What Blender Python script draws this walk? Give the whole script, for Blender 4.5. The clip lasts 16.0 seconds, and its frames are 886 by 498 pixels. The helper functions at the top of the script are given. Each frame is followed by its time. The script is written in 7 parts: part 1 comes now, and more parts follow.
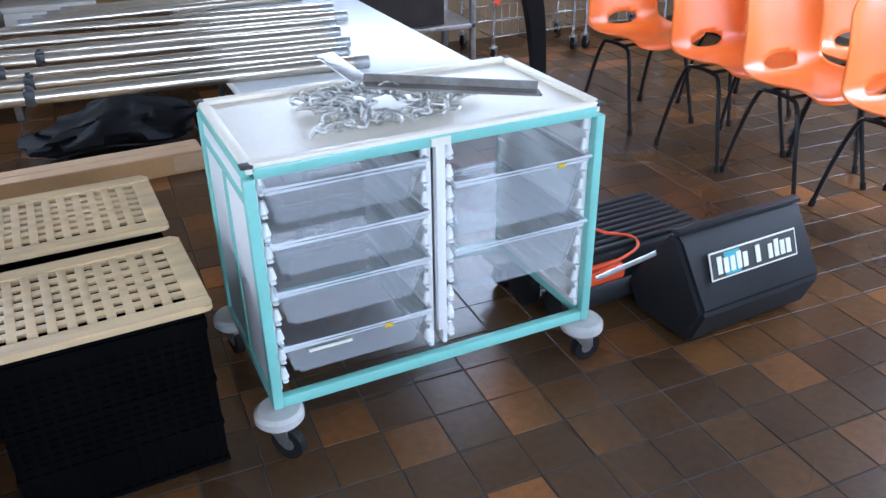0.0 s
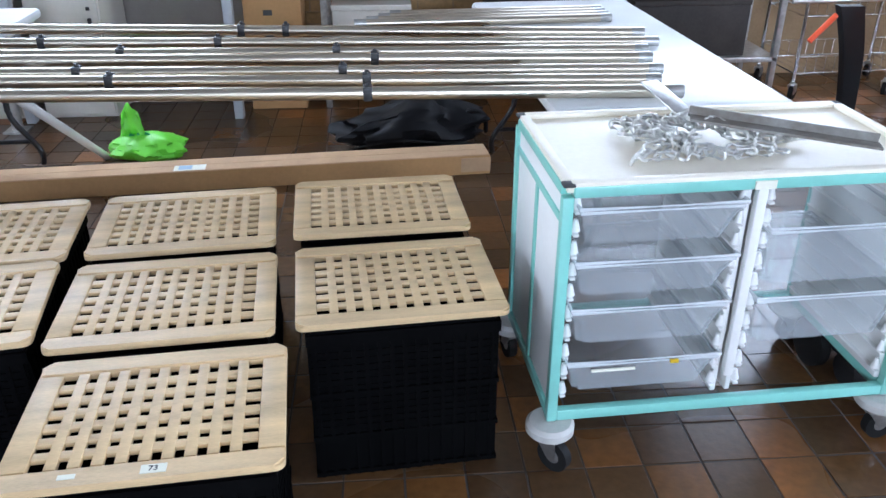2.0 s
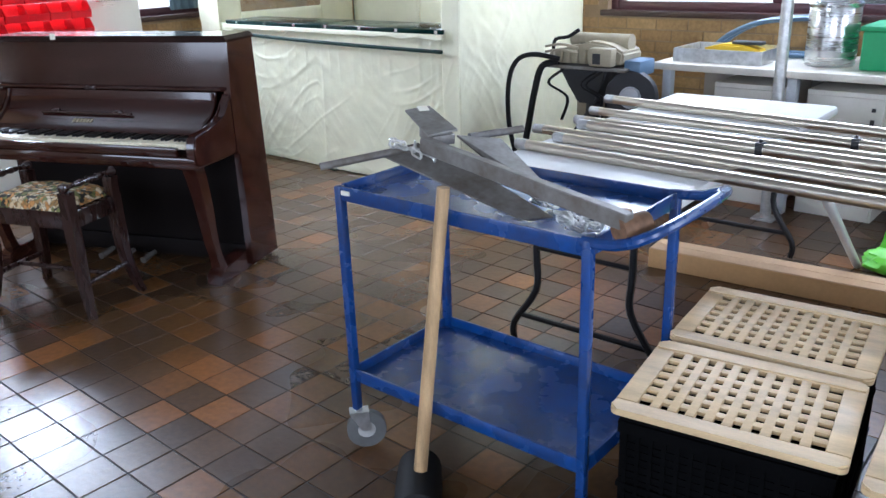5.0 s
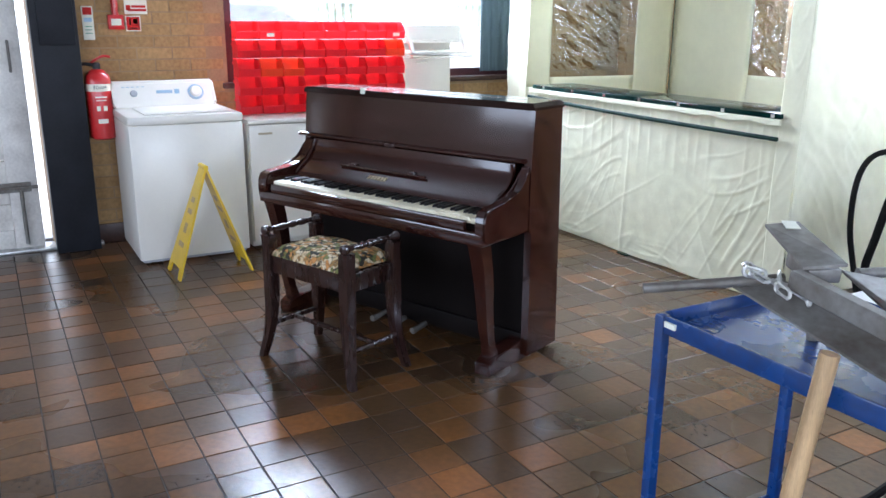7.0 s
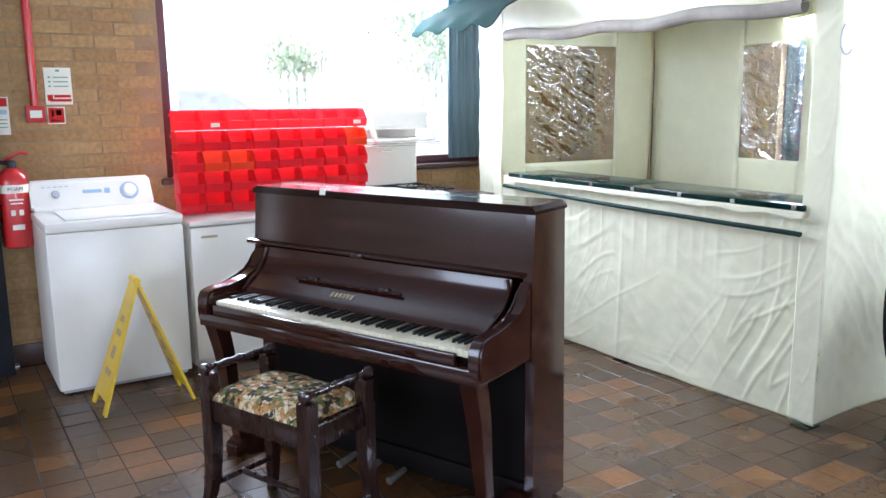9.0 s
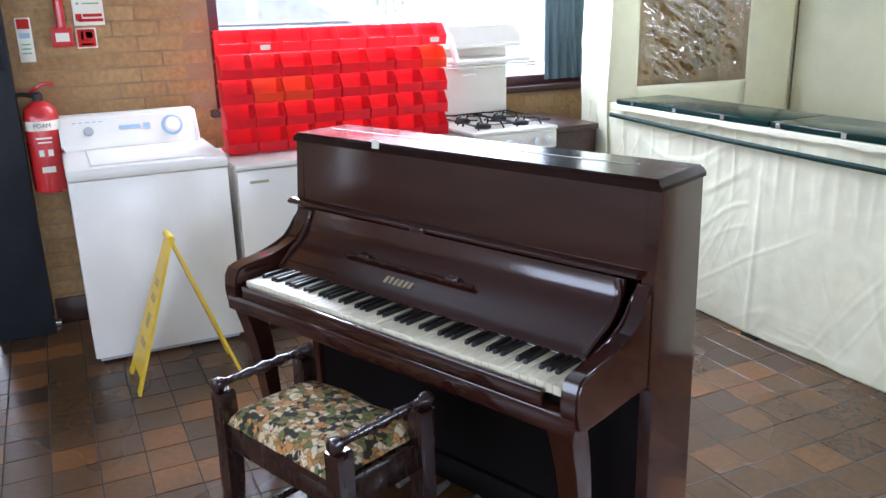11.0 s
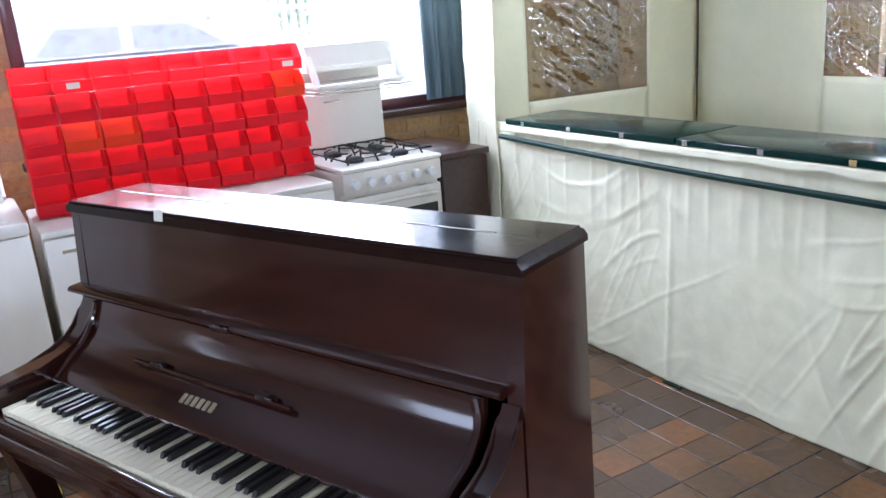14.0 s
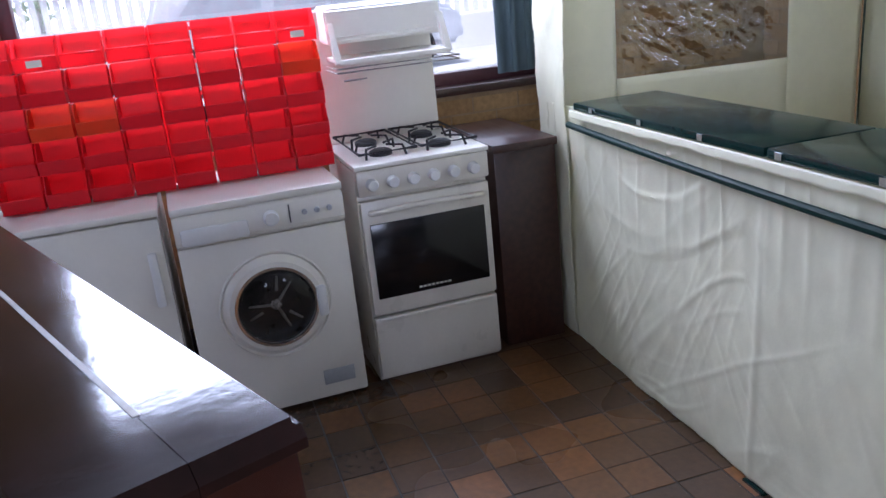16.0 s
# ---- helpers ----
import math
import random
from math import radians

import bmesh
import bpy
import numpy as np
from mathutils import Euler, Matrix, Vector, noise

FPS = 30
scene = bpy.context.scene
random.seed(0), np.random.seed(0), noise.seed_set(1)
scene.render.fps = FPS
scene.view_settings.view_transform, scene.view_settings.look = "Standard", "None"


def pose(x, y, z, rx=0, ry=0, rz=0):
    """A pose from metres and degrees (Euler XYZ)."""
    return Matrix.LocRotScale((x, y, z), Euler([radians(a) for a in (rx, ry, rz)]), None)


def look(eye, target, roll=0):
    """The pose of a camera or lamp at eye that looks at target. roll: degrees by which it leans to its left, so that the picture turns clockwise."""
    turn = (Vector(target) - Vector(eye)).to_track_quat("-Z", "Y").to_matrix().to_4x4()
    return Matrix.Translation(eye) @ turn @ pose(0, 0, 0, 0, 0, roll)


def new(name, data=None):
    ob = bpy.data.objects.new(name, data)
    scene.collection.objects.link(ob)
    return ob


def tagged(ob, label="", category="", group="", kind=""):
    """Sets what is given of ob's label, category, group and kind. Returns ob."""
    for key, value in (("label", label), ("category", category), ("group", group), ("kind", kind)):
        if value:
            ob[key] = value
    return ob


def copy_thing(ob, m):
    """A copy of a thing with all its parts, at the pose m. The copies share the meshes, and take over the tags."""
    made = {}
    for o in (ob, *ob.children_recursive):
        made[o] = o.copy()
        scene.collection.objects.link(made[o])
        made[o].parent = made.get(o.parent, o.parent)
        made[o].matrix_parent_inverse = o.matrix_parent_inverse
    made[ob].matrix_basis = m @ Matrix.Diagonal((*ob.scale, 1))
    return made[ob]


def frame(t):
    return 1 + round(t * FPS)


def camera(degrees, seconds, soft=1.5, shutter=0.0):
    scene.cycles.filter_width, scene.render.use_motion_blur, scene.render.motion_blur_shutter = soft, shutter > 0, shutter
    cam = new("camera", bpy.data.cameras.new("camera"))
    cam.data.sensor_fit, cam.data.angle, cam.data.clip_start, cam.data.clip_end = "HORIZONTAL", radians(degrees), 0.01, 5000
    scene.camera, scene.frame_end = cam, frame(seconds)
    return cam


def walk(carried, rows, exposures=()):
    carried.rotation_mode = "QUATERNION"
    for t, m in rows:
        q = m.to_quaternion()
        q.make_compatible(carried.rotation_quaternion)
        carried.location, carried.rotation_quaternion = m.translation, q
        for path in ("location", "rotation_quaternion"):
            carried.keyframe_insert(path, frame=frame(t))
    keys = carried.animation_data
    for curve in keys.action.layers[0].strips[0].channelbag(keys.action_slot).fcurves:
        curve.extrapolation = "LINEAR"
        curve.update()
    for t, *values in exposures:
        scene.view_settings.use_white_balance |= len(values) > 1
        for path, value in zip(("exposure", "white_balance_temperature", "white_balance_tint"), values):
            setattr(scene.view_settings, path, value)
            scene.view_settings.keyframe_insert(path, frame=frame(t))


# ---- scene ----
cam = camera(57.0, 16.0)

PATH = [
    (0, (1.16, 0.045, 1.446), (1.84, 1.67, 0.498), -0.8),
    (0.5, (1.155, 0.037, 1.457), (1.748, 1.69, 0.5), -1.2),
    (1, (1.134, 0.034, 1.466), (1.578, 1.741, 0.523), -1.0),
    (1.5, (1.062, 0.055, 1.476), (1.35, 1.802, 0.547), 0.4),
    (2, (0.992, 0.067, 1.478), (1.135, 1.839, 0.56), 0.1),
    (2.5, (0.935, 0.082, 1.463), (0.861, 1.855, 0.541), -0.3),
    (3, (0.881, 0.084, 1.469), (0.51, 1.839, 0.583), -1.0),
    (3.5, (0.832, 0.094, 1.477), (0.146, 1.768, 0.624), -2.4),
    (4, (0.749, 0.086, 1.468), (-0.198, 1.658, 0.673), -2.3),
    (4.5, (0.64, 0.098, 1.47), (-0.444, 1.606, 0.727), -3.0),
    (5, (0.51, 0.097, 1.478), (-0.73, 1.504, 0.783), -2.1),
    (5.2, (0.465, 0.086, 1.48), (-0.83, 1.452, 0.806), -2.1),
    (7.3, (-0.06, 0.41, 1.455), (-1.769, 1.309, 0.932), -0.3),
    (7.5, (-0.13, 0.436, 1.454), (-1.842, 1.336, 0.944), -1.2),
    (8, (-0.34, 0.495, 1.462), (-2.007, 1.513, 1.033), -0.5),
    (8.5, (-0.478, 0.535, 1.466), (-2.127, 1.599, 1.083), -0.5),
    (9, (-0.589, 0.614, 1.486), (-2.253, 1.664, 1.128), -0.6),
    (9.5, (-0.73, 0.704, 1.476), (-2.445, 1.666, 1.112), 0.0),
    (9.7, (-0.795, 0.764, 1.463), (-2.511, 1.695, 1.028), -0.4),
    (11.8, (-1.405, 1.19, 1.593), (-3.157, 1.972, 1.027), -2.6),
    (12, (-1.412, 1.218, 1.595), (-3.173, 1.997, 1.054), -3.6),
    (12.5, (-1.366, 1.241, 1.59), (-3.097, 2.094, 1.063), -3.4),
    (13, (-1.378, 1.313, 1.595), (-3.092, 2.196, 1.064), -3.8),
    (13.5, (-1.489, 1.422, 1.56), (-3.195, 2.294, 0.985), -4.9),
    (14, (-1.693, 1.583, 1.528), (-3.353, 2.549, 0.972), -4.6),
    (14.5, (-1.87, 1.752, 1.533), (-3.547, 2.703, 1.0), -5.2),
    (15, (-1.968, 2.038, 1.518), (-3.748, 2.767, 0.97), -5.2),
    (15.5, (-2.025, 2.269, 1.516), (-3.828, 2.899, 0.923), -7.4),
    (16, (-2.137, 2.495, 1.497), (-3.962, 3.025, 0.873), -5.9),
]
EXPOSURES = [(0, 0.52, 5330, 15), (2.5, 0.66, 5620, 14), (5, 0.54, 5650, 15), (7.5, 0.72, 5620, 14), (9, 0.74, 5680, 15), (12.5, 0.7, 5680, 18), (14.5, 0.45, 5500, 20), (15.5, 0.0, 5450, 22), (16, -0.25, 5480, 26)]
walk(cam, [(t, look(eye, target, roll)) for t, eye, target, roll in PATH], EXPOSURES)

# ---- world and light ----
world = bpy.data.worlds.new("world")
scene.world = world
world.use_nodes = True
wn = world.node_tree.nodes
sky = wn.new("ShaderNodeTexSky")
sky.sky_type, sky.sun_disc = "NISHITA", False
sky.sun_elevation, sky.sun_rotation = radians(67), radians(127)
sky.air_density, sky.dust_density = 1.0, 3.0
wn["Background"].inputs[1].default_value = 0.15
world.node_tree.links.new(sky.outputs[0], wn["Background"].inputs[0])

sun = new("sun", bpy.data.lights.new("sun", "SUN"))
sun.data.energy, sun.data.angle, sun.data.color = 5.0, radians(12), (1.0, 0.96, 0.9)
sun.matrix_basis = look((0, 0, 20), (-4.0, 3.0, 8))


def daylight(name, place, target, w, h, watts, colour=(0.84, 0.92, 1.0)):
    lamp = new(name, bpy.data.lights.new(name, "AREA"))
    lamp.data.shape, lamp.data.size, lamp.data.size_y = "RECTANGLE", w, h
    lamp.data.energy, lamp.data.color = watts, colour
    lamp.matrix_basis = look(place, target)
    return lamp


# sky light in the openings; south and east ones are unseen, added as fill
daylight("daylight_west", (-5.74, 2.8, 2.12), (-4.0, 2.8, 1.95), 1.8, 0.62, 122)
daylight("daylight_north", (-1.3, 5.38, 2.3), (-1.3, 3.5, 1.2), 2.2, 0.5, 74)
daylight("daylight_north", (3.2, 5.38, 1.9), (3.2, 3.5, 1.0), 2.6, 0.9, 60)
daylight("daylight_south", (-3.0, -2.95, 1.7), (-3.0, 0, 1.0), 2.4, 1.3, 36)
daylight("daylight_north", (-3.52, 5.38, 1.75), (-3.52, 4.2, 1.2), 0.8, 1.0, 40)
daylight("daylight_south", (1.5, -2.95, 1.7), (1.5, 0, 1.0), 2.4, 1.3, 110)
daylight("daylight_east", (5.95, 1.2, 1.7), (3.0, 1.2, 1.0), 2.6, 1.3, 130)


# bright hazy sky beyond the yard
def far_sky():
    m = bpy.data.materials.new("hazy_sky")
    m.use_nodes = True
    nt = m.node_tree
    em = nt.nodes.new("ShaderNodeEmission")
    em.inputs[0].default_value, em.inputs[1].default_value = (0.93, 0.97, 1.0, 1), 3.2
    nt.links.new(em.outputs[0], nt.nodes["Material Output"].inputs[0])
    me = bpy.data.meshes.new("backdrop")
    me.from_pydata([(-70, -120, -2), (-70, 140, -2), (-70, 140, 60), (-70, -120, 60)], [], [(0, 1, 2, 3)])
    me.materials.append(m)
    tagged(new("backdrop", me), "pale hazy sky beyond the yard", "sky", kind="structure")


far_sky()


# ---- materials ----
def base(name):
    m = bpy.data.materials.new(name)
    m.use_nodes = True
    return m, m.node_tree.nodes, m.node_tree.links, m.node_tree.nodes["Principled BSDF"]


def mat(name, colour, rough=0.5, metal=0.0, vary=0.12, scale=6.0, bump=0.0, fine=60.0, coat=0.0, stretch=(1, 1, 1), stain=None, rvary=0.1, spec=0.5):
    """Paint, plastic, metal or wood: colour varied at two scales, with relief and uneven gloss."""
    m, n, l, p = base(name)
    tc = n.new("ShaderNodeTexCoord")
    mp = n.new("ShaderNodeMapping")
    mp.inputs["Scale"].default_value = stretch
    l.new(tc.outputs["Object"], mp.inputs[0])
    big, small = n.new("ShaderNodeTexNoise"), n.new("ShaderNodeTexNoise")
    big.inputs["Scale"].default_value, big.inputs["Detail"].default_value = scale, 4
    small.inputs["Scale"].default_value, small.inputs["Detail"].default_value = fine, 3
    l.new(mp.outputs[0], big.inputs[0])
    l.new(mp.outputs[0], small.inputs[0])
    add = n.new("ShaderNodeMath")
    add.operation = "MULTIPLY_ADD"
    l.new(small.outputs[0], add.inputs[0])
    add.inputs[1].default_value = 0.4
    l.new(big.outputs[0], add.inputs[2])
    ramp = n.new("ShaderNodeValToRGB")
    e = ramp.color_ramp.elements
    e[0].position, e[1].position = 0.45, 0.95
    e[0].color = (*[max(0, c * (1 - vary)) for c in (stain or colour)], 1)
    e[1].color = (*[min(1, c * (1 + vary)) for c in colour], 1)
    l.new(add.outputs[0], ramp.inputs[0])
    l.new(ramp.outputs[0], p.inputs["Base Color"])
    r = n.new("ShaderNodeMapRange")
    r.inputs[3].default_value, r.inputs[4].default_value = max(0.02, rough - rvary), min(1, rough + rvary)
    l.new(big.outputs[0], r.inputs[0])
    l.new(r.outputs[0], p.inputs["Roughness"])
    p.inputs["Metallic"].default_value = metal
    p.inputs["Specular IOR Level"].default_value = spec
    p.inputs["Coat Weight"].default_value = coat
    p.inputs["Coat Roughness"].default_value = 0.08
    if bump:
        b = n.new("ShaderNodeBump")
        b.inputs["Strength"].default_value, b.inputs["Distance"].default_value = bump, 0.004
        l.new(add.outputs[0], b.inputs["Height"])
        l.new(b.outputs[0], p.inputs["Normal"])
    return m


def clear(name, tint, rough=0.05, amount=0.8, ior=1.3):
    m, n, l, p = base(name)
    p.inputs["Base Color"].default_value = (*tint, 1)
    p.inputs["Roughness"].default_value = rough
    p.inputs["Transmission Weight"].default_value = amount
    p.inputs["IOR"].default_value = ior
    return m


def film(name, tint, see, rough=0.1):
    """Thin clear plastic: mostly seen through, with a gloss."""
    m, n, l, p = base(name)
    p.inputs["Base Color"].default_value = (*tint, 1)
    p.inputs["Roughness"].default_value = rough
    tr, mx = n.new("ShaderNodeBsdfTransparent"), n.new("ShaderNodeMixShader")
    tr.inputs[0].default_value = (0.96, 0.97, 0.97, 1)
    mx.inputs[0].default_value = 1 - see
    l.new(tr.outputs[0], mx.inputs[1])
    l.new(p.outputs[0], mx.inputs[2])
    l.new(mx.outputs[0], n["Material Output"].inputs[0])
    return m


def see_light(m, amount, tint):
    """Lets part of the light through a thin sheet."""
    n, l = m.node_tree.nodes, m.node_tree.links
    out, p = n["Material Output"], n["Principled BSDF"]
    tr, mx = n.new("ShaderNodeBsdfTranslucent"), n.new("ShaderNodeMixShader")
    tr.inputs[0].default_value = (*tint, 1)
    mx.inputs[0].default_value = amount
    l.new(p.outputs[0], mx.inputs[1])
    l.new(tr.outputs[0], mx.inputs[2])
    l.new(mx.outputs[0], out.inputs[0])
    return m


def vinyl(name, low, rough):
    """Thin clear sheet whose gloss grows at a slant."""
    m, n, l, p = base(name)
    tr, gl, mx = n.new("ShaderNodeBsdfTransparent"), n.new("ShaderNodeBsdfGlossy"), n.new("ShaderNodeMixShader")
    tr.inputs[0].default_value = (0.97, 0.97, 0.97, 1)
    gl.inputs["Roughness"].default_value = rough
    lw, po, ma = n.new("ShaderNodeLayerWeight"), n.new("ShaderNodeMath"), n.new("ShaderNodeMath")
    po.operation, ma.operation = "POWER", "MULTIPLY_ADD"
    po.inputs[1].default_value = 2.2
    l.new(lw.outputs["Facing"], po.inputs[0])
    ma.inputs[1].default_value, ma.inputs[2].default_value = 1.1, low
    l.new(po.outputs[0], ma.inputs[0])
    l.new(ma.outputs[0], mx.inputs[0])
    l.new(tr.outputs[0], mx.inputs[1])
    l.new(gl.outputs[0], mx.inputs[2])
    l.new(mx.outputs[0], n["Material Output"].inputs[0])
    n.remove(p)
    return m


def pieces(name, stops, rough, bump, spread, patch=1.2):
    """Tiles and bricks: each piece takes its own tone; patches of tone drift over the whole surface."""
    m, n, l, p = base(name)
    oi, ge, tc = n.new("ShaderNodeObjectInfo"), n.new("ShaderNodeNewGeometry"), n.new("ShaderNodeTexCoord")
    s = n.new("ShaderNodeMath")
    s.operation = "ADD"
    l.new(oi.outputs["Random"], s.inputs[0])
    l.new(ge.outputs["Random Per Island"], s.inputs[1])
    f = n.new("ShaderNodeMath")
    f.operation = "FRACT"
    l.new(s.outputs[0], f.inputs[0])
    drift = n.new("ShaderNodeTexNoise")
    drift.inputs["Scale"].default_value = patch
    l.new(ge.outputs["Position"], drift.inputs[0])
    mx = n.new("ShaderNodeMath")
    mx.operation = "MULTIPLY_ADD"
    mx.inputs[1].default_value = spread
    l.new(f.outputs[0], mx.inputs[0])
    dm = n.new("ShaderNodeMath")
    dm.operation = "MULTIPLY"
    dm.inputs[1].default_value = 1 - spread
    l.new(drift.outputs[0], dm.inputs[0])
    l.new(dm.outputs[0], mx.inputs[2])
    ramp = n.new("ShaderNodeValToRGB")
    el = ramp.color_ramp.elements
    while len(el) < len(stops):
        el.new(0.5)
    for k, (pos, col) in enumerate(stops):
        el[k].position, el[k].color = pos, (*col, 1)
    l.new(mx.outputs[0], ramp.inputs[0])
    fine = n.new("ShaderNodeTexNoise")
    fine.inputs["Scale"].default_value, fine.inputs["Detail"].default_value = 38, 5
    l.new(ge.outputs["Position"], fine.inputs[0])
    mul = n.new("ShaderNodeMix")
    mul.data_type, mul.blend_type = "RGBA", "MULTIPLY"
    mul.inputs[0].default_value = 0.55
    l.new(ramp.outputs[0], mul.inputs[6])
    fr = n.new("ShaderNodeMapRange")
    fr.inputs[1].default_value, fr.inputs[2].default_value, fr.inputs[3].default_value, fr.inputs[4].default_value = 0.3, 0.7, 0.55, 1.15
    l.new(fine.outputs[0], fr.inputs[0])
    l.new(fr.outputs[0], mul.inputs[7])
    l.new(mul.outputs[2], p.inputs["Base Color"])
    rr = n.new("ShaderNodeMapRange")
    rr.inputs[3].default_value, rr.inputs[4].default_value = rough - 0.12, rough + 0.12
    l.new(drift.outputs[0], rr.inputs[0])
    l.new(rr.outputs[0], p.inputs["Roughness"])
    b = n.new("ShaderNodeBump")
    b.inputs["Strength"].default_value, b.inputs["Distance"].default_value = bump, 0.003
    l.new(fine.outputs[0], b.inputs["Height"])
    l.new(b.outputs[0], p.inputs["Normal"])
    return m


M_TILE = pieces("quarry_tile", [(0.0, (0.034, 0.0175, 0.009)), (0.33, (0.06, 0.032, 0.015)), (0.52, (0.09, 0.046, 0.018)), (0.63, (0.145, 0.064, 0.02)), (0.76, (0.29, 0.11, 0.028))], 0.28, 0.25, 0.35)
M_TILE.node_tree.nodes["Principled BSDF"].inputs["Specular IOR Level"].default_value = 0.42
M_BRICK = pieces("buff_brick", [(0.15, (0.36, 0.21, 0.085)), (0.45, (0.42, 0.255, 0.105)), (0.75, (0.46, 0.29, 0.125)), (0.95, (0.39, 0.225, 0.09))], 0.85, 0.5, 0.55)
M_GROUT = mat("grout", (0.062, 0.055, 0.05), 0.9, spec=0.2, vary=0.3, bump=0.3)
M_MORTAR = mat("mortar", (0.33, 0.225, 0.125), 0.95, vary=0.2, bump=0.5)
M_WALL = mat("painted_wall", (0.42, 0.38, 0.32), 0.8, vary=0.08, bump=0.2)
M_CEIL = mat("ceiling_grey", (0.32, 0.32, 0.32), 0.9, vary=0.04)
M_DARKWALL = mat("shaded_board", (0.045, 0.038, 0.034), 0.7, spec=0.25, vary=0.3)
M_FRAME = mat("maroon_frame", (0.09, 0.03, 0.035), 0.4, vary=0.2, coat=0.2)
M_SILL = mat("dark_wood_sill", (0.05, 0.02, 0.013), 0.4, vary=0.35, scale=3, stretch=(1, 12, 12), coat=0.3)
M_STEEL_POST = mat("black_steel", (0.014, 0.015, 0.019), 0.5, vary=0.3, spec=0.25)
M_DOORW = mat("white_door_paint", (0.82, 0.79, 0.73), 0.5, vary=0.08, bump=0.15, stain=(0.6, 0.56, 0.5))
M_GLASS = film("window_glass", (0.8, 0.9, 0.9), 0.94, 0.02)
M_BLIND = mat("blue_grey_blind", (0.2, 0.29, 0.33), 0.7, vary=0.2, scale=10, stretch=(1, 1, 0.2))
M_CANVAS = mat("cream_canvas", (0.87, 0.845, 0.655), 0.42, vary=0.05, scale=9, bump=0.6, fine=34, rvary=0.15)
see_light(M_CANVAS, 0.35, (0.88, 0.87, 0.7))
M_FILM = vinyl("clear_vinyl", 0.2, 0.09)
M_ROLL = mat("taupe_canvas_roll", (0.34, 0.3, 0.25), 0.8, vary=0.15, bump=0.5, fine=30)
M_GREENBOARD = mat("dark_green_board", (0.003, 0.02, 0.017), 0.16, vary=0.3, spec=0.25)
M_GREENBAR = mat("dark_green_paint", (0.003, 0.022, 0.015), 0.6, spec=0.2, vary=0.2)
M_GREENFAB = mat("green_canvas", (0.002, 0.018, 0.014), 0.9, spec=0.1, vary=0.2, bump=0.3)
M_PIANO = mat("mahogany_polish", (0.031, 0.0085, 0.0055), 0.15, vary=0.4, scale=2.0, stretch=(1, 9, 9), coat=0.7, fine=30)
# near-black variant of the mahogany: shade below the keybed put into the colour
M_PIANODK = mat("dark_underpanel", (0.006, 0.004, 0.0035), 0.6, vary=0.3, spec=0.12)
M_IVORY = mat("ivory_key", (0.86, 0.79, 0.58), 0.3, vary=0.03)
M_EBONY = mat("ebony_key", (0.012, 0.012, 0.012), 0.3, vary=0.2)
M_GILT = mat("faded_gilt", (0.5, 0.42, 0.28), 0.4, metal=0.5)
M_ENAMEL = mat("white_enamel", (0.82, 0.79, 0.71), 0.32, vary=0.03, coat=0.1)
M_ENAMEL2 = mat("cream_enamel", (0.76, 0.72, 0.63), 0.3, vary=0.05, coat=0.12)
M_GREYPL = mat("grey_plastic", (0.42, 0.44, 0.46), 0.4)
M_BLUEPRINT = mat("pale_blue_print", (0.35, 0.5, 0.62), 0.4)
M_DARKGLASS = mat("dark_oven_glass", (0.006, 0.006, 0.007), 0.12, vary=0.2)
M_DRUM = mat("dark_drum_steel", (0.025, 0.025, 0.025), 0.3, metal=0.8, vary=0.3, scale=30)
M_DOORGLASS = vinyl("smoked_glass", 0.05, 0.03)
M_CHROME = mat("chrome", (0.75, 0.75, 0.75), 0.15, metal=1.0, vary=0.05)
M_IRON = mat("cast_iron", (0.02, 0.02, 0.022), 0.5, vary=0.3)
M_RED = see_light(mat("red_plastic", (0.8, 0.03, 0.045), 0.35, vary=0.1), 0.5, (1.0, 0.11, 0.12))
M_ORANGERED = see_light(mat("orange_red_plastic", (0.85, 0.1, 0.03), 0.35, vary=0.1), 0.5, (1.0, 0.22, 0.08))
M_REDPAINT = mat("red_paint", (0.55, 0.02, 0.02), 0.3, vary=0.1, coat=0.4)
M_WHITEPL = mat("white_plastic", (0.8, 0.8, 0.78), 0.35, vary=0.05)
M_PAPER = mat("label_paper", (0.8, 0.79, 0.66), 0.7, vary=0.04)
M_INK = mat("dark_ink", (0.04, 0.04, 0.04), 0.6)
M_GREENINK = mat("green_ink", (0.2, 0.4, 0.25), 0.6)
M_YELLOW = mat("yellow_plastic", (0.75, 0.5, 0.02), 0.4, vary=0.12)
M_MINT = mat("mint_green_frame", (0.25, 0.6, 0.52), 0.35, vary=0.08, coat=0.3)
M_CREAMTOP = mat("cream_tray_top", (0.86, 0.8, 0.66), 0.45, vary=0.06, scale=4)
M_TRAY = film("clear_tray", (0.92, 0.96, 1.0), 0.86, 0.1)
M_TRAYRIM = film("clear_tray_rim", (0.85, 0.88, 0.9), 0.45, 0.12)
M_RUBBER = mat("black_rubber", (0.012, 0.012, 0.012), 0.65, spec=0.2)
M_GREYTYRE = mat("grey_tyre", (0.13, 0.13, 0.125), 0.6, vary=0.2)
M_PIANOLID = mat("scuffed_mahogany_polish", (0.016, 0.0065, 0.005), 0.13, vary=0.6, scale=5.0, fine=40, coat=0.03, rvary=0.12, spec=0.17, bump=0.12, stain=(0.035, 0.02, 0.015))
M_BUMPER = mat("grey_bumper", (0.5, 0.49, 0.46), 0.6, vary=0.15)
M_GALV = mat("galvanised_steel", (0.55, 0.55, 0.54), 0.38, metal=0.9, vary=0.25, scale=25)
M_BLUE = mat("blue_paint", (0.004, 0.047, 0.2), 0.27, vary=0.25, scale=9, coat=0.2, stain=(0.02, 0.05, 0.16), bump=0.1)
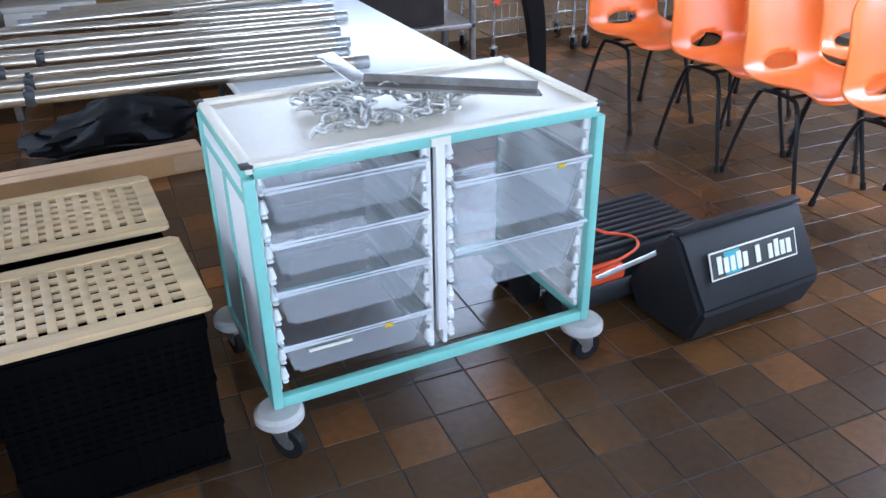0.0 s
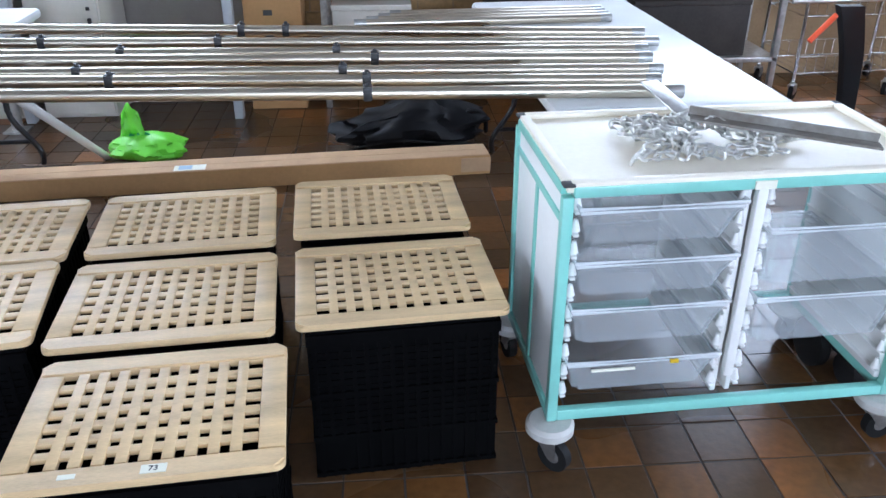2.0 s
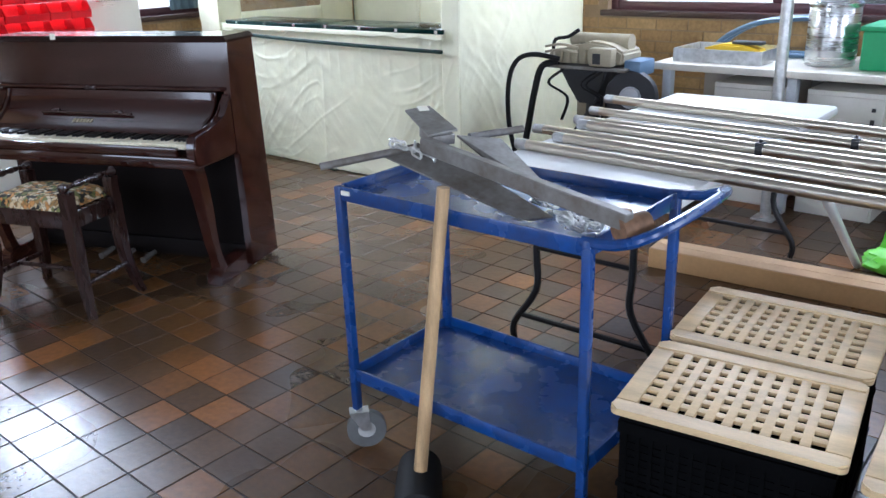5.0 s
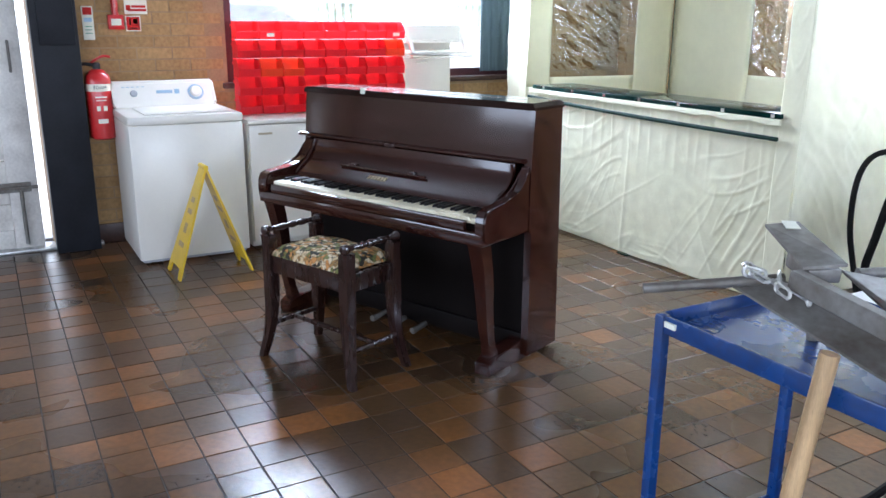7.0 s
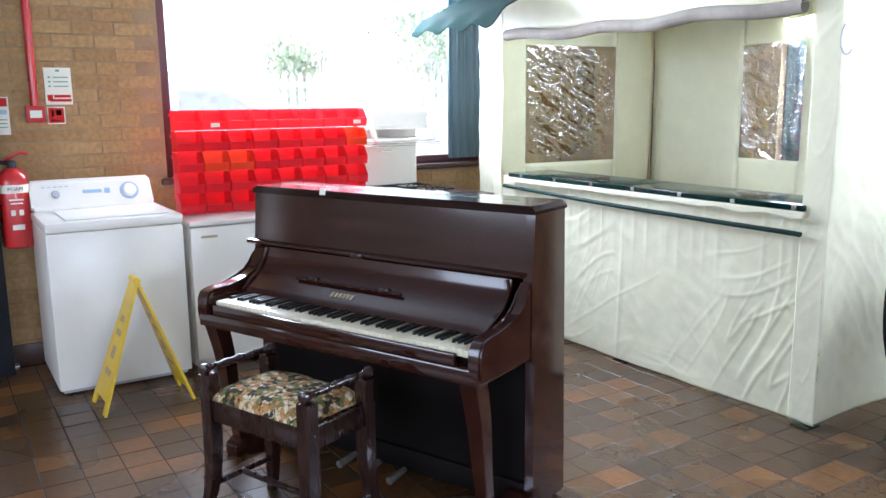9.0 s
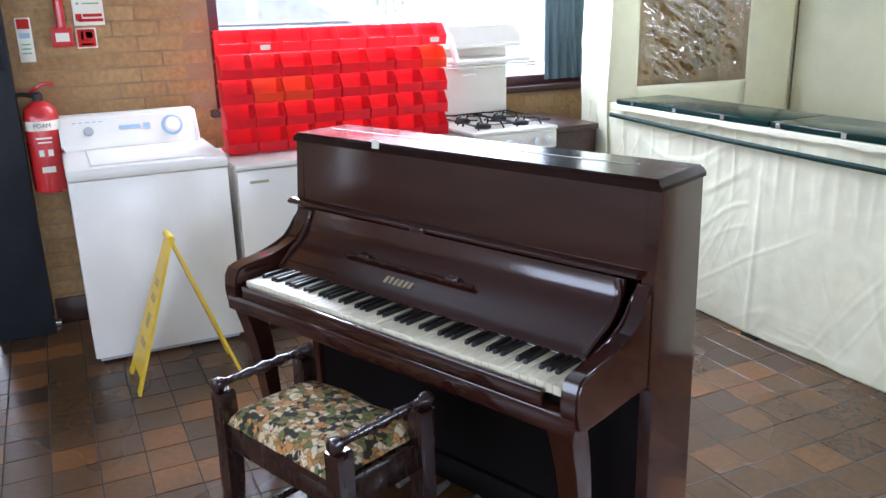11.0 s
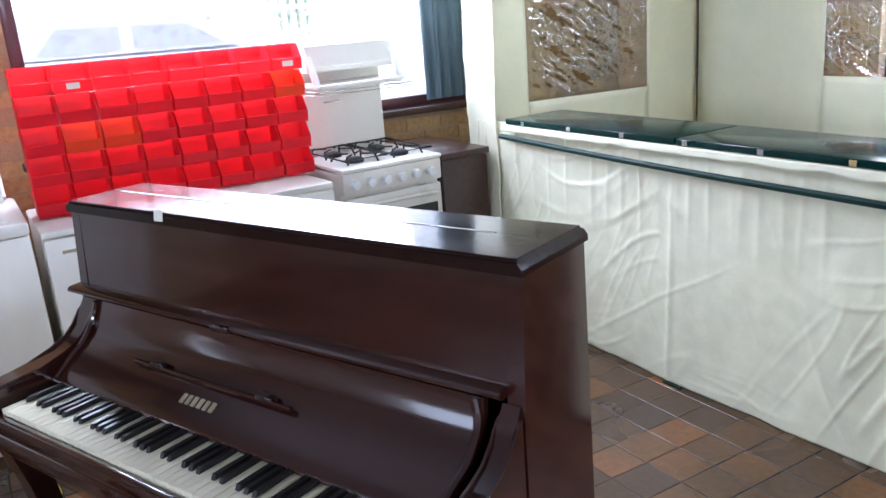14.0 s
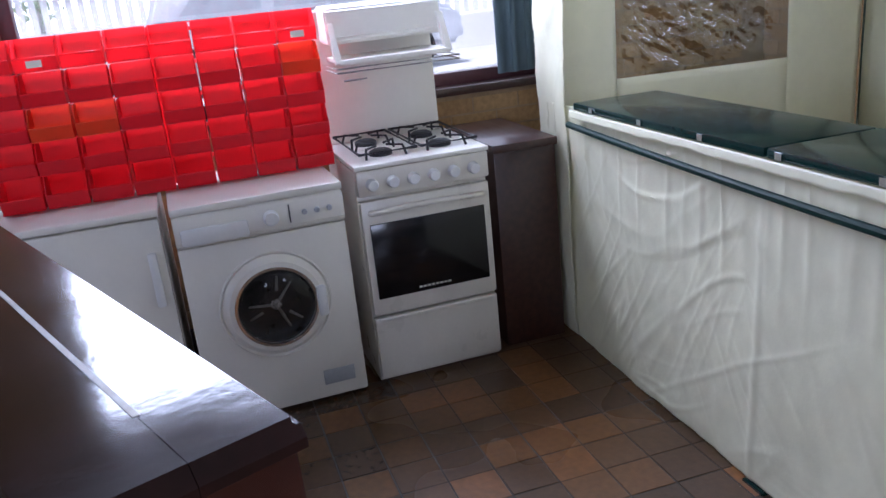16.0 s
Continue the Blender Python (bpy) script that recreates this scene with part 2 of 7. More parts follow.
M_STEELDK = mat("worn_grey_steel", (0.2, 0.195, 0.18), 0.5, metal=0.4, vary=0.3, scale=12, stain=(0.18, 0.145, 0.11))
M_HANDLE = mat("ash_handle", (0.46, 0.3, 0.15), 0.5, vary=0.35, stretch=(10, 10, 1), scale=5)
M_WOODLID = mat("pale_lid_wood", (0.73, 0.53, 0.28), 0.5, vary=0.13, scale=3, stretch=(1, 7, 7), stain=(0.56, 0.4, 0.22), fine=90)
M_CRATE = mat("black_crate", (0.003, 0.003, 0.0032), 0.8, vary=0.3, spec=0.02)
M_CARD = mat("brown_card", (0.44, 0.25, 0.1), 0.8, vary=0.15, scale=3, bump=0.1)
M_CARDTOP = mat("pale_card", (0.52, 0.34, 0.19), 0.8, vary=0.12)
M_TABLE = mat("white_table_top", (0.75, 0.76, 0.75), 0.35, vary=0.05, bump=0.1)
M_TABLEEDGE = mat("table_edge", (0.66, 0.64, 0.58), 0.5, vary=0.06)
M_BLACKTUBE = mat("black_tube", (0.01, 0.01, 0.011), 0.35, spec=0.35)
M_POLE = mat("worn_aluminium", (0.7, 0.63, 0.52), 0.3, metal=1.0, vary=0.2, scale=3, stretch=(0.4, 8, 8))
M_BLACKBAG = mat("black_bag", (0.006, 0.006, 0.007), 0.5, spec=0.15, vary=0.3, bump=0.6, fine=25)
M_LIME = mat("lime_bag", (0.17, 0.65, 0.04), 0.4, vary=0.15, bump=0.5, fine=20)
M_ORANGE = mat("orange_shell", (0.85, 0.19, 0.025), 0.32, vary=0.06, bump=0.08)
M_MOWER = mat("charcoal_plastic", (0.016, 0.017, 0.019), 0.5, spec=0.25, vary=0.2, bump=0.25, fine=200)
M_TEAL = mat("teal_print", (0.08, 0.4, 0.45), 0.4)
M_CABLE = mat("orange_cable", (0.8, 0.1, 0.03), 0.4)
M_TAPESTRY = None
M_SHELFTOP = mat("beige_worktop", (0.58, 0.54, 0.46), 0.4, vary=0.08)
M_CABINET = mat("cream_cabinet", (0.68, 0.64, 0.56), 0.5, vary=0.06)
M_GREENBOX = mat("green_crate", (0.02, 0.28, 0.1), 0.45, vary=0.1)
M_STEELBIN = mat("brushed_steel", (0.6, 0.6, 0.6), 0.28, metal=1.0, vary=0.1, stretch=(1, 1, 14))
M_KHAKI = mat("khaki_casing", (0.33, 0.285, 0.2), 0.5, vary=0.2, bump=0.2)
M_PALEBLUE = mat("pale_blue_frame", (0.11, 0.18, 0.27), 0.4, vary=0.1)
# yard, leaves and bark: outdoor glare and haze put into pale base colours
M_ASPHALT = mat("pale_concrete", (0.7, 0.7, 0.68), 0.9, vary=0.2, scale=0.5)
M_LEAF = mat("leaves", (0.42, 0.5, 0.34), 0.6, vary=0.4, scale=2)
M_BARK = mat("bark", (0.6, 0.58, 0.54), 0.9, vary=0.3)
M_CARPAINT = mat("silver_car", (0.66, 0.69, 0.72), 0.25, metal=0.1, coat=0.6)
# lighter than real glass: the glare outside is put into the colour
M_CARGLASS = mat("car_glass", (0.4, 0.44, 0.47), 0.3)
M_CHAIN = mat("dull_zinc_chain", (0.66, 0.65, 0.61), 0.5, metal=0.55, vary=0.2, scale=40)
M_RUST = mat("rusty_steel", (0.2, 0.11, 0.06), 0.7, metal=0.3, vary=0.4, scale=30)
M_TAUPE = mat("taupe_panel", (0.34, 0.31, 0.28), 0.6, vary=0.08)
M_REDINK = mat("red_ink", (0.5, 0.025, 0.02), 0.75, spec=0.2)
# roof and house walls bleached in colour to stand in for haze
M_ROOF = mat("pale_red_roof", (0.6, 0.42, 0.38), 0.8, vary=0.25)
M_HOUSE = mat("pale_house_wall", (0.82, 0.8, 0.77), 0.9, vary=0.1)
M_DKWOOD = mat("dark_stained_wood", (0.022, 0.0085, 0.0065), 0.28, vary=0.35, stretch=(6, 6, 1), coat=0.4)


def tapestry():
    m, n, l, p = base("floral_tapestry")
    tc, v = n.new("ShaderNodeTexCoord"), n.new("ShaderNodeTexVoronoi")
    v.inputs["Scale"].default_value = 52
    # threads wander, so that petals are uneven
    nz, off, sc = n.new("ShaderNodeTexNoise"), n.new("ShaderNodeVectorMath"), n.new("ShaderNodeVectorMath")
    nz.inputs["Scale"].default_value, nz.inputs["Detail"].default_value = 45, 3
    sc.operation = "SCALE"
    sc.inputs[3].default_value = 0.035
    l.new(tc.outputs["Object"], nz.inputs[0])
    l.new(nz.outputs["Color"], sc.inputs[0])
    l.new(tc.outputs["Object"], off.inputs[0])
    l.new(sc.outputs[0], off.inputs[1])
    l.new(off.outputs[0], v.inputs[0])
    sp = n.new("ShaderNodeSeparateColor")
    l.new(v.outputs["Color"], sp.inputs[0])
    r = n.new("ShaderNodeValToRGB")
    r.color_ramp.interpolation = "CONSTANT"
    cols = [(0, (0.03, 0.028, 0.018)), (0.2, (0.16, 0.17, 0.05)), (0.38, (0.6, 0.46, 0.26)), (0.55, (0.52, 0.24, 0.07)), (0.72, (0.66, 0.55, 0.36)), (0.84, (0.34, 0.19, 0.06))]
    el = r.color_ramp.elements
    while len(el) < len(cols):
        el.new(0.5)
    for k, (a, c) in enumerate(cols):
        el[k].position, el[k].color = a, (*c, 1)
    l.new(sp.outputs[0], r.inputs[0])
    # dark outlines round the petals, broken by noise
    edge = n.new("ShaderNodeTexVoronoi")
    edge.feature = "DISTANCE_TO_EDGE"
    edge.inputs["Scale"].default_value = 52
    l.new(off.outputs[0], edge.inputs[0])
    mr = n.new("ShaderNodeMapRange")
    mr.inputs[1].default_value, mr.inputs[2].default_value, mr.inputs[3].default_value, mr.inputs[4].default_value = 0.0, 0.14, 0.42, 1.1
    l.new(edge.outputs["Distance"], mr.inputs[0])
    mx = n.new("ShaderNodeMix")
    mx.data_type, mx.blend_type = "RGBA", "MULTIPLY"
    mx.inputs[0].default_value = 1.0
    l.new(r.outputs[0], mx.inputs[6])
    l.new(mr.outputs[0], mx.inputs[7])
    l.new(mx.outputs[2], p.inputs["Base Color"])
    p.inputs["Roughness"].default_value = 0.9
    b = n.new("ShaderNodeBump")
    b.inputs["Strength"].default_value = 0.4
    l.new(v.outputs["Distance"], b.inputs["Height"])
    l.new(b.outputs[0], p.inputs["Normal"])
    return m


M_TAPESTRY = tapestry()


# ---- mesh helpers ----
def box(bm, cx, cy, cz, sx, sy, sz, bev=0.0, rot=None, seg=2):
    m = Matrix.Translation((cx, cy, cz))
    if rot:
        m = m @ pose(0, 0, 0, *rot)
    vs = bmesh.ops.create_cube(bm, size=1, matrix=m @ Matrix.Diagonal((sx, sy, sz, 1)))["verts"]
    if bev:
        es = list({e for v in vs for e in v.link_edges})
        bmesh.ops.bevel(bm, geom=es, offset=bev, segments=seg, affect="EDGES", profile=0.5)
    return vs


def span(bm, x0, x1, y0, y1, z0, z1, bev=0.0):
    return box(bm, (x0 + x1) / 2, (y0 + y1) / 2, (z0 + z1) / 2, x1 - x0, y1 - y0, z1 - z0, bev)


def rod(bm, a, b, r0, r1=None, seg=12):
    a, b = Vector(a), Vector(b)
    d = b - a
    m = Matrix.Translation((a + b) / 2) @ d.to_track_quat("Z", "Y").to_matrix().to_4x4()
    bmesh.ops.create_cone(bm, cap_ends=True, segments=seg, radius1=r0, radius2=r0 if r1 is None else r1, depth=d.length, matrix=m)


def tube(bm, pts, r, seg=8, closed=False):
    pts = [Vector(p) for p in pts]
    n = len(pts)
    rings = []
    up = Vector((0.13, 0.31, 0.94))
    for i, p in enumerate(pts):
        d = (pts[(i + 1) % n] - pts[i - 1]) if closed else (pts[min(i + 1, n - 1)] - pts[max(i - 1, 0)])
        d.normalize()
        if abs(d.dot(up)) > 0.97:
            up = Vector((0.9, 0.3, 0.2))
        a = d.cross(up).normalized()
        b = d.cross(a).normalized()
        up = b if b.dot(up) > 0 else -b
        rings.append([bm.verts.new(p + r * (math.cos(t) * a + math.sin(t) * b)) for t in (2 * math.pi * k / seg for k in range(seg))])
    for i in range(n if closed else n - 1):
        A, B = rings[i], rings[(i + 1) % n]
        off = min(range(seg), key=lambda o: (A[0].co - B[o].co).length)
        for k in range(seg):
            bm.faces.new((A[k], A[(k + 1) % seg], B[(k + 1 + off) % seg], B[(k + off) % seg]))
    if not closed:
        bm.faces.new(rings[0])
        bm.faces.new(rings[-1][::-1])


def smooth_path(ctrl, steps=6):
    c = [Vector(p) for p in ctrl]
    out = []
    for i in range(len(c) - 1):
        p0, p1, p2, p3 = c[max(i - 1, 0)], c[i], c[i + 1], c[min(i + 2, len(c) - 1)]
        for k in range(steps):
            t = k / steps
            out.append(0.5 * (2 * p1 + (p2 - p0) * t + (2 * p0 - 5 * p1 + 4 * p2 - p3) * t * t + (3 * p1 - p0 - 3 * p2 + p3) * t ** 3))
    return out + [c[-1]]


def lathe(bm, prof, m=None, seg=24):
    m = m or Matrix()
    rings = []
    for r, z in prof:
        rings.append([bm.verts.new(m @ Vector((r * math.cos(2 * math.pi * k / seg), r * math.sin(2 * math.pi * k / seg), z))) for k in range(seg)])
    for A, B in zip(rings, rings[1:]):
        for k in range(seg):
            bm.faces.new((A[k], A[(k + 1) % seg], B[(k + 1) % seg], B[k]))
    bm.faces.new(rings[0][::-1])
    bm.faces.new(rings[-1])


def sheet(bm, f, nu, nv):
    g = [[bm.verts.new(f(i / nu, j / nv)) for j in range(nv + 1)] for i in range(nu + 1)]
    for i in range(nu):
        for j in range(nv):
            bm.faces.new((g[i][j], g[i + 1][j], g[i + 1][j + 1], g[i][j + 1]))
    return g


def prism(bm, outline, axis, a, b):
    """A flat outline, extruded along x, y or z from a to b."""
    def put(u, v, w):
        return Vector((w, u, v)) if axis == "x" else Vector((u, w, v)) if axis == "y" else Vector((u, v, w))
    A = [bm.verts.new(put(u, v, a)) for u, v in outline]
    B = [bm.verts.new(put(u, v, b)) for u, v in outline]
    n = len(A)
    for k in range(n):
        bm.faces.new((A[k], A[(k + 1) % n], B[(k + 1) % n], B[k]))
    bm.faces.new(A[::-1])
    bm.faces.new(B)


def thicken(ob, t, offset=0.0):
    s = ob.modifiers.new("thickness", "SOLIDIFY")
    s.thickness, s.offset = t, offset
    return ob


def mesh_of(name, bm, material, angle=35):
    bmesh.ops.recalc_face_normals(bm, faces=bm.faces)
    me = bpy.data.meshes.new(name)
    bm.to_mesh(me)
    bm.free()
    me.materials.append(material)
    me.polygons.foreach_set("use_smooth", [True] * len(me.polygons))
    me.set_sharp_from_angle(angle=radians(angle))
    return me


def part(name, bm, material, parent=None, label=""):
    ob = new(name, mesh_of(name, bm, material))
    if parent is not None:
        ob.parent = parent
    if label:
        ob["label"] = label
    return ob


def share(src, m, parent):
    """Another piece on the same mesh."""
    ob = new(src.name.split(".")[0], src.data)
    ob.parent, ob.matrix_basis = parent, m
    return ob


def thing(name, m, label, category, group=""):
    ob = new(name)
    ob.matrix_basis = m
    ob.empty_display_size = 0.1
    return tagged(ob, label, category, group)


def setting(name, bm, material, label, category="structure"):
    return tagged(part(name, bm, material), label, category, kind="structure")


def B():
    return bmesh.new()


def quick(name, material, parent, *spans, bev=0.0, label=""):
    bm = B()
    for s in spans:
        span(bm, *s, bev)
    return part(name, bm, material, parent, label)


def text_part(name, words, size, m, material, parent):
    cu = bpy.data.curves.new(name, "FONT")
    cu.body, cu.size, cu.align_x, cu.align_y, cu.extrude = words, size, "CENTER", "CENTER", 0.0004
    ob = new(name, cu)
    dg = bpy.context.evaluated_depsgraph_get()
    me = bpy.data.meshes.new_from_object(ob.evaluated_get(dg))
    bpy.data.objects.remove(ob)
    me.materials.clear()
    me.materials.append(material)
    out = new(name, me)
    out.parent, out.matrix_basis = parent, m
    return out


# ---- the room ----
WX, NY, SY, EX, CH = -5.72, 5.35, -3.0, 6.0, 2.7
quickset = lambda name, material, label, *spans: setting(name, (lambda bm: ([span(bm, *s) for s in spans], bm)[1])(B()), material, label, "structure")

floor = quickset("floor", M_GROUT, "brown quarry tile floor with grey joints", (WX - 0.3, EX + 0.3, SY - 0.3, NY + 0.3, -0.1, -0.002))
quickset("ceiling", M_CEIL, "plain pale grey ceiling", (WX - 0.3, EX + 0.3, SY - 0.3, NY + 0.3, CH, CH + 0.12))

# window wall: door opening y -0.9..0.62, window y 1.85..4.2, z 1.03..2.6
WIN = (1.86, 4.22, 1.03, 2.6)
wall_west = quickset("wall_west", M_MORTAR, "buff brick wall with a wide window", (WX - 0.28, WX, SY, -2.8, 0, CH), (WX - 0.28, WX, -1.95, -1.1, 0, CH), (WX - 0.28, WX, -2.8, -1.95, 0, 0.35), (WX - 0.28, WX, -2.8, -1.95, 2.1, CH), (WX - 0.28, WX, -1.1, 0.66, 2.3, CH), (WX - 0.28, WX, 0.66, WIN[0], 0, CH), (WX - 0.28, WX, WIN[0], WIN[1], 0, WIN[2]), (WX - 0.28, WX, WIN[0], WIN[1], WIN[3], CH), (WX - 0.28, WX, WIN[1], NY + 0.28, 0, CH))
# back wall: windows x -2.6..-0.2 and 1.9..4.5 and -5.0..-4.1
NW = [(-3.98, -3.05, 0.95, 2.3), (-2.5, -0.2, 1.02, 2.6), (1.9, 4.5, 1.4, 2.5)]
cuts = [(WX, NW[0][0]), (NW[0][1], NW[1][0]), (NW[1][1], NW[2][0]), (NW[2][1], EX)]
wall_north = quickset("wall_north", M_MORTAR, "buff brick back wall with windows", *[(a, b, NY, NY + 0.28, 0, CH) for a, b in cuts], *[(a, b, NY, NY + 0.28, 0, z0) for a, b, z0, z1 in NW], *[(a, b, NY, NY + 0.28, z1, CH) for a, b, z0, z1 in NW])
# south and east openings are out of view, cut for the added fill lamps
SW = [(-4.2, -1.8, 1.0, 2.4), (0.3, 2.7, 1.0, 2.4)]
cuts = [(WX, SW[0][0]), (SW[0][1], SW[1][0]), (SW[1][1], EX)]
quickset("wall_south", M_WALL, "plain painted wall", *[(a, b, SY - 0.2, SY, 0, CH) for a, b in cuts], *[(a, b, SY - 0.2, SY, 0, z0) for a, b, z0, z1 in SW], *[(a, b, SY - 0.2, SY, z1, CH) for a, b, z0, z1 in SW])
quickset("wall_east", M_WALL, "plain painted wall", (EX, EX + 0.2, SY, -0.1, 0, CH), (EX, EX + 0.2, 2.5, NY, 0, CH), (EX, EX + 0.2, -0.1, 2.5, 0, 1.0), (EX, EX + 0.2, -0.1, 2.5, 2.4, CH))


def window(name, axis, at, a, b, z0, z1, bars, label, w=0.06, sill=0.14, inward=1):
    win = tagged(thing(name, Matrix(), label, "window"), kind="structure")
    def s(u0, u1, v0, v1, d0, d1):
        return (at + d0, at + d1, u0, u1, v0, v1) if axis == "x" else (u0, u1, at + d0, at + d1, v0, v1)
    d0, d1 = (-0.12, -0.05) if inward > 0 else (0.05, 0.12)
    bm = B()
    for u0, u1, v0, v1 in [(a, a + w, z0, z1), (b - w, b, z0, z1), (a + w, b - w, z0, z0 + w), (a + w, b - w, z1 - w, z1)] + [(x - w / 2, x + w / 2, z0 + w, z1 - w) for x in bars]:
        span(bm, *s(u0, u1, v0, v1, d0, d1), 0.006)
    part("window_frame", bm, M_FRAME, win)
    edges = [a + w] + [e for x in bars for e in (x - w / 2, x + w / 2)] + [b - w]
    for u0, u1 in zip(edges[::2], edges[1::2]):
        p = quick("pane", M_GLASS, win, s(u0, u1, z0 + w, z1 - w, (d0 + d1) / 2 - 0.003, (d0 + d1) / 2 + 0.003))
        p.visible_shadow = False
    if sill:
        lo, hi = (-0.05, sill) if inward > 0 else (-sill, 0.05)
        quick("window_sill", M_SILL, win, s(a - 0.04, b + 0.04, z0 - 0.035, z0 + 0.004, lo, hi), bev=0.008)
    return win


window("window_1", "x", WX, *WIN, [], "wide window with dark maroon frame and wooden sill", sill=0.05)
window("window_5", "x", WX, -2.8, -1.95, 0.35, 2.1, [], "tall window with dark maroon frame", sill=0.05)
for k, (a, b, z0, z1) in enumerate(NW):
    window("window_%d" % (k + 2), "y", NY, a, b, z0, z1, [(a + b) / 2] if b - a > 1 else [], "back window with dark maroon frame", sill=0.04, inward=-1)

# black steel post beside the door
bm = B()
span(bm, WX - 0.02, WX + 0.16, 0.66, 0.92, 0, CH, 0.004)
span(bm, WX + 0.16, WX + 0.19, 0.7, 0.9, 1.3, CH, 0.004)
setting("trim", bm, M_STEEL_POST, "black painted steel post beside the door", "post")
bm = B()
span(bm, WX, WX + 0.02, 0.93, WIN[0] + 1.6, 0, 0.13, 0.004)
setting("baseboard", bm, M_SILL, "dark brown skirting board", "baseboard")


# white boarded loading door with bolt
def boarded_door():
    d = tagged(thing("door_1", Matrix(), "closed white boarded door with steel bolts", "door"), kind="structure")
    for k in range(8):
        quick("panel", M_DOORW, d, (WX - 0.1, WX - 0.05, -1.08, 0.6, 0.03 + k * 0.28, 0.305 + k * 0.28), bev=0.008)
    quick("stile", M_DOORW, d, (WX - 0.05, WX - 0.015, 0.43, 0.6, 0.02, 2.28), bev=0.006)
    quick("stile", M_DOORW, d, (WX - 0.05, WX - 0.015, -1.08, -0.92, 0.02, 2.28), bev=0.006)
    quick("rail", M_DOORW, d, (WX - 0.05, WX - 0.018, -0.92, 0.43, 0.02, 0.14), bev=0.006)
    bm = B()
    rod(bm, (WX + 0.01, 0.3, 0.42), (WX + 0.01, 0.6, 0.42), 0.011)
    span(bm, WX - 0.015, WX + 0.004, 0.34, 0.56, 0.39, 0.45)
    rod(bm, (WX + 0.01, 0.5, 0.05), (WX + 0.01, 0.5, 0.4), 0.012)
    part("bolt", bm, M_STEELDK, d, "grey steel bolt")
    bm = B()
    tube(bm, smooth_path([(WX - 0.01, 0.53, 1.14), (WX + 0.03, 0.53, 1.17), (WX + 0.03, 0.53, 1.29), (WX - 0.01, 0.53, 1.32)], 4), 0.009)
    part("door_handle", bm, M_STEELDK, d)
    quick("plate", M_INK, d, (WX - 0.05, WX - 0.03, 0.06, 0.3, 1.06, 1.3))
    quick("threshold", M_GALV, d, (WX - 0.1, WX + 0.06, -1.08, 0.95, -0.001, 0.025), bev=0.006)


boarded_door()


# blue-grey vertical blinds
def blind(m, n, w, h, label):
    t = thing("vertical_blind", m, label, "blind")
    bm = B()
    sheet(bm, lambda u, v: Vector((0.012 * math.sin(u * 9), (u - 0.5) * w * 1.15, v * h)), 6, 1)
    s = thicken(part("slat", bm, M_BLIND, t), 0.002)
    for k in range(1, n):
        c = share(s, pose(0, k * w, 0, 0, 0, 12 * math.sin(k * 2.1)), t)
        thicken(c, 0.002)
    quick("head_rail", M_WHITEPL, t, (-0.02, 0.02, -w, n * w, h, h + 0.04))


blind(pose(WX + 0.07, 3.9, 1.07), 6, 0.07, 1.5, "drawn blue-grey vertical fabric blind at the window")
blind(pose(-3.32, NY - 0.03, 1.0, 0, 0, 90), 10, 0.062, 1.25, "blue-grey vertical blind at the back window")


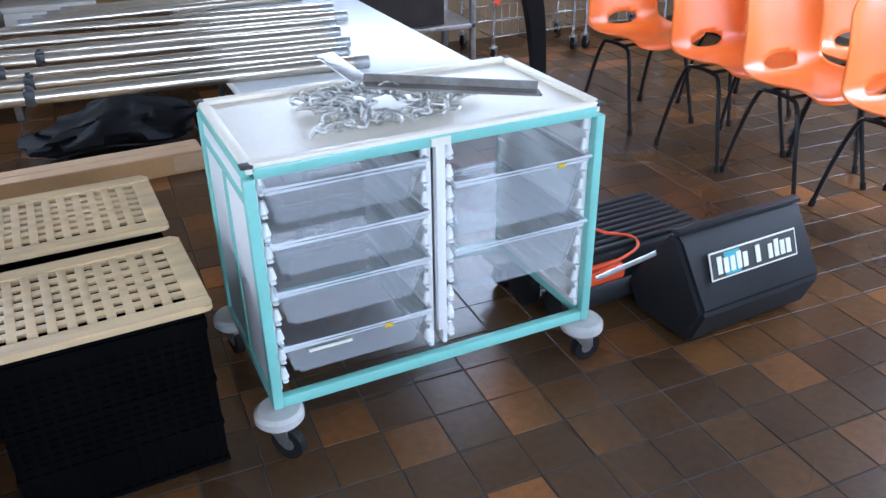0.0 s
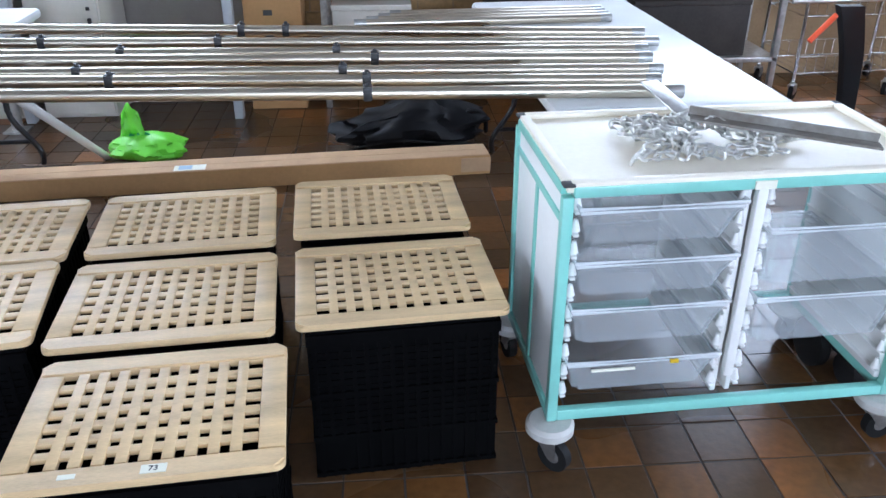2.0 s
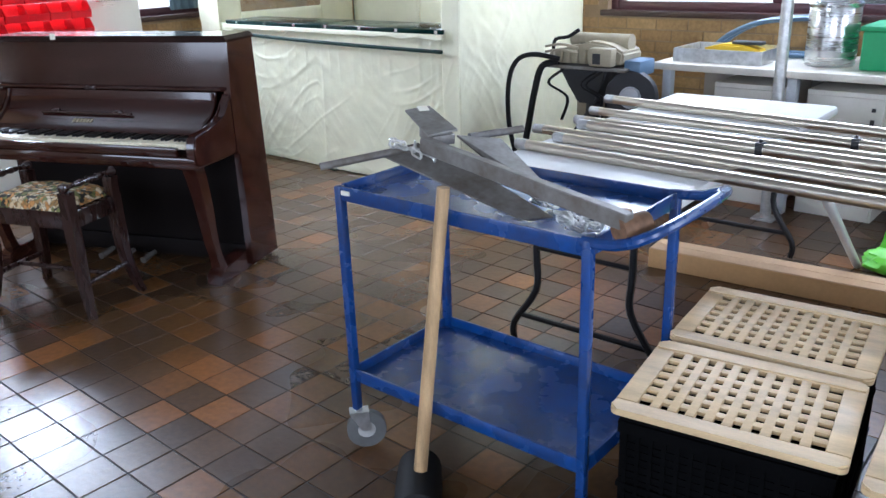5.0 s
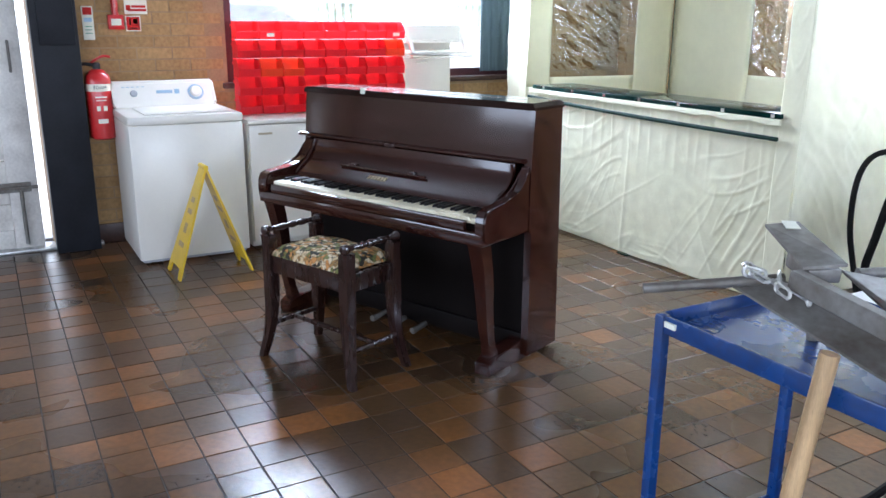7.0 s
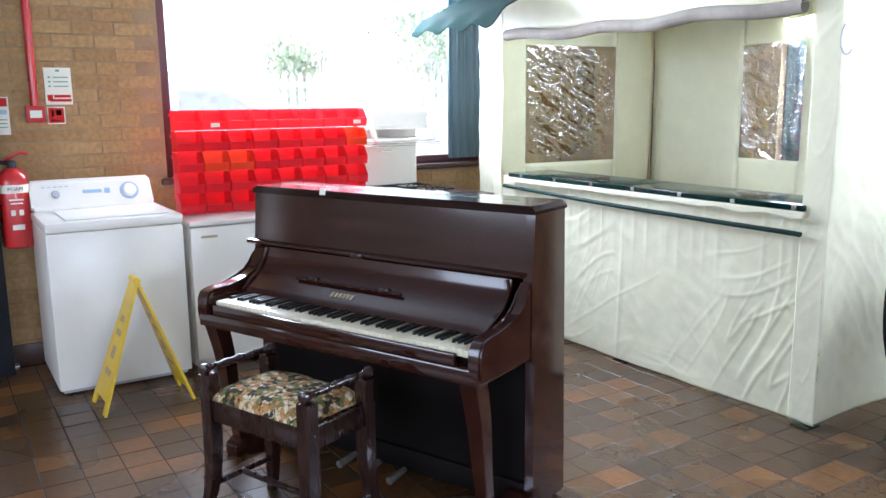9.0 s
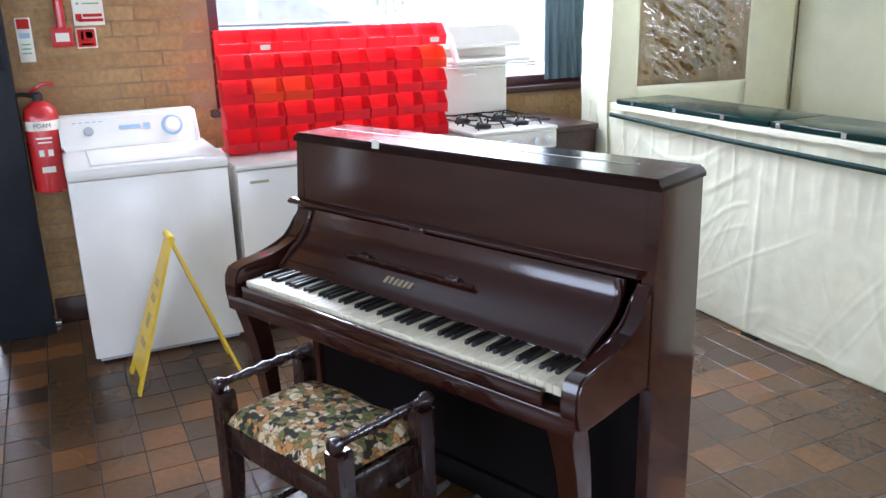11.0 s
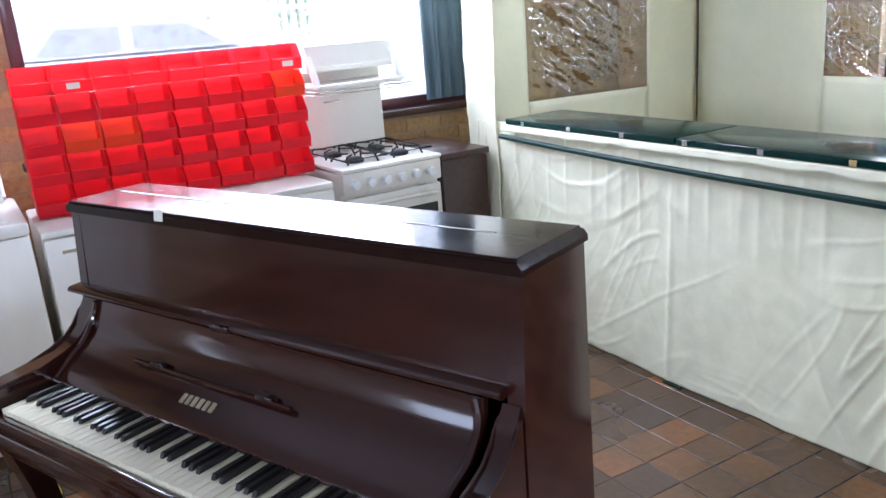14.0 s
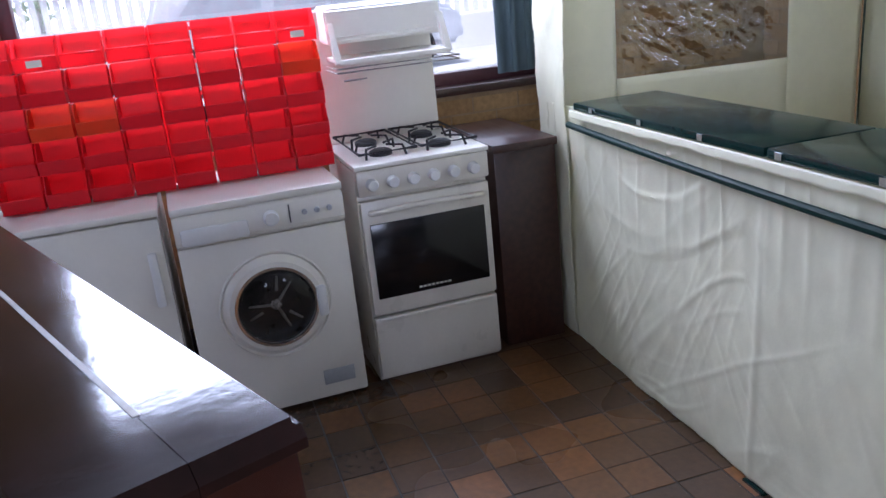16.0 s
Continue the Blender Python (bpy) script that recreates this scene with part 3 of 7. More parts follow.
# ---- upright piano ----
def piano():
    t = thing("upright_piano", pose(-3.3645, 2.0714, 0, 0, 0, 22.3), "polished dark mahogany upright piano, keyboard open", "piano")
    L, KX = 0.69, 0.018
    for sgn in (-1, 1):
        x0, x1 = sorted((sgn * L, sgn * (L - 0.035)))
        bm = B()
        prism(bm, [(0.0, 0.02), (0.24, 0.02), (0.215, 1.104), (0.0, 1.104), (-0.02, 0.85), (-0.02, 0.6), (0.0, 0.58)], "x", x0, x1)
        part("side_panel", bm, M_PIANO, t)
        x0, x1 = sorted((sgn * (L - 0.002), sgn * (L - 0.07) if sgn < 0 else L - 0.05))
        bm = B()
        arc = [(-0.02, 0.6), (-0.325, 0.6), (-0.342, 0.62), (-0.347, 0.66), (-0.343, 0.705), (-0.328, 0.732), (-0.3, 0.741), (-0.2, 0.75), (-0.135, 0.761), (-0.09, 0.779), (-0.06, 0.806), (-0.04, 0.842), (-0.02, 0.872)]
        prism(bm, arc, "x", x0, x1)
        bmesh.ops.bevel(bm, geom=[e for e in bm.edges if abs(e.verts[0].co.x - e.verts[1].co.x) < 1e-5], offset=0.006, segments=2, affect="EDGES")
        part("cheek", bm, M_PIANO, t)
        # sabre leg and toe block
        bm = B()
        xs = sgn * (L - 0.06)
        prev = None
        for k in range(9):
            u = k / 8
            y = -0.3 + 0.1 * u + 0.008 * math.sin(u * 6.2)
            w = 0.034 - 0.014 * u + (0.006 if u > 0.9 else 0)
            ring = [bm.verts.new((xs + a * w, y + b * w, 0.6 - u * 0.53)) for a, b in ((-1, -1), (1, -1), (1, 1), (-1, 1))]
            if prev:
                for i in range(4):
                    bm.faces.new((prev[i], prev[(i + 1) % 4], ring[(i + 1) % 4], ring[i]))
            prev = ring
        part("leg", bm, M_PIANO, t)
        bm = B()
        prism(bm, [(-0.26, 0.0), (0.02, 0.0), (0.02, 0.1), (-0.1, 0.085), (-0.22, 0.075), (-0.26, 0.05)], "x", xs - 0.04, xs + 0.04)
        bmesh.ops.bevel(bm, geom=list(bm.edges), offset=0.006, segments=2, affect="EDGES")
        part("toe_block", bm, M_PIANO, t)
    # two-leaf lid with chamfered ends
    for y0, y1 in ((-0.012, 0.1197), (0.1205, 0.226)):
        bm = B()
        prism(bm, [(-L - 0.003, 1.104), (L + 0.003, 1.104), (L + 0.003, 1.115), (L - 0.011, 1.133), (-L + 0.011, 1.133), (-L - 0.003, 1.115)], "y", y0, y1)
        bmesh.ops.bevel(bm, geom=[e for e in bm.edges if all(abs(v.co.y - 0.12) > 0.004 and v.co.z > 1.13 for v in e.verts)], offset=0.007, segments=3, affect="EDGES")
        part("lid", bm, M_PIANOLID, t)
    bm = B()
    span(bm, -L + 0.05, L - 0.13, 0.1165, 0.1235, 1.1325, 1.1338)
    part("hinge", bm, M_STEELDK, t)
    k = L - 0.036
    bm = B()
    prism(bm, [(0.0, 1.102), (0.03, 1.102), (0.03, 0.9), (-0.014, 0.9)], "x", -k, k)
    part("upper_panel", bm, M_PIANO, t)
    bm = B()
    prism(bm, [(-0.036, 0.884), (-0.044, 0.89), (-0.044, 0.896), (-0.036, 0.902), (0.0, 0.904), (0.0, 0.882)], "x", -L - 0.022, k)
    part("music_ledge", bm, M_PIANO, t)
    bm = B()
    prof = [(-0.03, 0.878), (-0.034, 0.85), (-0.044, 0.82), (-0.062, 0.793), (-0.088, 0.77), (-0.12, 0.75), (-0.152, 0.732), (-0.176, 0.716), (-0.18, 0.706)]
    prism(bm, prof + [(y + 0.014, z - 0.004) for y, z in prof[::-1]], "x", -k + 0.04, k - 0.04)
    part("fallboard", bm, M_PIANO, t)
    for sgn in (-1, 1):
        bm = B()
        tube(bm, smooth_path([(sgn * (k - 0.058), -0.034, 0.875), (sgn * (k - 0.046), -0.045, 0.83), (sgn * (k - 0.046), -0.085, 0.778), (sgn * (k - 0.05), -0.13, 0.75), (sgn * (k - 0.056), -0.178, 0.716)], 4), 0.009)
        part("fallboard_edge", bm, M_PIANO, t)
    bm = B()
    tube(bm, [(-0.36, -0.094, 0.779), (0.18, -0.094, 0.779)], 0.0065, 8)
    part("rail", bm, M_PIANO, t)
    for x in (-0.27, 0.1):
        quick("catch", M_DKWOOD, t, (x - 0.025, x + 0.025, -0.1, -0.078, 0.776, 0.792), bev=0.004)
    quick("desk_catch", M_DKWOOD, t, (-0.11, -0.05, -0.05, -0.036, 0.885, 0.9), bev=0.003)
    bm = B()
    for i, w in enumerate((0.012, 0.011, 0.012, 0.013, 0.012, 0.012)):
        box(bm, -0.135 + i * 0.02, -0.1285, 0.7475, w, 0.003, 0.024, rot=(-59, 0, 0))
    part("lettering", bm, M_GILT, t, "gilt lettering drawn as bars")
    quick("keybed", M_PIANO, t, (-L + 0.01, L - 0.01, -0.345, 0.0, 0.59, 0.645), bev=0.008)
    quick("key_slip", M_PIANO, t, (-L + 0.1, L - 0.1, -0.345, -0.325, 0.645, 0.688), bev=0.005)
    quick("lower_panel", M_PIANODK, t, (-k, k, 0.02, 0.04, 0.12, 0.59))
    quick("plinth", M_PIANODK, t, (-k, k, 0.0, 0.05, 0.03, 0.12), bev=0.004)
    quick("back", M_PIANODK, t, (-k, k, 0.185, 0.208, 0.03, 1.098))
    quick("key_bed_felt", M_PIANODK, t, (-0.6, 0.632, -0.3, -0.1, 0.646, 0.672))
    for x in (-0.13, 0.0, 0.13):
        bm = B()
        rod(bm, (x, -0.03, 0.05), (x, -0.13, 0.04), 0.012, 0.016)
        part("pedal", bm, M_STEELDK, t)
    bm = B()
    span(bm, 0.0007, 0.0228, -0.323, -0.11, 0.676, 0.7, 0.002)
    w0 = part("white_key", bm, M_IVORY, t)
    w0.matrix_basis = pose(-0.611 + KX, 0, 0)
    bm = B()
    prism(bm, [(-0.272, 0.7), (-0.15, 0.7), (-0.15, 0.711), (-0.266, 0.711)], "x", -0.0055, 0.0055)
    b0 = part("black_key", bm, M_EBONY, t)
    first = True
    for i in range(52):
        if i:
            share(w0, pose(-0.611 + KX + i * 0.0235, 0, 0.0008 * math.sin(i * 5.3)), t)
        if i % 7 in (0, 2, 3, 5, 6) and i < 51:
            m = pose(-0.611 + KX + (i + 1) * 0.0235, 0, 0)
            if first:
                b0.matrix_basis, first = m, False
            else:
                share(b0, m, t)
    for x in (-0.66, 0.66):
        for y in (0.05, 0.2):
            bm = B()
            rod(bm, (x - 0.01, y, 0.018), (x + 0.01, y, 0.018), 0.018, seg=14)
            part("castor", bm, M_STEELDK, t)
    sticker = thing("price_label", pose(-3.3645, 2.0714, 0, 0, 0, 22.3) @ pose(-0.27, -0.002, 1.124, 80, 0, 5), "small white paper label on the piano lid edge", "label")
    bm = B()
    span(bm, -0.014, 0.014, -0.01, 0.016, 0.022, 0.0235)
    part("paper", bm, M_PAPER, sticker)


piano()


def piano_stool():
    t = thing("piano_stool", pose(-3.134, 1.579, 0, 0, 0, 21.5), "dark wooden piano stool with floral tapestry seat", "stool")
    for sx in (-1, 1):
        for sy in (-1, 1):
            bm = B()
            ctrl = [(0.285, 0.165, 0.0), (0.268, 0.155, 0.06), (0.245, 0.14, 0.18), (0.238, 0.135, 0.32), (0.238, 0.135, 0.52), (0.242, 0.137, 0.565)]
            prev = None
            for i, p in enumerate(smooth_path([(sx * a, sy * b, c) for a, b, c in ctrl], 4)):
                w = 0.015 + 0.009 * min(1, p.z / 0.3)
                ring = [bm.verts.new((p.x + a * w, p.y + b * w, p.z)) for a, b in ((-1, -1), (1, -1), (1, 1), (-1, 1))]
                if prev:
                    for k in range(4):
                        bm.faces.new((prev[k], prev[(k + 1) % 4], ring[(k + 1) % 4], ring[k]))
                prev = ring
            bm.faces.new(prev)
            part("leg", bm, M_DKWOOD, t)
        bm = B()
        prof = [(0.011, -0.165), (0.02, -0.16), (0.021, -0.14), (0.012, -0.125), (0.01, -0.09), (0.015, -0.05), (0.01, -0.03), (0.017, 0.0), (0.01, 0.03), (0.015, 0.05), (0.01, 0.09), (0.012, 0.125), (0.021, 0.14), (0.02, 0.16), (0.011, 0.165)]
        lathe(bm, prof, Matrix.Translation((sx * 0.243, 0, 0.585)) @ pose(0, 0, 0, 90, 0, 0), 14)
        part("arm_rail", bm, M_DKWOOD, t, "turned wooden side rail")
        bm = B()
        rod(bm, (sx * 0.255, -0.145, 0.15), (sx * 0.255, 0.145, 0.15), 0.011)
        part("stretcher", bm, M_DKWOOD, t)
    bm = B()
    rod(bm, (-0.255, 0, 0.15), (0.255, 0, 0.15), 0.011)
    part("stretcher", bm, M_DKWOOD, t)
    for y in (-0.135, 0.135):
        quick("apron", M_DKWOOD, t, (-0.22, 0.22, y - 0.012, y + 0.012, 0.4, 0.475), bev=0.004)
    for x in (-0.238, 0.238):
        quick("apron", M_DKWOOD, t, (x - 0.012, x + 0.012, -0.115, 0.115, 0.4, 0.475), bev=0.004)
    bm = B()
    def cushion(u, v):
        x, y = (u - 0.5) * 2, (v - 0.5) * 2
        return Vector((x * 0.222, y * 0.15, 0.478 + 0.055 * (max(0, (1 - x ** 6) * (1 - y ** 6))) ** 0.5 + 0.004 * math.sin(x * 7) * math.sin(y * 5)))
    sheet(bm, cushion, 24, 18)
    part("seat", bm, M_TAPESTRY, t, "floral tapestry seat pad")
    quick("seat_base", M_DKWOOD, t, (-0.222, 0.222, -0.15, 0.15, 0.46, 0.479))


piano_stool()


# ---- appliances along the window wall; each is built facing +x, its front at x = 0 ----
def dial(bm, y, z, r, d=0.02, x=0.0):
    lathe(bm, [(r, 0), (r, d * 0.6), (r * 0.8, d), (r * 0.3, d)], Matrix.Translation((x, y, z)) @ pose(0, 0, 0, 0, 90, 0), 20)


def top_loader():
    t = thing("washing_machine", pose(-5.02, 1.078, 0), "white top-loading washing machine with sloped control panel", "washing machine")
    W, H, D = 0.675, 0.905, 0.62
    quick("body", M_ENAMEL, t, (-D, 0, 0, W, 0.03, H - 0.055), bev=0.008)
    quick("kick_strip", M_GREYPL, t, (-D + 0.03, -0.02, 0.02, W - 0.02, 0.012, 0.03))
    quick("top_deck", M_ENAMEL, t, (-D, 0.01, -0.004, W + 0.004, H - 0.054, H), bev=0.016)
    quick("lid", M_ENAMEL, t, (-D + 0.14, -0.03, 0.1, W - 0.06, H + 0.001, H + 0.009), bev=0.004)
    bm = B()
    prism(bm, [(-D - 0.02, H), (-D + 0.13, H), (-D + 0.115, H + 0.02), (-D + 0.05, H + 0.155), (-D + 0.02, H + 0.165), (-D - 0.02, H + 0.165)], "y", 0.0, W - 0.03)
    bmesh.ops.bevel(bm, geom=list(bm.edges), offset=0.012, segments=3, affect="EDGES")
    panel = part("control_panel", bm, M_ENAMEL, t)
    tilt = Matrix.Translation((-D + 0.083, 0, H + 0.088)) @ pose(0, 0, 0, 0, -25.7, 0)
    for y, r, mm in ((0.13, 0.022, M_GREYPL), (0.52, 0.052, M_BLUEPRINT), (0.52, 0.038, M_ENAMEL)):
        bm = B()
        dial(bm, y, 0.0, r, 0.024 if mm == M_ENAMEL else 0.012 if r < 0.03 else 0.006, 0.0)
        bmesh.ops.transform(bm, matrix=tilt, verts=bm.verts)
        part("dial", bm, mm, panel)
    for a in [(0.32, 0.008, 0.1, 0.02), (0.4, 0.008, 0.03, 0.03)] + [(0.07 + i * 0.03, 0.045, 0.018, 0.004) for i in range(5)]:
        bm = B()
        box(bm, 0.001, a[0], a[1], 0.002, a[2], a[3])
        bmesh.ops.transform(bm, matrix=tilt, verts=bm.verts)
        part("print", bm, M_BLUEPRINT, panel, "pale blue print bar")
    for y in (0.05, W - 0.05):
        for x in (-0.05, -D + 0.05):
            bm = B()
            rod(bm, (x, y, 0), (x, y, 0.032), 0.02)
            part("foot", bm, M_RUBBER, t)


def fridge():
    t = thing("fridge", pose(-5.03, 1.79, 0), "white under-counter fridge with closed door", "fridge")
    W, H, D = 0.54, 0.85, 0.56
    quick("body", M_ENAMEL, t, (-D, -0.055, 0, W, 0.02, H - 0.03), bev=0.006)
    quick("top", M_ENAMEL, t, (-D, 0.005, -0.004, W + 0.004, H - 0.029, H), bev=0.01)
    d = quick("door", M_ENAMEL, t, (-0.05, 0.0, 0.002, W - 0.002, 0.06, H - 0.034), bev=0.01)
    quick("badge", M_GILT, d, (0.0, 0.003, 0.06, 0.15, 0.755, 0.768))
    quick("handle", M_WHITEPL, d, (0.0, 0.02, W - 0.06, W - 0.03, 0.5, 0.7), bev=0.006)


def front_loader():
    t = thing("washing_machine", pose(-4.985, 2.372, 0, 0, 0, 1.5), "white front-loading washing machine with round glass door", "washing machine")
    W, H, D = 0.595, 0.85, 0.56
    quick("body", M_ENAMEL, t, (-D, 0, 0, W, 0.015, 0.7), bev=0.008)
    quick("top", M_ENAMEL, t, (-D, 0.012, -0.003, W + 0.003, H - 0.03, H), bev=0.008)
    bm = B()
    prism(bm, [(-D, 0.703), (0.0, 0.703), (0.018, 0.72), (0.02, 0.8), (0.008, H - 0.031), (-D, H - 0.031)], "y", 0.0, W)
    bmesh.ops.bevel(bm, geom=list(bm.edges), offset=0.005, segments=2, affect="EDGES")
    fascia = part("control_panel", bm, M_ENAMEL, t)
    quick("drawer", M_WHITEPL, fascia, (0.018, 0.03, 0.02, 0.25, 0.715, 0.775), bev=0.008)
    bm = B()
    dial(bm, 0.33, 0.765, 0.028, 0.03, 0.02)
    part("dial", bm, M_WHITEPL, fascia)
    for i in range(3):
        bm = B()
        dial(bm, 0.45 + i * 0.045, 0.765, 0.01, 0.012, 0.02)
        part("button", bm, M_GREYPL, fascia)
    quick("mark", M_INK, fascia, (0.02, 0.023, 0.395, 0.399, 0.735, 0.8))
    c = Matrix.Translation((0, 0.3, 0.435)) @ pose(0, 0, 0, 0, 90, 0)
    bm = B()
    lathe(bm, [(0.2, -0.01), (0.205, 0.004), (0.2, 0.012), (0.192, 0.006), (0.185, 0.012), (0.17, 0.03), (0.148, 0.034), (0.14, 0.02), (0.14, -0.005)], c, 48)
    door = part("door", bm, M_ENAMEL, t)
    bm = B()
    lathe(bm, [(0.139, 0.024), (0.125, 0.01), (0.11, 0.004), (0.08, 0.001), (0.02, 0.0)], c, 40)
    bmesh.ops.delete(bm, geom=[f for f in bm.faces if len(f.verts) > 4 and f.calc_area() > 0.01], context="FACES_ONLY")
    drum = part("drum", bm, M_DRUM, door, "dark steel drum behind the door glass")
    for a in range(3):
        bm = B()
        q = a * 2.09 + 0.4
        rod(bm, c @ Vector((0.02 * math.cos(q), 0.02 * math.sin(q), 0.008)), c @ Vector((0.1 * math.cos(q), 0.1 * math.sin(q), 0.012)), 0.006, 0.004, 8)
        rod(bm, c @ Vector((0.055 * math.cos(q + 0.5), 0.055 * math.sin(q + 0.5), 0.006)), c @ Vector((0.11 * math.cos(q + 0.5), 0.11 * math.sin(q + 0.5), 0.01)), 0.006, 0.004, 8)
        part("drum_rib", bm, M_STEELDK, door)
    bm = B()
    lathe(bm, [(0.141, 0.022), (0.12, 0.034), (0.07, 0.042), (0.01, 0.044)], c, 40)
    bmesh.ops.delete(bm, geom=[f for f in bm.faces if len(f.verts) > 4 and f.calc_area() > 0.01], context="FACES_ONLY")
    part("door_glass", bm, M_DOORGLASS, door, "dark curved door glass")
    bm = B()
    lathe(bm, [(0.15, 0.03), (0.152, 0.036), (0.142, 0.036), (0.141, 0.026)], c, 48)
    bmesh.ops.delete(bm, geom=[f for f in bm.faces if len(f.verts) > 4], context="FACES_ONLY")
    part("door_trim", bm, M_CHROME, door)
    quick("door_handle", M_WHITEPL, door, (0.02, 0.045, 0.445, 0.482, 0.365, 0.485), bev=0.01)
    quick("filter_flap", M_GREYPL, t, (0.0, 0.004, 0.43, 0.55, 0.07, 0.13), bev=0.002)
    for y in (0.05, W - 0.05):
        bm = B()
        rod(bm, (-0.05, y, 0), (-0.05, y, 0.02), 0.02)
        part("foot", bm, M_RUBBER, t)


def cooker():
    t = thing("gas_cooker", pose(-5.03, 3.03, 0, 0, 0, 1), "white gas cooker with eye-level grill, dark oven door", "cooker")
    W, D = 0.52, 0.52
    quick("body", M_ENAMEL2, t, (-D, -0.03, 0, W, 0.0, 0.86), bev=0.005)
    quick("plinth", M_INK, t, (-D + 0.03, -0.05, 0.02, W - 0.02, -0.0, 0.02))
    dr = quick("drawer", M_ENAMEL2, t, (-0.03, 0.0, 0.004, W - 0.004, 0.02, 0.275), bev=0.006)
    quick("drawer_grip", M_ENAMEL2, dr, (0.0, 0.02, 0.02, W - 0.02, 0.262, 0.28), bev=0.006)
    od = quick("oven_door", M_ENAMEL2, t, (-0.03, 0.004, 0.004, W - 0.004, 0.29, 0.745), bev=0.006)
    quick("oven_glass", M_DARKGLASS, od, (0.0, 0.008, 0.03, W - 0.03, 0.355, 0.655), bev=0.003, label="dark glass oven window")
    bm = B()
    tube(bm, smooth_path([(0.0, 0.04, 0.7), (0.03, 0.06, 0.705), (0.035, W / 2, 0.712), (0.03, W - 0.06, 0.705), (0.0, W - 0.04, 0.7)], 5), 0.011)
    part("oven_handle", bm, M_ENAMEL2, od)
    bm = B()
    for i in range(8):
        box(bm, 0.0085, W / 2 - 0.06 + i * 0.017, 0.375, 0.002, 0.012, 0.007)
    part("lettering", bm, M_PAPER, od, "small white lettering as bars")
    fas = quick("control_panel", M_ENAMEL2, t, (-0.04, 0.012, 0.0, W, 0.765, 0.865), bev=0.008)
    for i in range(6):
        bm = B()
        dial(bm, 0.055 + i * 0.08, 0.81, 0.023, 0.03, 0.012)
        part("knob", bm, M_WHITEPL, fas)
    quick("hob", M_ENAMEL, t, (-D, 0.016, -0.005, W + 0.005, 0.866, 0.885), bev=0.006)
    for x in (-0.14, -0.38):
        for y in (0.14, W - 0.14):
            bm = B()
            lathe(bm, [(0.045, 0.885), (0.045, 0.9), (0.03, 0.908), (0.01, 0.908)], Matrix.Translation((x, y, 0)), 20)
            part("burner", bm, M_IRON, t)
    for y0, y1 in ((0.03, W / 2 - 0.01), (W / 2 + 0.01, W - 0.03)):
        bm = B()
        tube(bm, [(-0.02, y0, 0.918), (-0.02, y1, 0.918), (-D + 0.04, y1, 0.918), (-D + 0.04, y0, 0.918)], 0.006, 6, closed=True)
        ym = (y0 + y1) / 2
        for x in (-0.14, -0.38):
            for a in range(4):
                c, s = math.cos(a * math.pi / 2 + 0.78), math.sin(a * math.pi / 2 + 0.78)
                tube(bm, [(x + 0.03 * c, ym + 0.03 * s, 0.925), (x + 0.1 * c, ym + 0.1 * s, 0.925), (x + 0.13 * c, ym + 0.11 * s, 0.89)], 0.005, 6)
        part("pan_support", bm, M_IRON, t)
    quick("splashback", M_ENAMEL, t, (-D, -D + 0.03, 0.01, W - 0.02, 0.885, 1.43), bev=0.008)
    bm = B()
    prism(bm, [(-D, 1.3), (-D + 0.2, 1.3), (-D + 0.21, 1.32), (-D + 0.17, 1.43), (-D + 0.14, 1.445), (-D, 1.445)], "y", 0.03, W - 0.02)
    bmesh.ops.bevel(bm, geom=list(bm.edges), offset=0.008, segments=2, affect="EDGES")
    hood = part("grill_hood", bm, M_ENAMEL, t)
    for y in (0.045, W - 0.03):
        bm = B()
        prism(bm, [(-D + 0.17, 1.38), (-D + 0.2, 1.38), (-D + 0.29, 1.235), (-D + 0.26, 1.225)], "y", y - 0.012, y + 0.012)
        part("grill_arm", bm, M_ENAMEL, hood)
    quick("grill_tray", M_ENAMEL, hood, (-D, -D + 0.29, 0.05, W - 0.03, 1.225, 1.245), bev=0.005)
    bm = B()
    for z in (1.2, 1.215):
        tube(bm, [(-D + 0.02, 0.03, z), (-D + 0.31, 0.03, z), (-D + 0.31, W, z), (-D + 0.02, W, z)], 0.004, 6, closed=True)
    tube(bm, [(-D + 0.31, 0.05, 1.17), (-D + 0.31, 0.14, 1.17)], 0.004, 6)
    part("grill_rack", bm, M_CHROME, hood)


top_loader()
fridge()
front_loader()
cooker()

t = thing("wooden_cupboard", pose(-5.1, 3.6, 0), "low dark wooden cupboard with worn top", "cupboard")
quick("body", M_SILL, t, (-0.56, 0, 0, 0.265, 0, 0.83), bev=0.004)
quick("top", M_SILL, t, (-0.58, 0.02, -0.01, 0.27, 0.832, 0.865), bev=0.006)


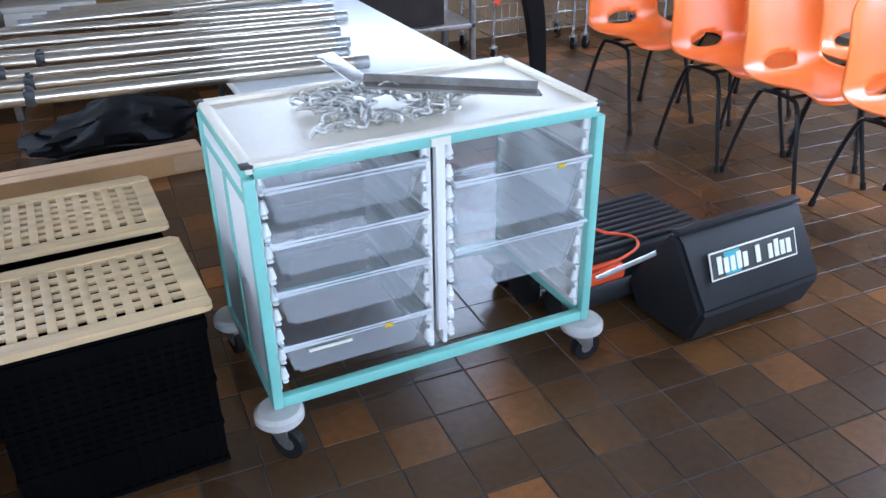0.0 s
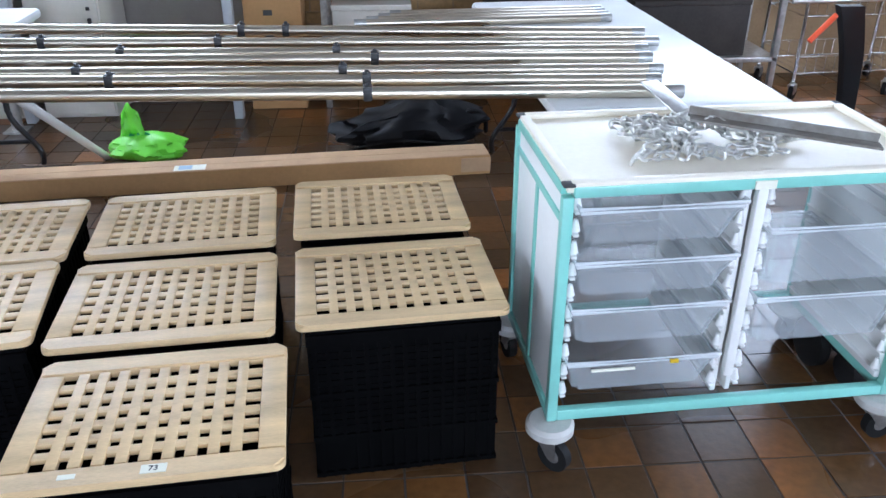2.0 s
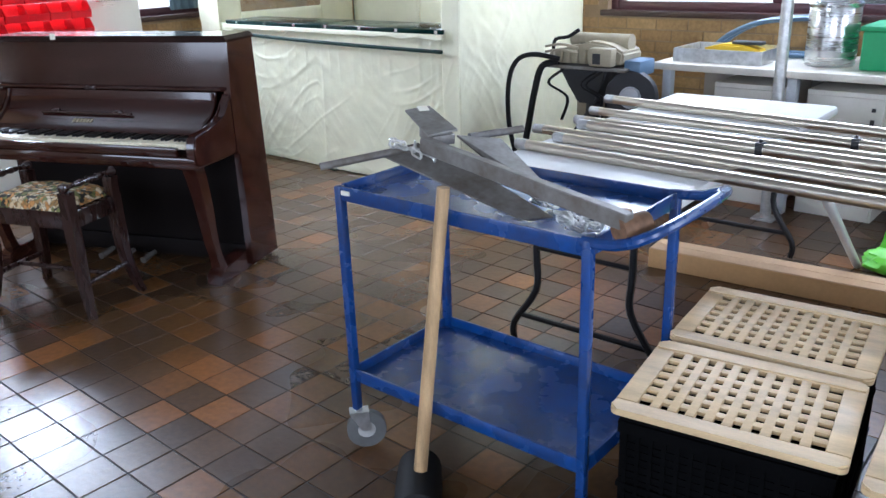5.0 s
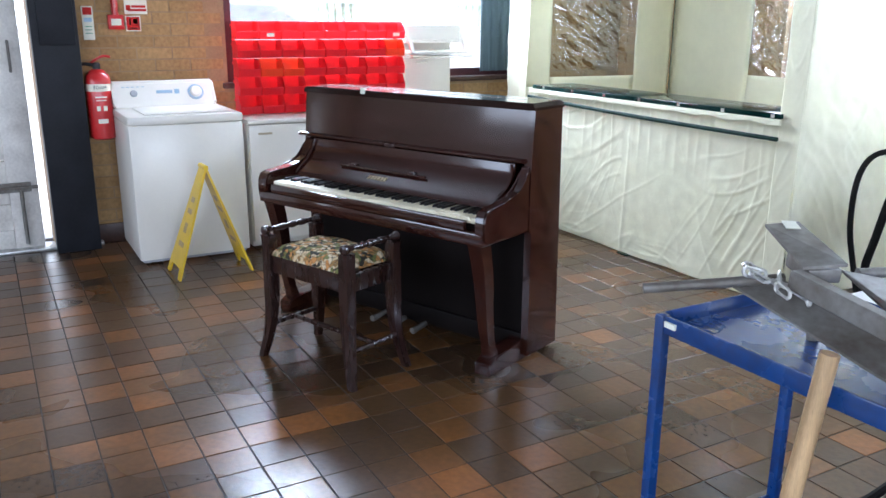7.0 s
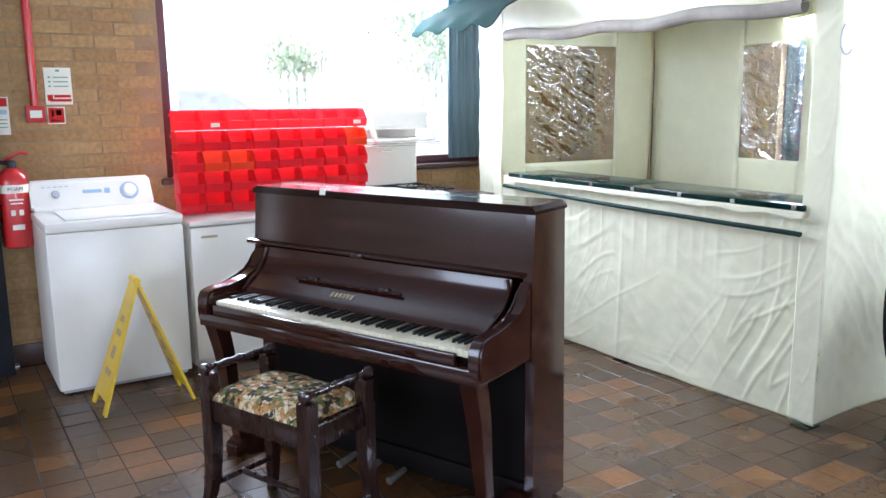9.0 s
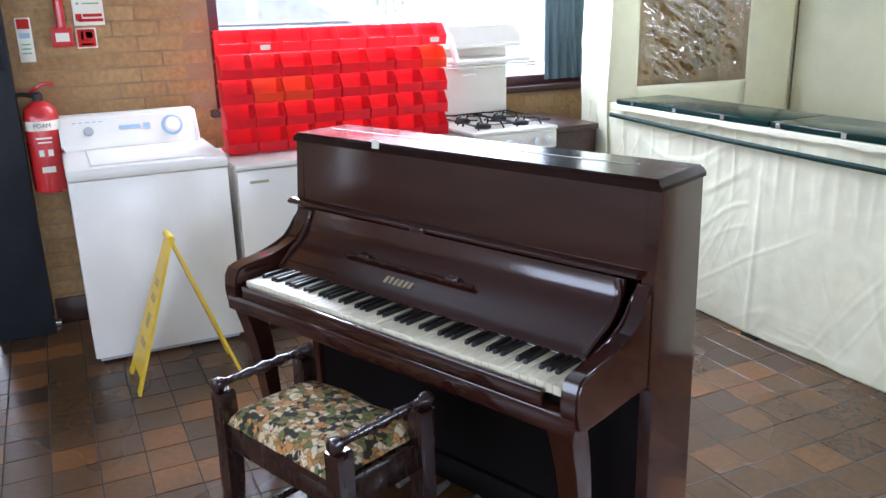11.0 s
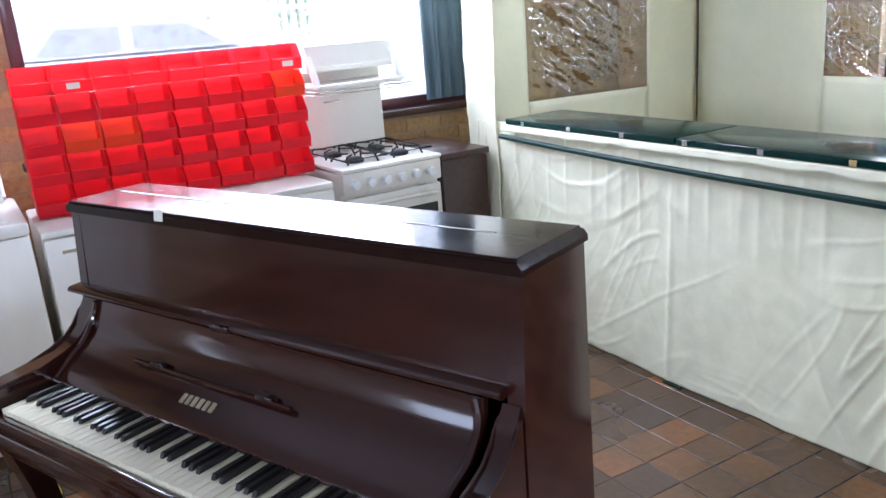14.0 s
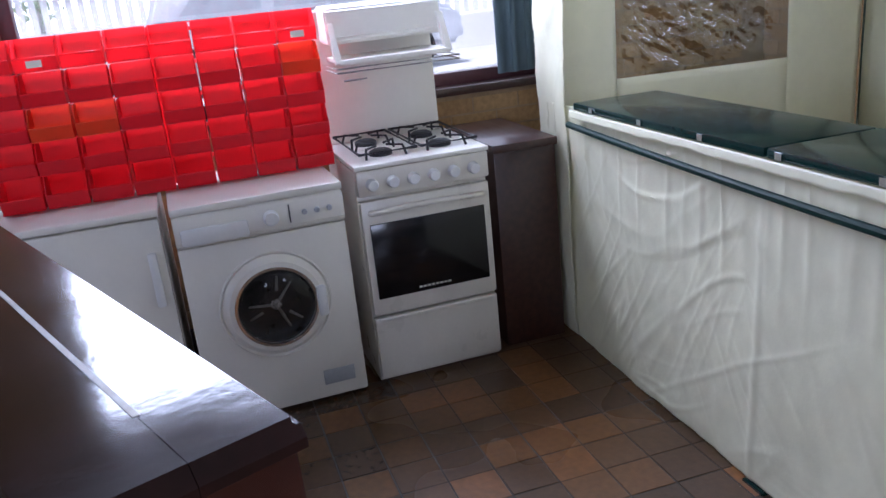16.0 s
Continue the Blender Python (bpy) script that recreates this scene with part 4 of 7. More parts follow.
# ---- red storage bins on a panel standing on the appliances ----
def bins():
    rack = thing("storage_rack", pose(-5.37, 1.81, 0.853), "red louvred panel holding rows of storage bins", "rack")
    for z in range(5):
        quick("louvre", M_RED, rack, (-0.03, -0.016, 0, 1.2, 0.085 + z * 0.1185, 0.1 + z * 0.1185), bev=0.002)
    for y in (0.01, 0.59, 1.17):
        quick("upright", M_RED, rack, (-0.04, -0.031, y, y + 0.02, 0.0, 0.585))
    for y in (0.01, 1.16):
        quick("foot", M_RED, rack, (-0.12, 0.05, y, y + 0.03, -0.0015, 0.012))
    bm = B()
    W, D, H = 0.1435, 0.125, 0.1135
    span(bm, 0.0, 0.003, 0.002, W - 0.002, 0.004, H)
    span(bm, 0.003, D, 0.002, W - 0.002, 0.002, 0.005)
    for y in (0.001, W - 0.004):
        prism(bm, [(0.003, 0.004), (D - 0.01, 0.004), (D, 0.05), (D - 0.045, H), (0.003, H)], "y", y, y + 0.003)
    box(bm, D - 0.004, W / 2, 0.027, 0.003, W - 0.006, 0.048, rot=(0, 12, 0))
    box(bm, D + 0.001, W / 2, 0.05, 0.008, W - 0.004, 0.006, 0.002)
    me = mesh_of("storage_bin", bm, M_RED)
    me2 = me.copy()
    me2.materials.clear()
    me2.materials.append(M_ORANGERED)
    odd = {(7, 3), (1, 2), (2, 2)}
    for c in range(8):
        for r in range(5):
            o = new("storage_bin", me2 if (c, r) in odd else me)
            o.matrix_basis = pose(-5.383, 1.812 + c * 0.1495, 0.858 + r * 0.1185, 0, 0, 0.6 * math.sin(c * 3 + r))
            tagged(o, "orange-red open-fronted plastic storage bin" if (c, r) in odd else "red open-fronted plastic storage bin", "storage bin", "bins on the panel")
    for c, r in ((1, 4), (7, 4)):
        lab = thing("bin_label", pose(-5.383 + 0.132, 1.812 + c * 0.1495 + 0.07, 0.858 + r * 0.1185 + 0.03), "small white label on a red bin", "label")
        quick("paper", M_PAPER, lab, (-0.001, 0.001, -0.025, 0.025, -0.012, 0.012))


bins()


# ---- fire point: extinguisher, signs, red conduit ----
def extinguisher():
    t = thing("fire_extinguisher", pose(WX + 0.1, 1.01, 0.71), "red foam fire extinguisher hung on the brick wall", "fire extinguisher")
    bm = B()
    lathe(bm, [(0.06, 0), (0.075, 0.01), (0.078, 0.03), (0.078, 0.36), (0.07, 0.4), (0.045, 0.43), (0.025, 0.44)], None, 28)
    part("cylinder", bm, M_REDPAINT, t)
    bm = B()
    lathe(bm, [(0.0785, 0.305), (0.0788, 0.31), (0.0788, 0.345), (0.0785, 0.35)], None, 28)
    band = part("band", bm, M_CREAMTOP, t, "cream band with the word FOAM")
    text_part("lettering", "FOAM", 0.028, pose(0.0795, 0.0, 0.328, 90, 0, 90), M_INK, band)
    for y, z, w, h in ((0, 0.27, 0.07, 0.008), (0, 0.25, 0.06, 0.006), (-0.02, 0.2, 0.022, 0.03), (0.02, 0.2, 0.022, 0.03), (0, 0.12, 0.06, 0.028)):
        bm = B()
        box(bm, 0.0785, y, z, 0.003, w, h)
        part("label", bm, M_PAPER, t, "white instruction label bar")
    bm = B()
    lathe(bm, [(0.022, 0.43), (0.024, 0.47), (0.015, 0.48)], None, 16)
    part("valve", bm, M_IRON, t)
    bm = B()
    tube(bm, smooth_path([(-0.02, -0.03, 0.475), (0.02, 0.0, 0.5), (0.04, 0.04, 0.52), (0.05, 0.08, 0.515)], 4), 0.008)
    part("lever", bm, M_REDPAINT, t)
    bm = B()
    tube(bm, smooth_path([(0.0, 0, 0.46), (0.01, -0.09, 0.47), (0.03, -0.115, 0.4), (0.03, -0.11, 0.2), (0.03, -0.1, 0.08)], 6), 0.011)
    part("hose", bm, M_RUBBER, t)
    quick("bracket", M_STEELDK, t, (-0.1, -0.06, -0.03, 0.03, 0.25, 0.42))


def sign(y0, y1, z0, z1, rows, label):
    t = thing("wall_sign", pose(WX + 0.012, (y0 + y1) / 2, (z0 + z1) / 2), label, "sign")
    w, h = y1 - y0, z1 - z0
    quick("board", M_PAPER, t, (-0.003, 0.003, -w / 2, w / 2, -h / 2, h / 2), bev=0.001)
    for y, z, sy, sz, mm in rows:
        quick("print", mm, t, (0.003, 0.0045, (y - sy / 2) * w, (y + sy / 2) * w, (z - sz / 2) * h, (z + sz / 2) * h))


def fire_point():
    extinguisher()
    sign(1.222, 1.362, 1.485, 1.69, [(-0.33, -0.31, 0.2, 0.16, M_REDINK), (0.12, -0.27, 0.62, 0.07, M_REDINK), (0.05, -0.38, 0.8, 0.07, M_REDINK)] + [(-0.32, 0.0 + 0.12 * k, 0.09, 0.05, M_GREENINK) for k in range(3)] + [(0.1, 0.0 + 0.12 * k, 0.55, 0.03, M_GREENINK) for k in range(3)] + [(0.0, 0.42, 0.15, 0.06, M_GREENINK)], "cream fire action notice with green and red print")
    sign(1.222, 1.315, 1.378, 1.474, [(0.0, 0.0, 0.86, 0.86, M_REDINK), (-0.2, 0.12, 0.12, 0.4, M_PAPER), (0.15, 0.15, 0.3, 0.3, M_PAPER), (0.0, -0.3, 0.6, 0.08, M_PAPER)], "small red fire alarm sign")
    sign(0.965, 1.032, 1.325, 1.53, [(0.0, 0.36, 0.8, 0.22, M_REDINK), (0.0, 0.1, 0.7, 0.12, M_BLUEPRINT), (0.0, -0.1, 0.6, 0.03, M_GREENINK), (0.0, -0.2, 0.6, 0.03, M_GREENINK), (0.0, -0.3, 0.6, 0.03, M_GREENINK)], "narrow foam extinguisher notice")
    t = thing("alarm_conduit", pose(WX + 0.02, 1.163, 1.39), "red alarm conduit running down to a call point", "conduit")
    bm = B()
    tube(bm, [(0, 0, 0.09), (0, 0, CH - 1.39)], 0.022, 12)
    part("pipe", bm, M_REDPAINT, t)
    quick("call_point", M_REDPAINT, t, (-0.018, 0.035, -0.05, 0.045, 0.0, 0.09), bev=0.004)
    quick("glass_plate", M_PAPER, t, (0.035, 0.038, -0.032, 0.028, 0.025, 0.065))


fire_point()


def wet_floor_sign():
    t = thing("wet_floor_sign", pose(-4.742, 1.428, 0, 0, 0, 92), "yellow folding wet floor sign, half open", "floor sign")
    for k, (w, lean) in enumerate(((0.24, -19), (0.24, 19))):
        m = pose(0, 0, 0.63) @ pose(0, 0, 0, 0, 0, 90) @ pose(0, 0, 0, lean, 0, 0)
        bm = B()
        prism(bm, [(-0.1, -0.66), (-0.145, -0.66), (-0.06, 0.0), (0.06, 0.0), (0.145, -0.66), (0.1, -0.66), (0.085, -0.6), (-0.085, -0.6)], "y", -0.006, 0.006)
        bmesh.ops.transform(bm, matrix=m, verts=bm.verts)
        leaf = part("leaf", bm, M_YELLOW, t)
        for z, ww, h in ((-0.2, 0.06, 0.03), (-0.27, 0.08, 0.03), (-0.37, 0.05, 0.06), (-0.47, 0.1, 0.03)):
            for s in (-1, 1):
                bm = B()
                box(bm, 0, s * 0.007, z, ww, 0.002, h)
                bmesh.ops.transform(bm, matrix=m, verts=bm.verts)
                part("print", bm, M_HANDLE, leaf, "faded brown print bar")
    bm = B()
    rod(bm, (0, -0.06, 0.632), (0, 0.06, 0.632), 0.015)
    part("hinge", bm, M_YELLOW, t)


wet_floor_sign()


# ---- market stall tent ----
def tent():
    X0, X1, Y0, Y1, TOP = -5.23, -2.66, 3.9, 5.28, 2.15
    t = thing("market_stall", Matrix(), "cream canvas market stall with a green counter and clear windows", "tent")

    def drape(a, b, z0, z1, amp, seed, hang=0.0):
        a, b = Vector((*a, 0)), Vector((*b, 0))
        d = (b - a)
        n = Vector((-d.y, d.x, 0)).normalized()
        def crease(c, along, q, width):
            """A ridge along c = 0 of a wandering line, that starts and stops."""
            return max(0, 1 - abs(noise.noise((c, along * 0.4, 7 + q))) * width) ** 1.4
        def f(u, v):
            p = a + d * u
            z = z0 + (z1 - z0) * v
            s = d.length * u
            w = 0.8 * amp * noise.noise((s * 1.6 + seed, z * 1.1, seed)) + 0.2 * amp * noise.noise((s * 6 + seed, z * 5.0, 3)) + 0.1 * amp * noise.noise((s * 15 + z * 6, z * 13 + seed, 4))
            live = [max(0, noise.noise((s * 1.5 + q * 5, z * 1.9 + seed, 11 + q)) + 0.12) for q in range(4)]
            # swags that sag between the posts, slanting creases and fine crumples
            half = d.length / 2 if hang else d.length
            m = (s % half) / half - 0.5
            sag = z - 0.75 * m * m
            w += 0.3 * amp * live[0] * crease(sag * 5.5 + 0.9 * noise.noise((s * 2.2, z * 1.3, seed)) + seed, s * 2.5, 0, 11)
            w += 0.24 * amp * live[1] * crease(s * 2.6 + z * 2.2 + seed * 3, (z - s) * 1.6, 1, 12)
            w += 0.22 * amp * live[2] * crease(s * 2.4 - z * 3.0 + seed * 5, (z + s) * 1.6, 2, 12)
            w += 0.2 * amp * live[3] * crease(s * 8 + z * 7, (z - s) * 3, 3, 8) + 0.2 * amp * live[1] * crease(s * 11 - z * 6, (z + s) * 3, 6, 8)
            if hang:
                # pleats below the counter, crumples along the hem, the post behind
                fall = max(0, (z - 0.5) / 0.49)
                w += 0.7 * amp * fall ** 1.3 * crease(s * 8.5, z * 0.6, 4, 5) * (0.4 + live[1])
                low = max(0, 1 - z / 0.38)
                w += 0.3 * amp * low * live[0] * crease(z * 11 + 1.2 * noise.noise((s * 3, z * 4, 2)), s * 4.0, 5, 6)
                w += 0.004 * math.exp(-((p.x + 3.88) / 0.014) ** 2)
            w += hang * math.sin(math.pi * u) * (1 - v) ** 1.5
            return Vector((p.x, p.y, z)) - n * w
        return f

    def canvas(name, f, nu, nv, label=""):
        bm = B()
        sheet(bm, f, nu, nv)
        return thicken(part(name, bm, M_CANVAS, t, label), 0.004)

    canvas("front_skirt", drape((X0, Y0), (X1, Y0), 0.015, 0.99, 0.03, 1.0, 0.03), 330, 130)
    canvas("side_wall", drape((X1, Y0), (X1, Y1), 0.02, TOP, 0.03, 5.0), 130, 150)
    canvas("corner_flap", drape((-2.78, Y0 - 0.012), (X1 + 0.01, Y0 - 0.012), 0.015, TOP, 0.022, 9.0), 20, 150)
    canvas("corner_flap", drape((X0 - 0.05, Y0 - 0.012), (X0 + 0.21, Y0 - 0.012), 0.02, TOP, 0.035, 14.0), 24, 150)
    # left wall and back wall, each with a clear window
    def walled(a, b, w0, w1, z0, z1, seed):
        a3, b3 = Vector((*a, 0)), Vector((*b, 0))
        for u0, u1, v0, v1 in ((0, w0, 0.02, TOP), (w1, 1, 0.02, TOP), (w0, w1, 0.02, z0), (w0, w1, z1, TOP)):
            p, q = a3.lerp(b3, u0), a3.lerp(b3, u1)
            canvas("back_wall", drape((p.x, p.y), (q.x, q.y), v0, v1, 0.012, seed), 16, 30)
        p, q = a3.lerp(b3, w0), a3.lerp(b3, w1)
        bm = B()
        d = (q - p)
        n = Vector((-d.y, d.x, 0)).normalized()
        def crinkle(u, v):
            c = p + d * u
            s = u * d.length
            z = z0 + (z1 - z0) * v
            k = s * 0.55 + z * 0.85
            g = s * 0.85 - z * 0.55
            w = 0.02 * noise.noise((k * 8, g * 3.0, 2)) + 0.012 * noise.noise((k * 26, g * 6, 5)) + 0.009 * noise.noise((k * 48, g * 16, 8)) + 0.0045 * noise.noise((k * 60, g * 55, 9))
            return Vector((c.x, c.y, z)) - n * w * min(1, 8 * u * (1 - u)) * min(1, 8 * v * (1 - v))
        sheet(bm, crinkle, 130, 150)
        part("clear_window", bm, M_FILM, t, "crinkled clear vinyl window")
    # the walls do not quite meet at the far corner: a post is added behind to darken the slit
    walled((X0 + 0.06, Y0), (-5.02, Y1 - 0.005), 0.2, 0.755, 1.045, 1.855, 21)
    walled((-5.0, Y1), (X1, Y1), 0.335, 0.53, 1.085, 1.825, 31)
    bm = B()
    rod(bm, (-5.025, Y1 + 0.03, 0), (-5.01, Y1 + 0.03, TOP), 0.018)
    part("post", bm, M_GREENBAR, t)
    # roof, awning and its scalloped edge
    canvas("roof", lambda u, v: Vector((X0 + (X1 - X0) * u, Y0 + (Y1 - Y0) * v, TOP + 0.25 * (1 - abs(2 * v - 1)))), 16, 12)
    bm = B()
    sheet(bm, lambda u, v: Vector((X0 + 0.28 + (X1 - X0 - 0.44) * u, Y0 - 0.03 - (0.034 + 0.008 * math.sin(u * 31)) * math.cos(v * 6.28), 1.895 - 0.035 * u + 0.034 * math.sin(v * 6.28) + 0.01 * math.sin(u * 19) - 0.012 * math.sin(u * 5))), 90, 14)
    part("rolled_front", bm, M_ROLL, t, "rolled-up taupe canvas front")
    canvas("valance", drape((X0, Y0 - 0.005), (X1, Y0 - 0.005), 1.89, TOP, 0.015, 41), 60, 6)
    bm = B()
    sheet(bm, lambda u, v: Vector((X0 - 0.28 + 0.95 * u, Y0 - 0.42 + 0.4 * v, 1.98 + 0.19 * v + (0.0 if v > 0.2 else -0.06 * (1 - v / 0.2) * (1 + 0.3 * math.sin(u * 22))))), 50, 12)
    thicken(part("awning", bm, M_GREENFAB, t, "green scalloped awning edge"), 0.004)
    canvas("frill", lambda u, v: Vector((-4.95 + 2.2 * u, Y0 - 0.035 - 0.003 * (1 - v) * (1 + noise.noise((u * 30, v, 3))), 0.984 - (1 - v) * (0.03 + 0.012 * noise.noise((u * 16, 2, 1))))), 160, 4)
    # counter boards and green bar
    for x0, x1 in ((-4.93, -3.855), (-3.845, -2.76)):
        quick("counter_board", M_GREENBOARD, t, (x0, x1, Y0 - 0.03, Y0 + 0.33, 0.985, 1.012), bev=0.005)
    bm = B()
    tube(bm, smooth_path([(-4.97, Y0 - 0.035, 0.925), (-4.3, Y0 - 0.04, 0.905), (-3.6, Y0 - 0.045, 0.893), (-2.76, Y0 - 0.04, 0.885)], 8), 0.012)
    part("bar", bm, M_GREENBAR, t)
    for x, y in ((X0, Y0 + 0.03), (X1 - 0.04, Y0 + 0.03), (X1 - 0.04, Y1 - 0.03), (-3.85, Y0 + 0.03)):
        bm = B()
        rod(bm, (x, y, 0), (x, y, TOP if x != -3.85 else 0.98), 0.018)
        part("post", bm, M_GREENBAR, t)
        quick("foot", M_GREENBOARD, t, (x - 0.045, x + 0.045, y - 0.075, y + 0.02, 0, 0.008))
    for k in range(7):
        x = -4.8 + k * 0.33
        quick("clip", M_CHROME, t, (x, x + 0.025, Y0 - 0.034, Y0 - 0.028, 0.988, 1.008))
    bm = B()
    tube(bm, [(-2.62, Y0 - 0.02, 1.9), (-2.615, Y0 - 0.03, 1.78)], 0.006)
    tube(bm, [(-2.615 + 0.03 * math.cos(a), Y0 - 0.03, 1.72 + 0.065 * math.sin(a)) for a in [k * 0.52 for k in range(12)]], 0.004, 6, closed=True)
    part("hook", bm, M_GALV, t, "steel snap hook on a strap")


tent()


# ---- folding tables and poles ----
def folding_table(m, L, W, H, label):
    t = thing("folding_table", m, label, "table", "folding tables")
    bm = B()
    span(bm, -W / 2, W / 2, -L / 2, L / 2, H - 0.045, H, 0.018)
    part("tabletop", bm, M_TABLE, t)
    quick("rim", M_TABLEEDGE, t, (-W / 2 + 0.03, W / 2 - 0.03, -L / 2 + 0.03, L / 2 - 0.03, H - 0.06, H - 0.046))
    for s in (-1, 1):
        y0 = s * (L / 2 - 0.13)
        bm = B()
        w = W / 2 - 0.1
        tube(bm, smooth_path([(-w + 0.1, y0, H - 0.06), (-w + 0.1, y0, 0.4), (-w + 0.1, y0, 0.25), (-w, y0, 0.09), (-w, y0, 0.014)], 4), 0.0135)
        part("leg", bm, M_BLACKTUBE, t)
        bm = B()
        tube(bm, smooth_path([(w - 0.1, y0, H - 0.06), (w - 0.1, y0, 0.4), (w - 0.1, y0, 0.25), (w, y0, 0.09), (w, y0, 0.014)], 4), 0.0135)
        part("leg", bm, M_BLACKTUBE, t)
        bm = B()
        tube(bm, [(-w + 0.02, y0, 0.13), (w - 0.02, y0, 0.13)], 0.011)
        part("crossbar", bm, M_BLACKTUBE, t)
        bm = B()
        tube(bm, [(0.0, y0 - s * 0.3, H - 0.06), (0.0, y0, 0.42)], 0.009)
        tube(bm, [(-w + 0.1, y0, 0.42), (w - 0.1, y0, 0.42)], 0.009)
        part("brace", bm, M_BLACKTUBE, t)


folding_table(pose(-0.93, 3.2, 0, 0, 0, 1.5), 1.74, 0.79, 0.735, "white plastic folding table with black tube legs")
folding_table(pose(1.86, 3.24, 0, 0, 0, 2), 1.7, 0.76, 0.735, "white plastic folding table carrying the pole ends")


def pole(y0, y1, x0, x1, z, r, fit):
    t = thing("tent_pole", Matrix(), "worn aluminium frame pole lying across the tables", "pole", "poles on the tables")
    a, b = Vector((x0, y0, z)), Vector((x1, y1, z))
    bm = B()
    rod(bm, a, b, r, seg=14)
    part("tube", bm, M_POLE, t)
    for f in fit:
        p = a.lerp(b, f)
        bm = B()
        box(bm, p.x, p.y, p.z + 0.002, 0.028, r * 2.2, r * 2.2, 0.004)
        rod(bm, (p.x, p.y, p.z + r), (p.x, p.y, p.z + r + 0.014), 0.007)
        part("clamp", bm, M_IRON, t, "dark clamp fitting")
    for p, q in ((a, a + (b - a).normalized() * 0.05), (b, b - (b - a).normalized() * 0.05)):
        bm = B()
        rod(bm, p, q, r * 1.05, seg=14)
        part("end_sleeve", bm, M_GALV, t)


for k, (ya, yb, xa, xb, fits) in enumerate([
        (2.62, 2.47, -1.31, 1.93, (0.7,)), (2.79, 2.6, -1.25, 1.9, (0.44, 0.7)), (2.88, 2.73, -1.41, 1.95, (0.42, 0.68)),
        (3.05, 2.88, -1.3, 1.96, (0.24, 0.7)), (3.12, 3.0, -1.36, 1.98, (0.43, 0.66)), (3.33, 3.12, -1.41, 2.06, (0.33, 0.52)), (3.62, 3.27, -1.5, 2.05, (0.55, 0.6))]):
    pole(ya, yb, xa, xb, 0.735 + 0.021, 0.0205 - 0.001 * (k % 3), fits)
for k in range(4):
    pole(3.52 + k * 0.06, 3.58 + k * 0.06, 0.9 + 0.05 * k, 2.0, 0.735 + 0.019, 0.018, ())


def slant_pole():
    t = thing("white_leg_pole", Matrix(), "slanting white tube standing under the table", "pole")
    bm = B()
    rod(bm, (-0.235, 2.78, 0.72), (-0.375, 4.03, 0.012), 0.018)
    part("tube", bm, M_WHITEPL, t)


slant_pole()


# ---- long cardboard box, bags ----
def long_box():
    t = thing("cardboard_box", pose(0.17, 3.64, 0, 0, 0, 4.6), "long flat brown cardboard box on the floor", "box")
    quick("body", M_CARD, t, (-1.34, 1.34, -0.055, 0.1, 0, 0.094), bev=0.004)
    quick("flap", M_CARDTOP, t, (-1.335, 1.335, -0.052, 0.021, 0.0945, 0.098))
    quick("flap", M_CARDTOP, t, (-1.335, 1.335, 0.025, 0.097, 0.0945, 0.098))
    quick("end_tape", M_CARDTOP, t, (1.2, 1.3415, -0.057, 0.102, 0.015, 0.085))
    quick("label", M_PAPER, t, (-0.12, 0.02, -0.045, 0.018, 0.0985, 0.1))
    quick("label", M_BLUEPRINT, t, (-0.1, -0.04, -0.035, 0.01, 0.1002, 0.101))


def bag(name, m, sx, sy, sz, material, label, seed, taper):
    t = thing(name, m, label, "bag")
    bm = B()
    def f(u, v):
        a, h = u * 2 * math.pi, v
        r = (max(0.0, math.sin(math.pi * min(1, 0.08 + h * 0.92)))) ** 0.55
        x, y = math.cos(a) * sx * r * (1 - taper * h), math.sin(a) * sy * r
        n = 1 + 0.35 * noise.noise((math.cos(a) * 2.2 + seed, math.sin(a) * 2.2, h * 4)) + 0.15 * noise.noise((math.cos(a) * 6, math.sin(a) * 6 + seed, h * 9))
        return Vector((x * n, y * n, max(0.001, sz * h * (1 + 0.35 * noise.noise((x * 4 + seed, y * 4, 1.5))))))
    sheet(bm, f, 40, 18)
    part("body", bm, material, t)
    return t


long_box()
sack = bag("black_bag", pose(1.15, 4.1, 0, 0, 0, 3), 0.4, 0.19, 0.27, M_BLACKBAG, "crumpled black fabric bag on the floor", 3.0, 0.25)
bm = B()
tube(bm, smooth_path([(0.2, -0.02, 0.12), (0.3, -0.06, 0.2), (0.38, -0.02, 0.16), (0.4, 0.04, 0.05)], 6), 0.012)
part("strap", bm, M_BLACKBAG, sack)
bm = B()
tube(bm, smooth_path([(-0.3, -0.14, 0.05), (-0.1, -0.19, 0.1), (0.1, -0.18, 0.08), (0.3, -0.13, 0.05)], 6), 0.007)
part("zip", bm, M_RUBBER, sack)
g = bag("carrier_bag", pose(-0.16, 4.02, 0, 0, 0, -8), 0.2, 0.12, 0.13, M_LIME, "bright green plastic carrier bag on the floor", 8.0, 0.2)
bm = B()
sheet(bm, lambda u, v: Vector((-0.15 + 0.17 * u * (1 - 0.55 * v) + 0.04 * v, 0.03 * noise.noise((u * 4, v * 3, 2)), 0.04 + 0.25 * v * (1 - 0.25 * abs(2 * u - 1)))), 14, 14)
thicken(part("handle", bm, M_LIME, g), 0.012)
bm = B()
for k in range(3):
    box(bm, -0.07 + k * 0.04, -0.022, 0.12 + 0.004 * k, 0.025, 0.004, 0.03, rot=(0, 20, 0))
part("print", bm, M_GREENBOX, g, "dark green print as bars")


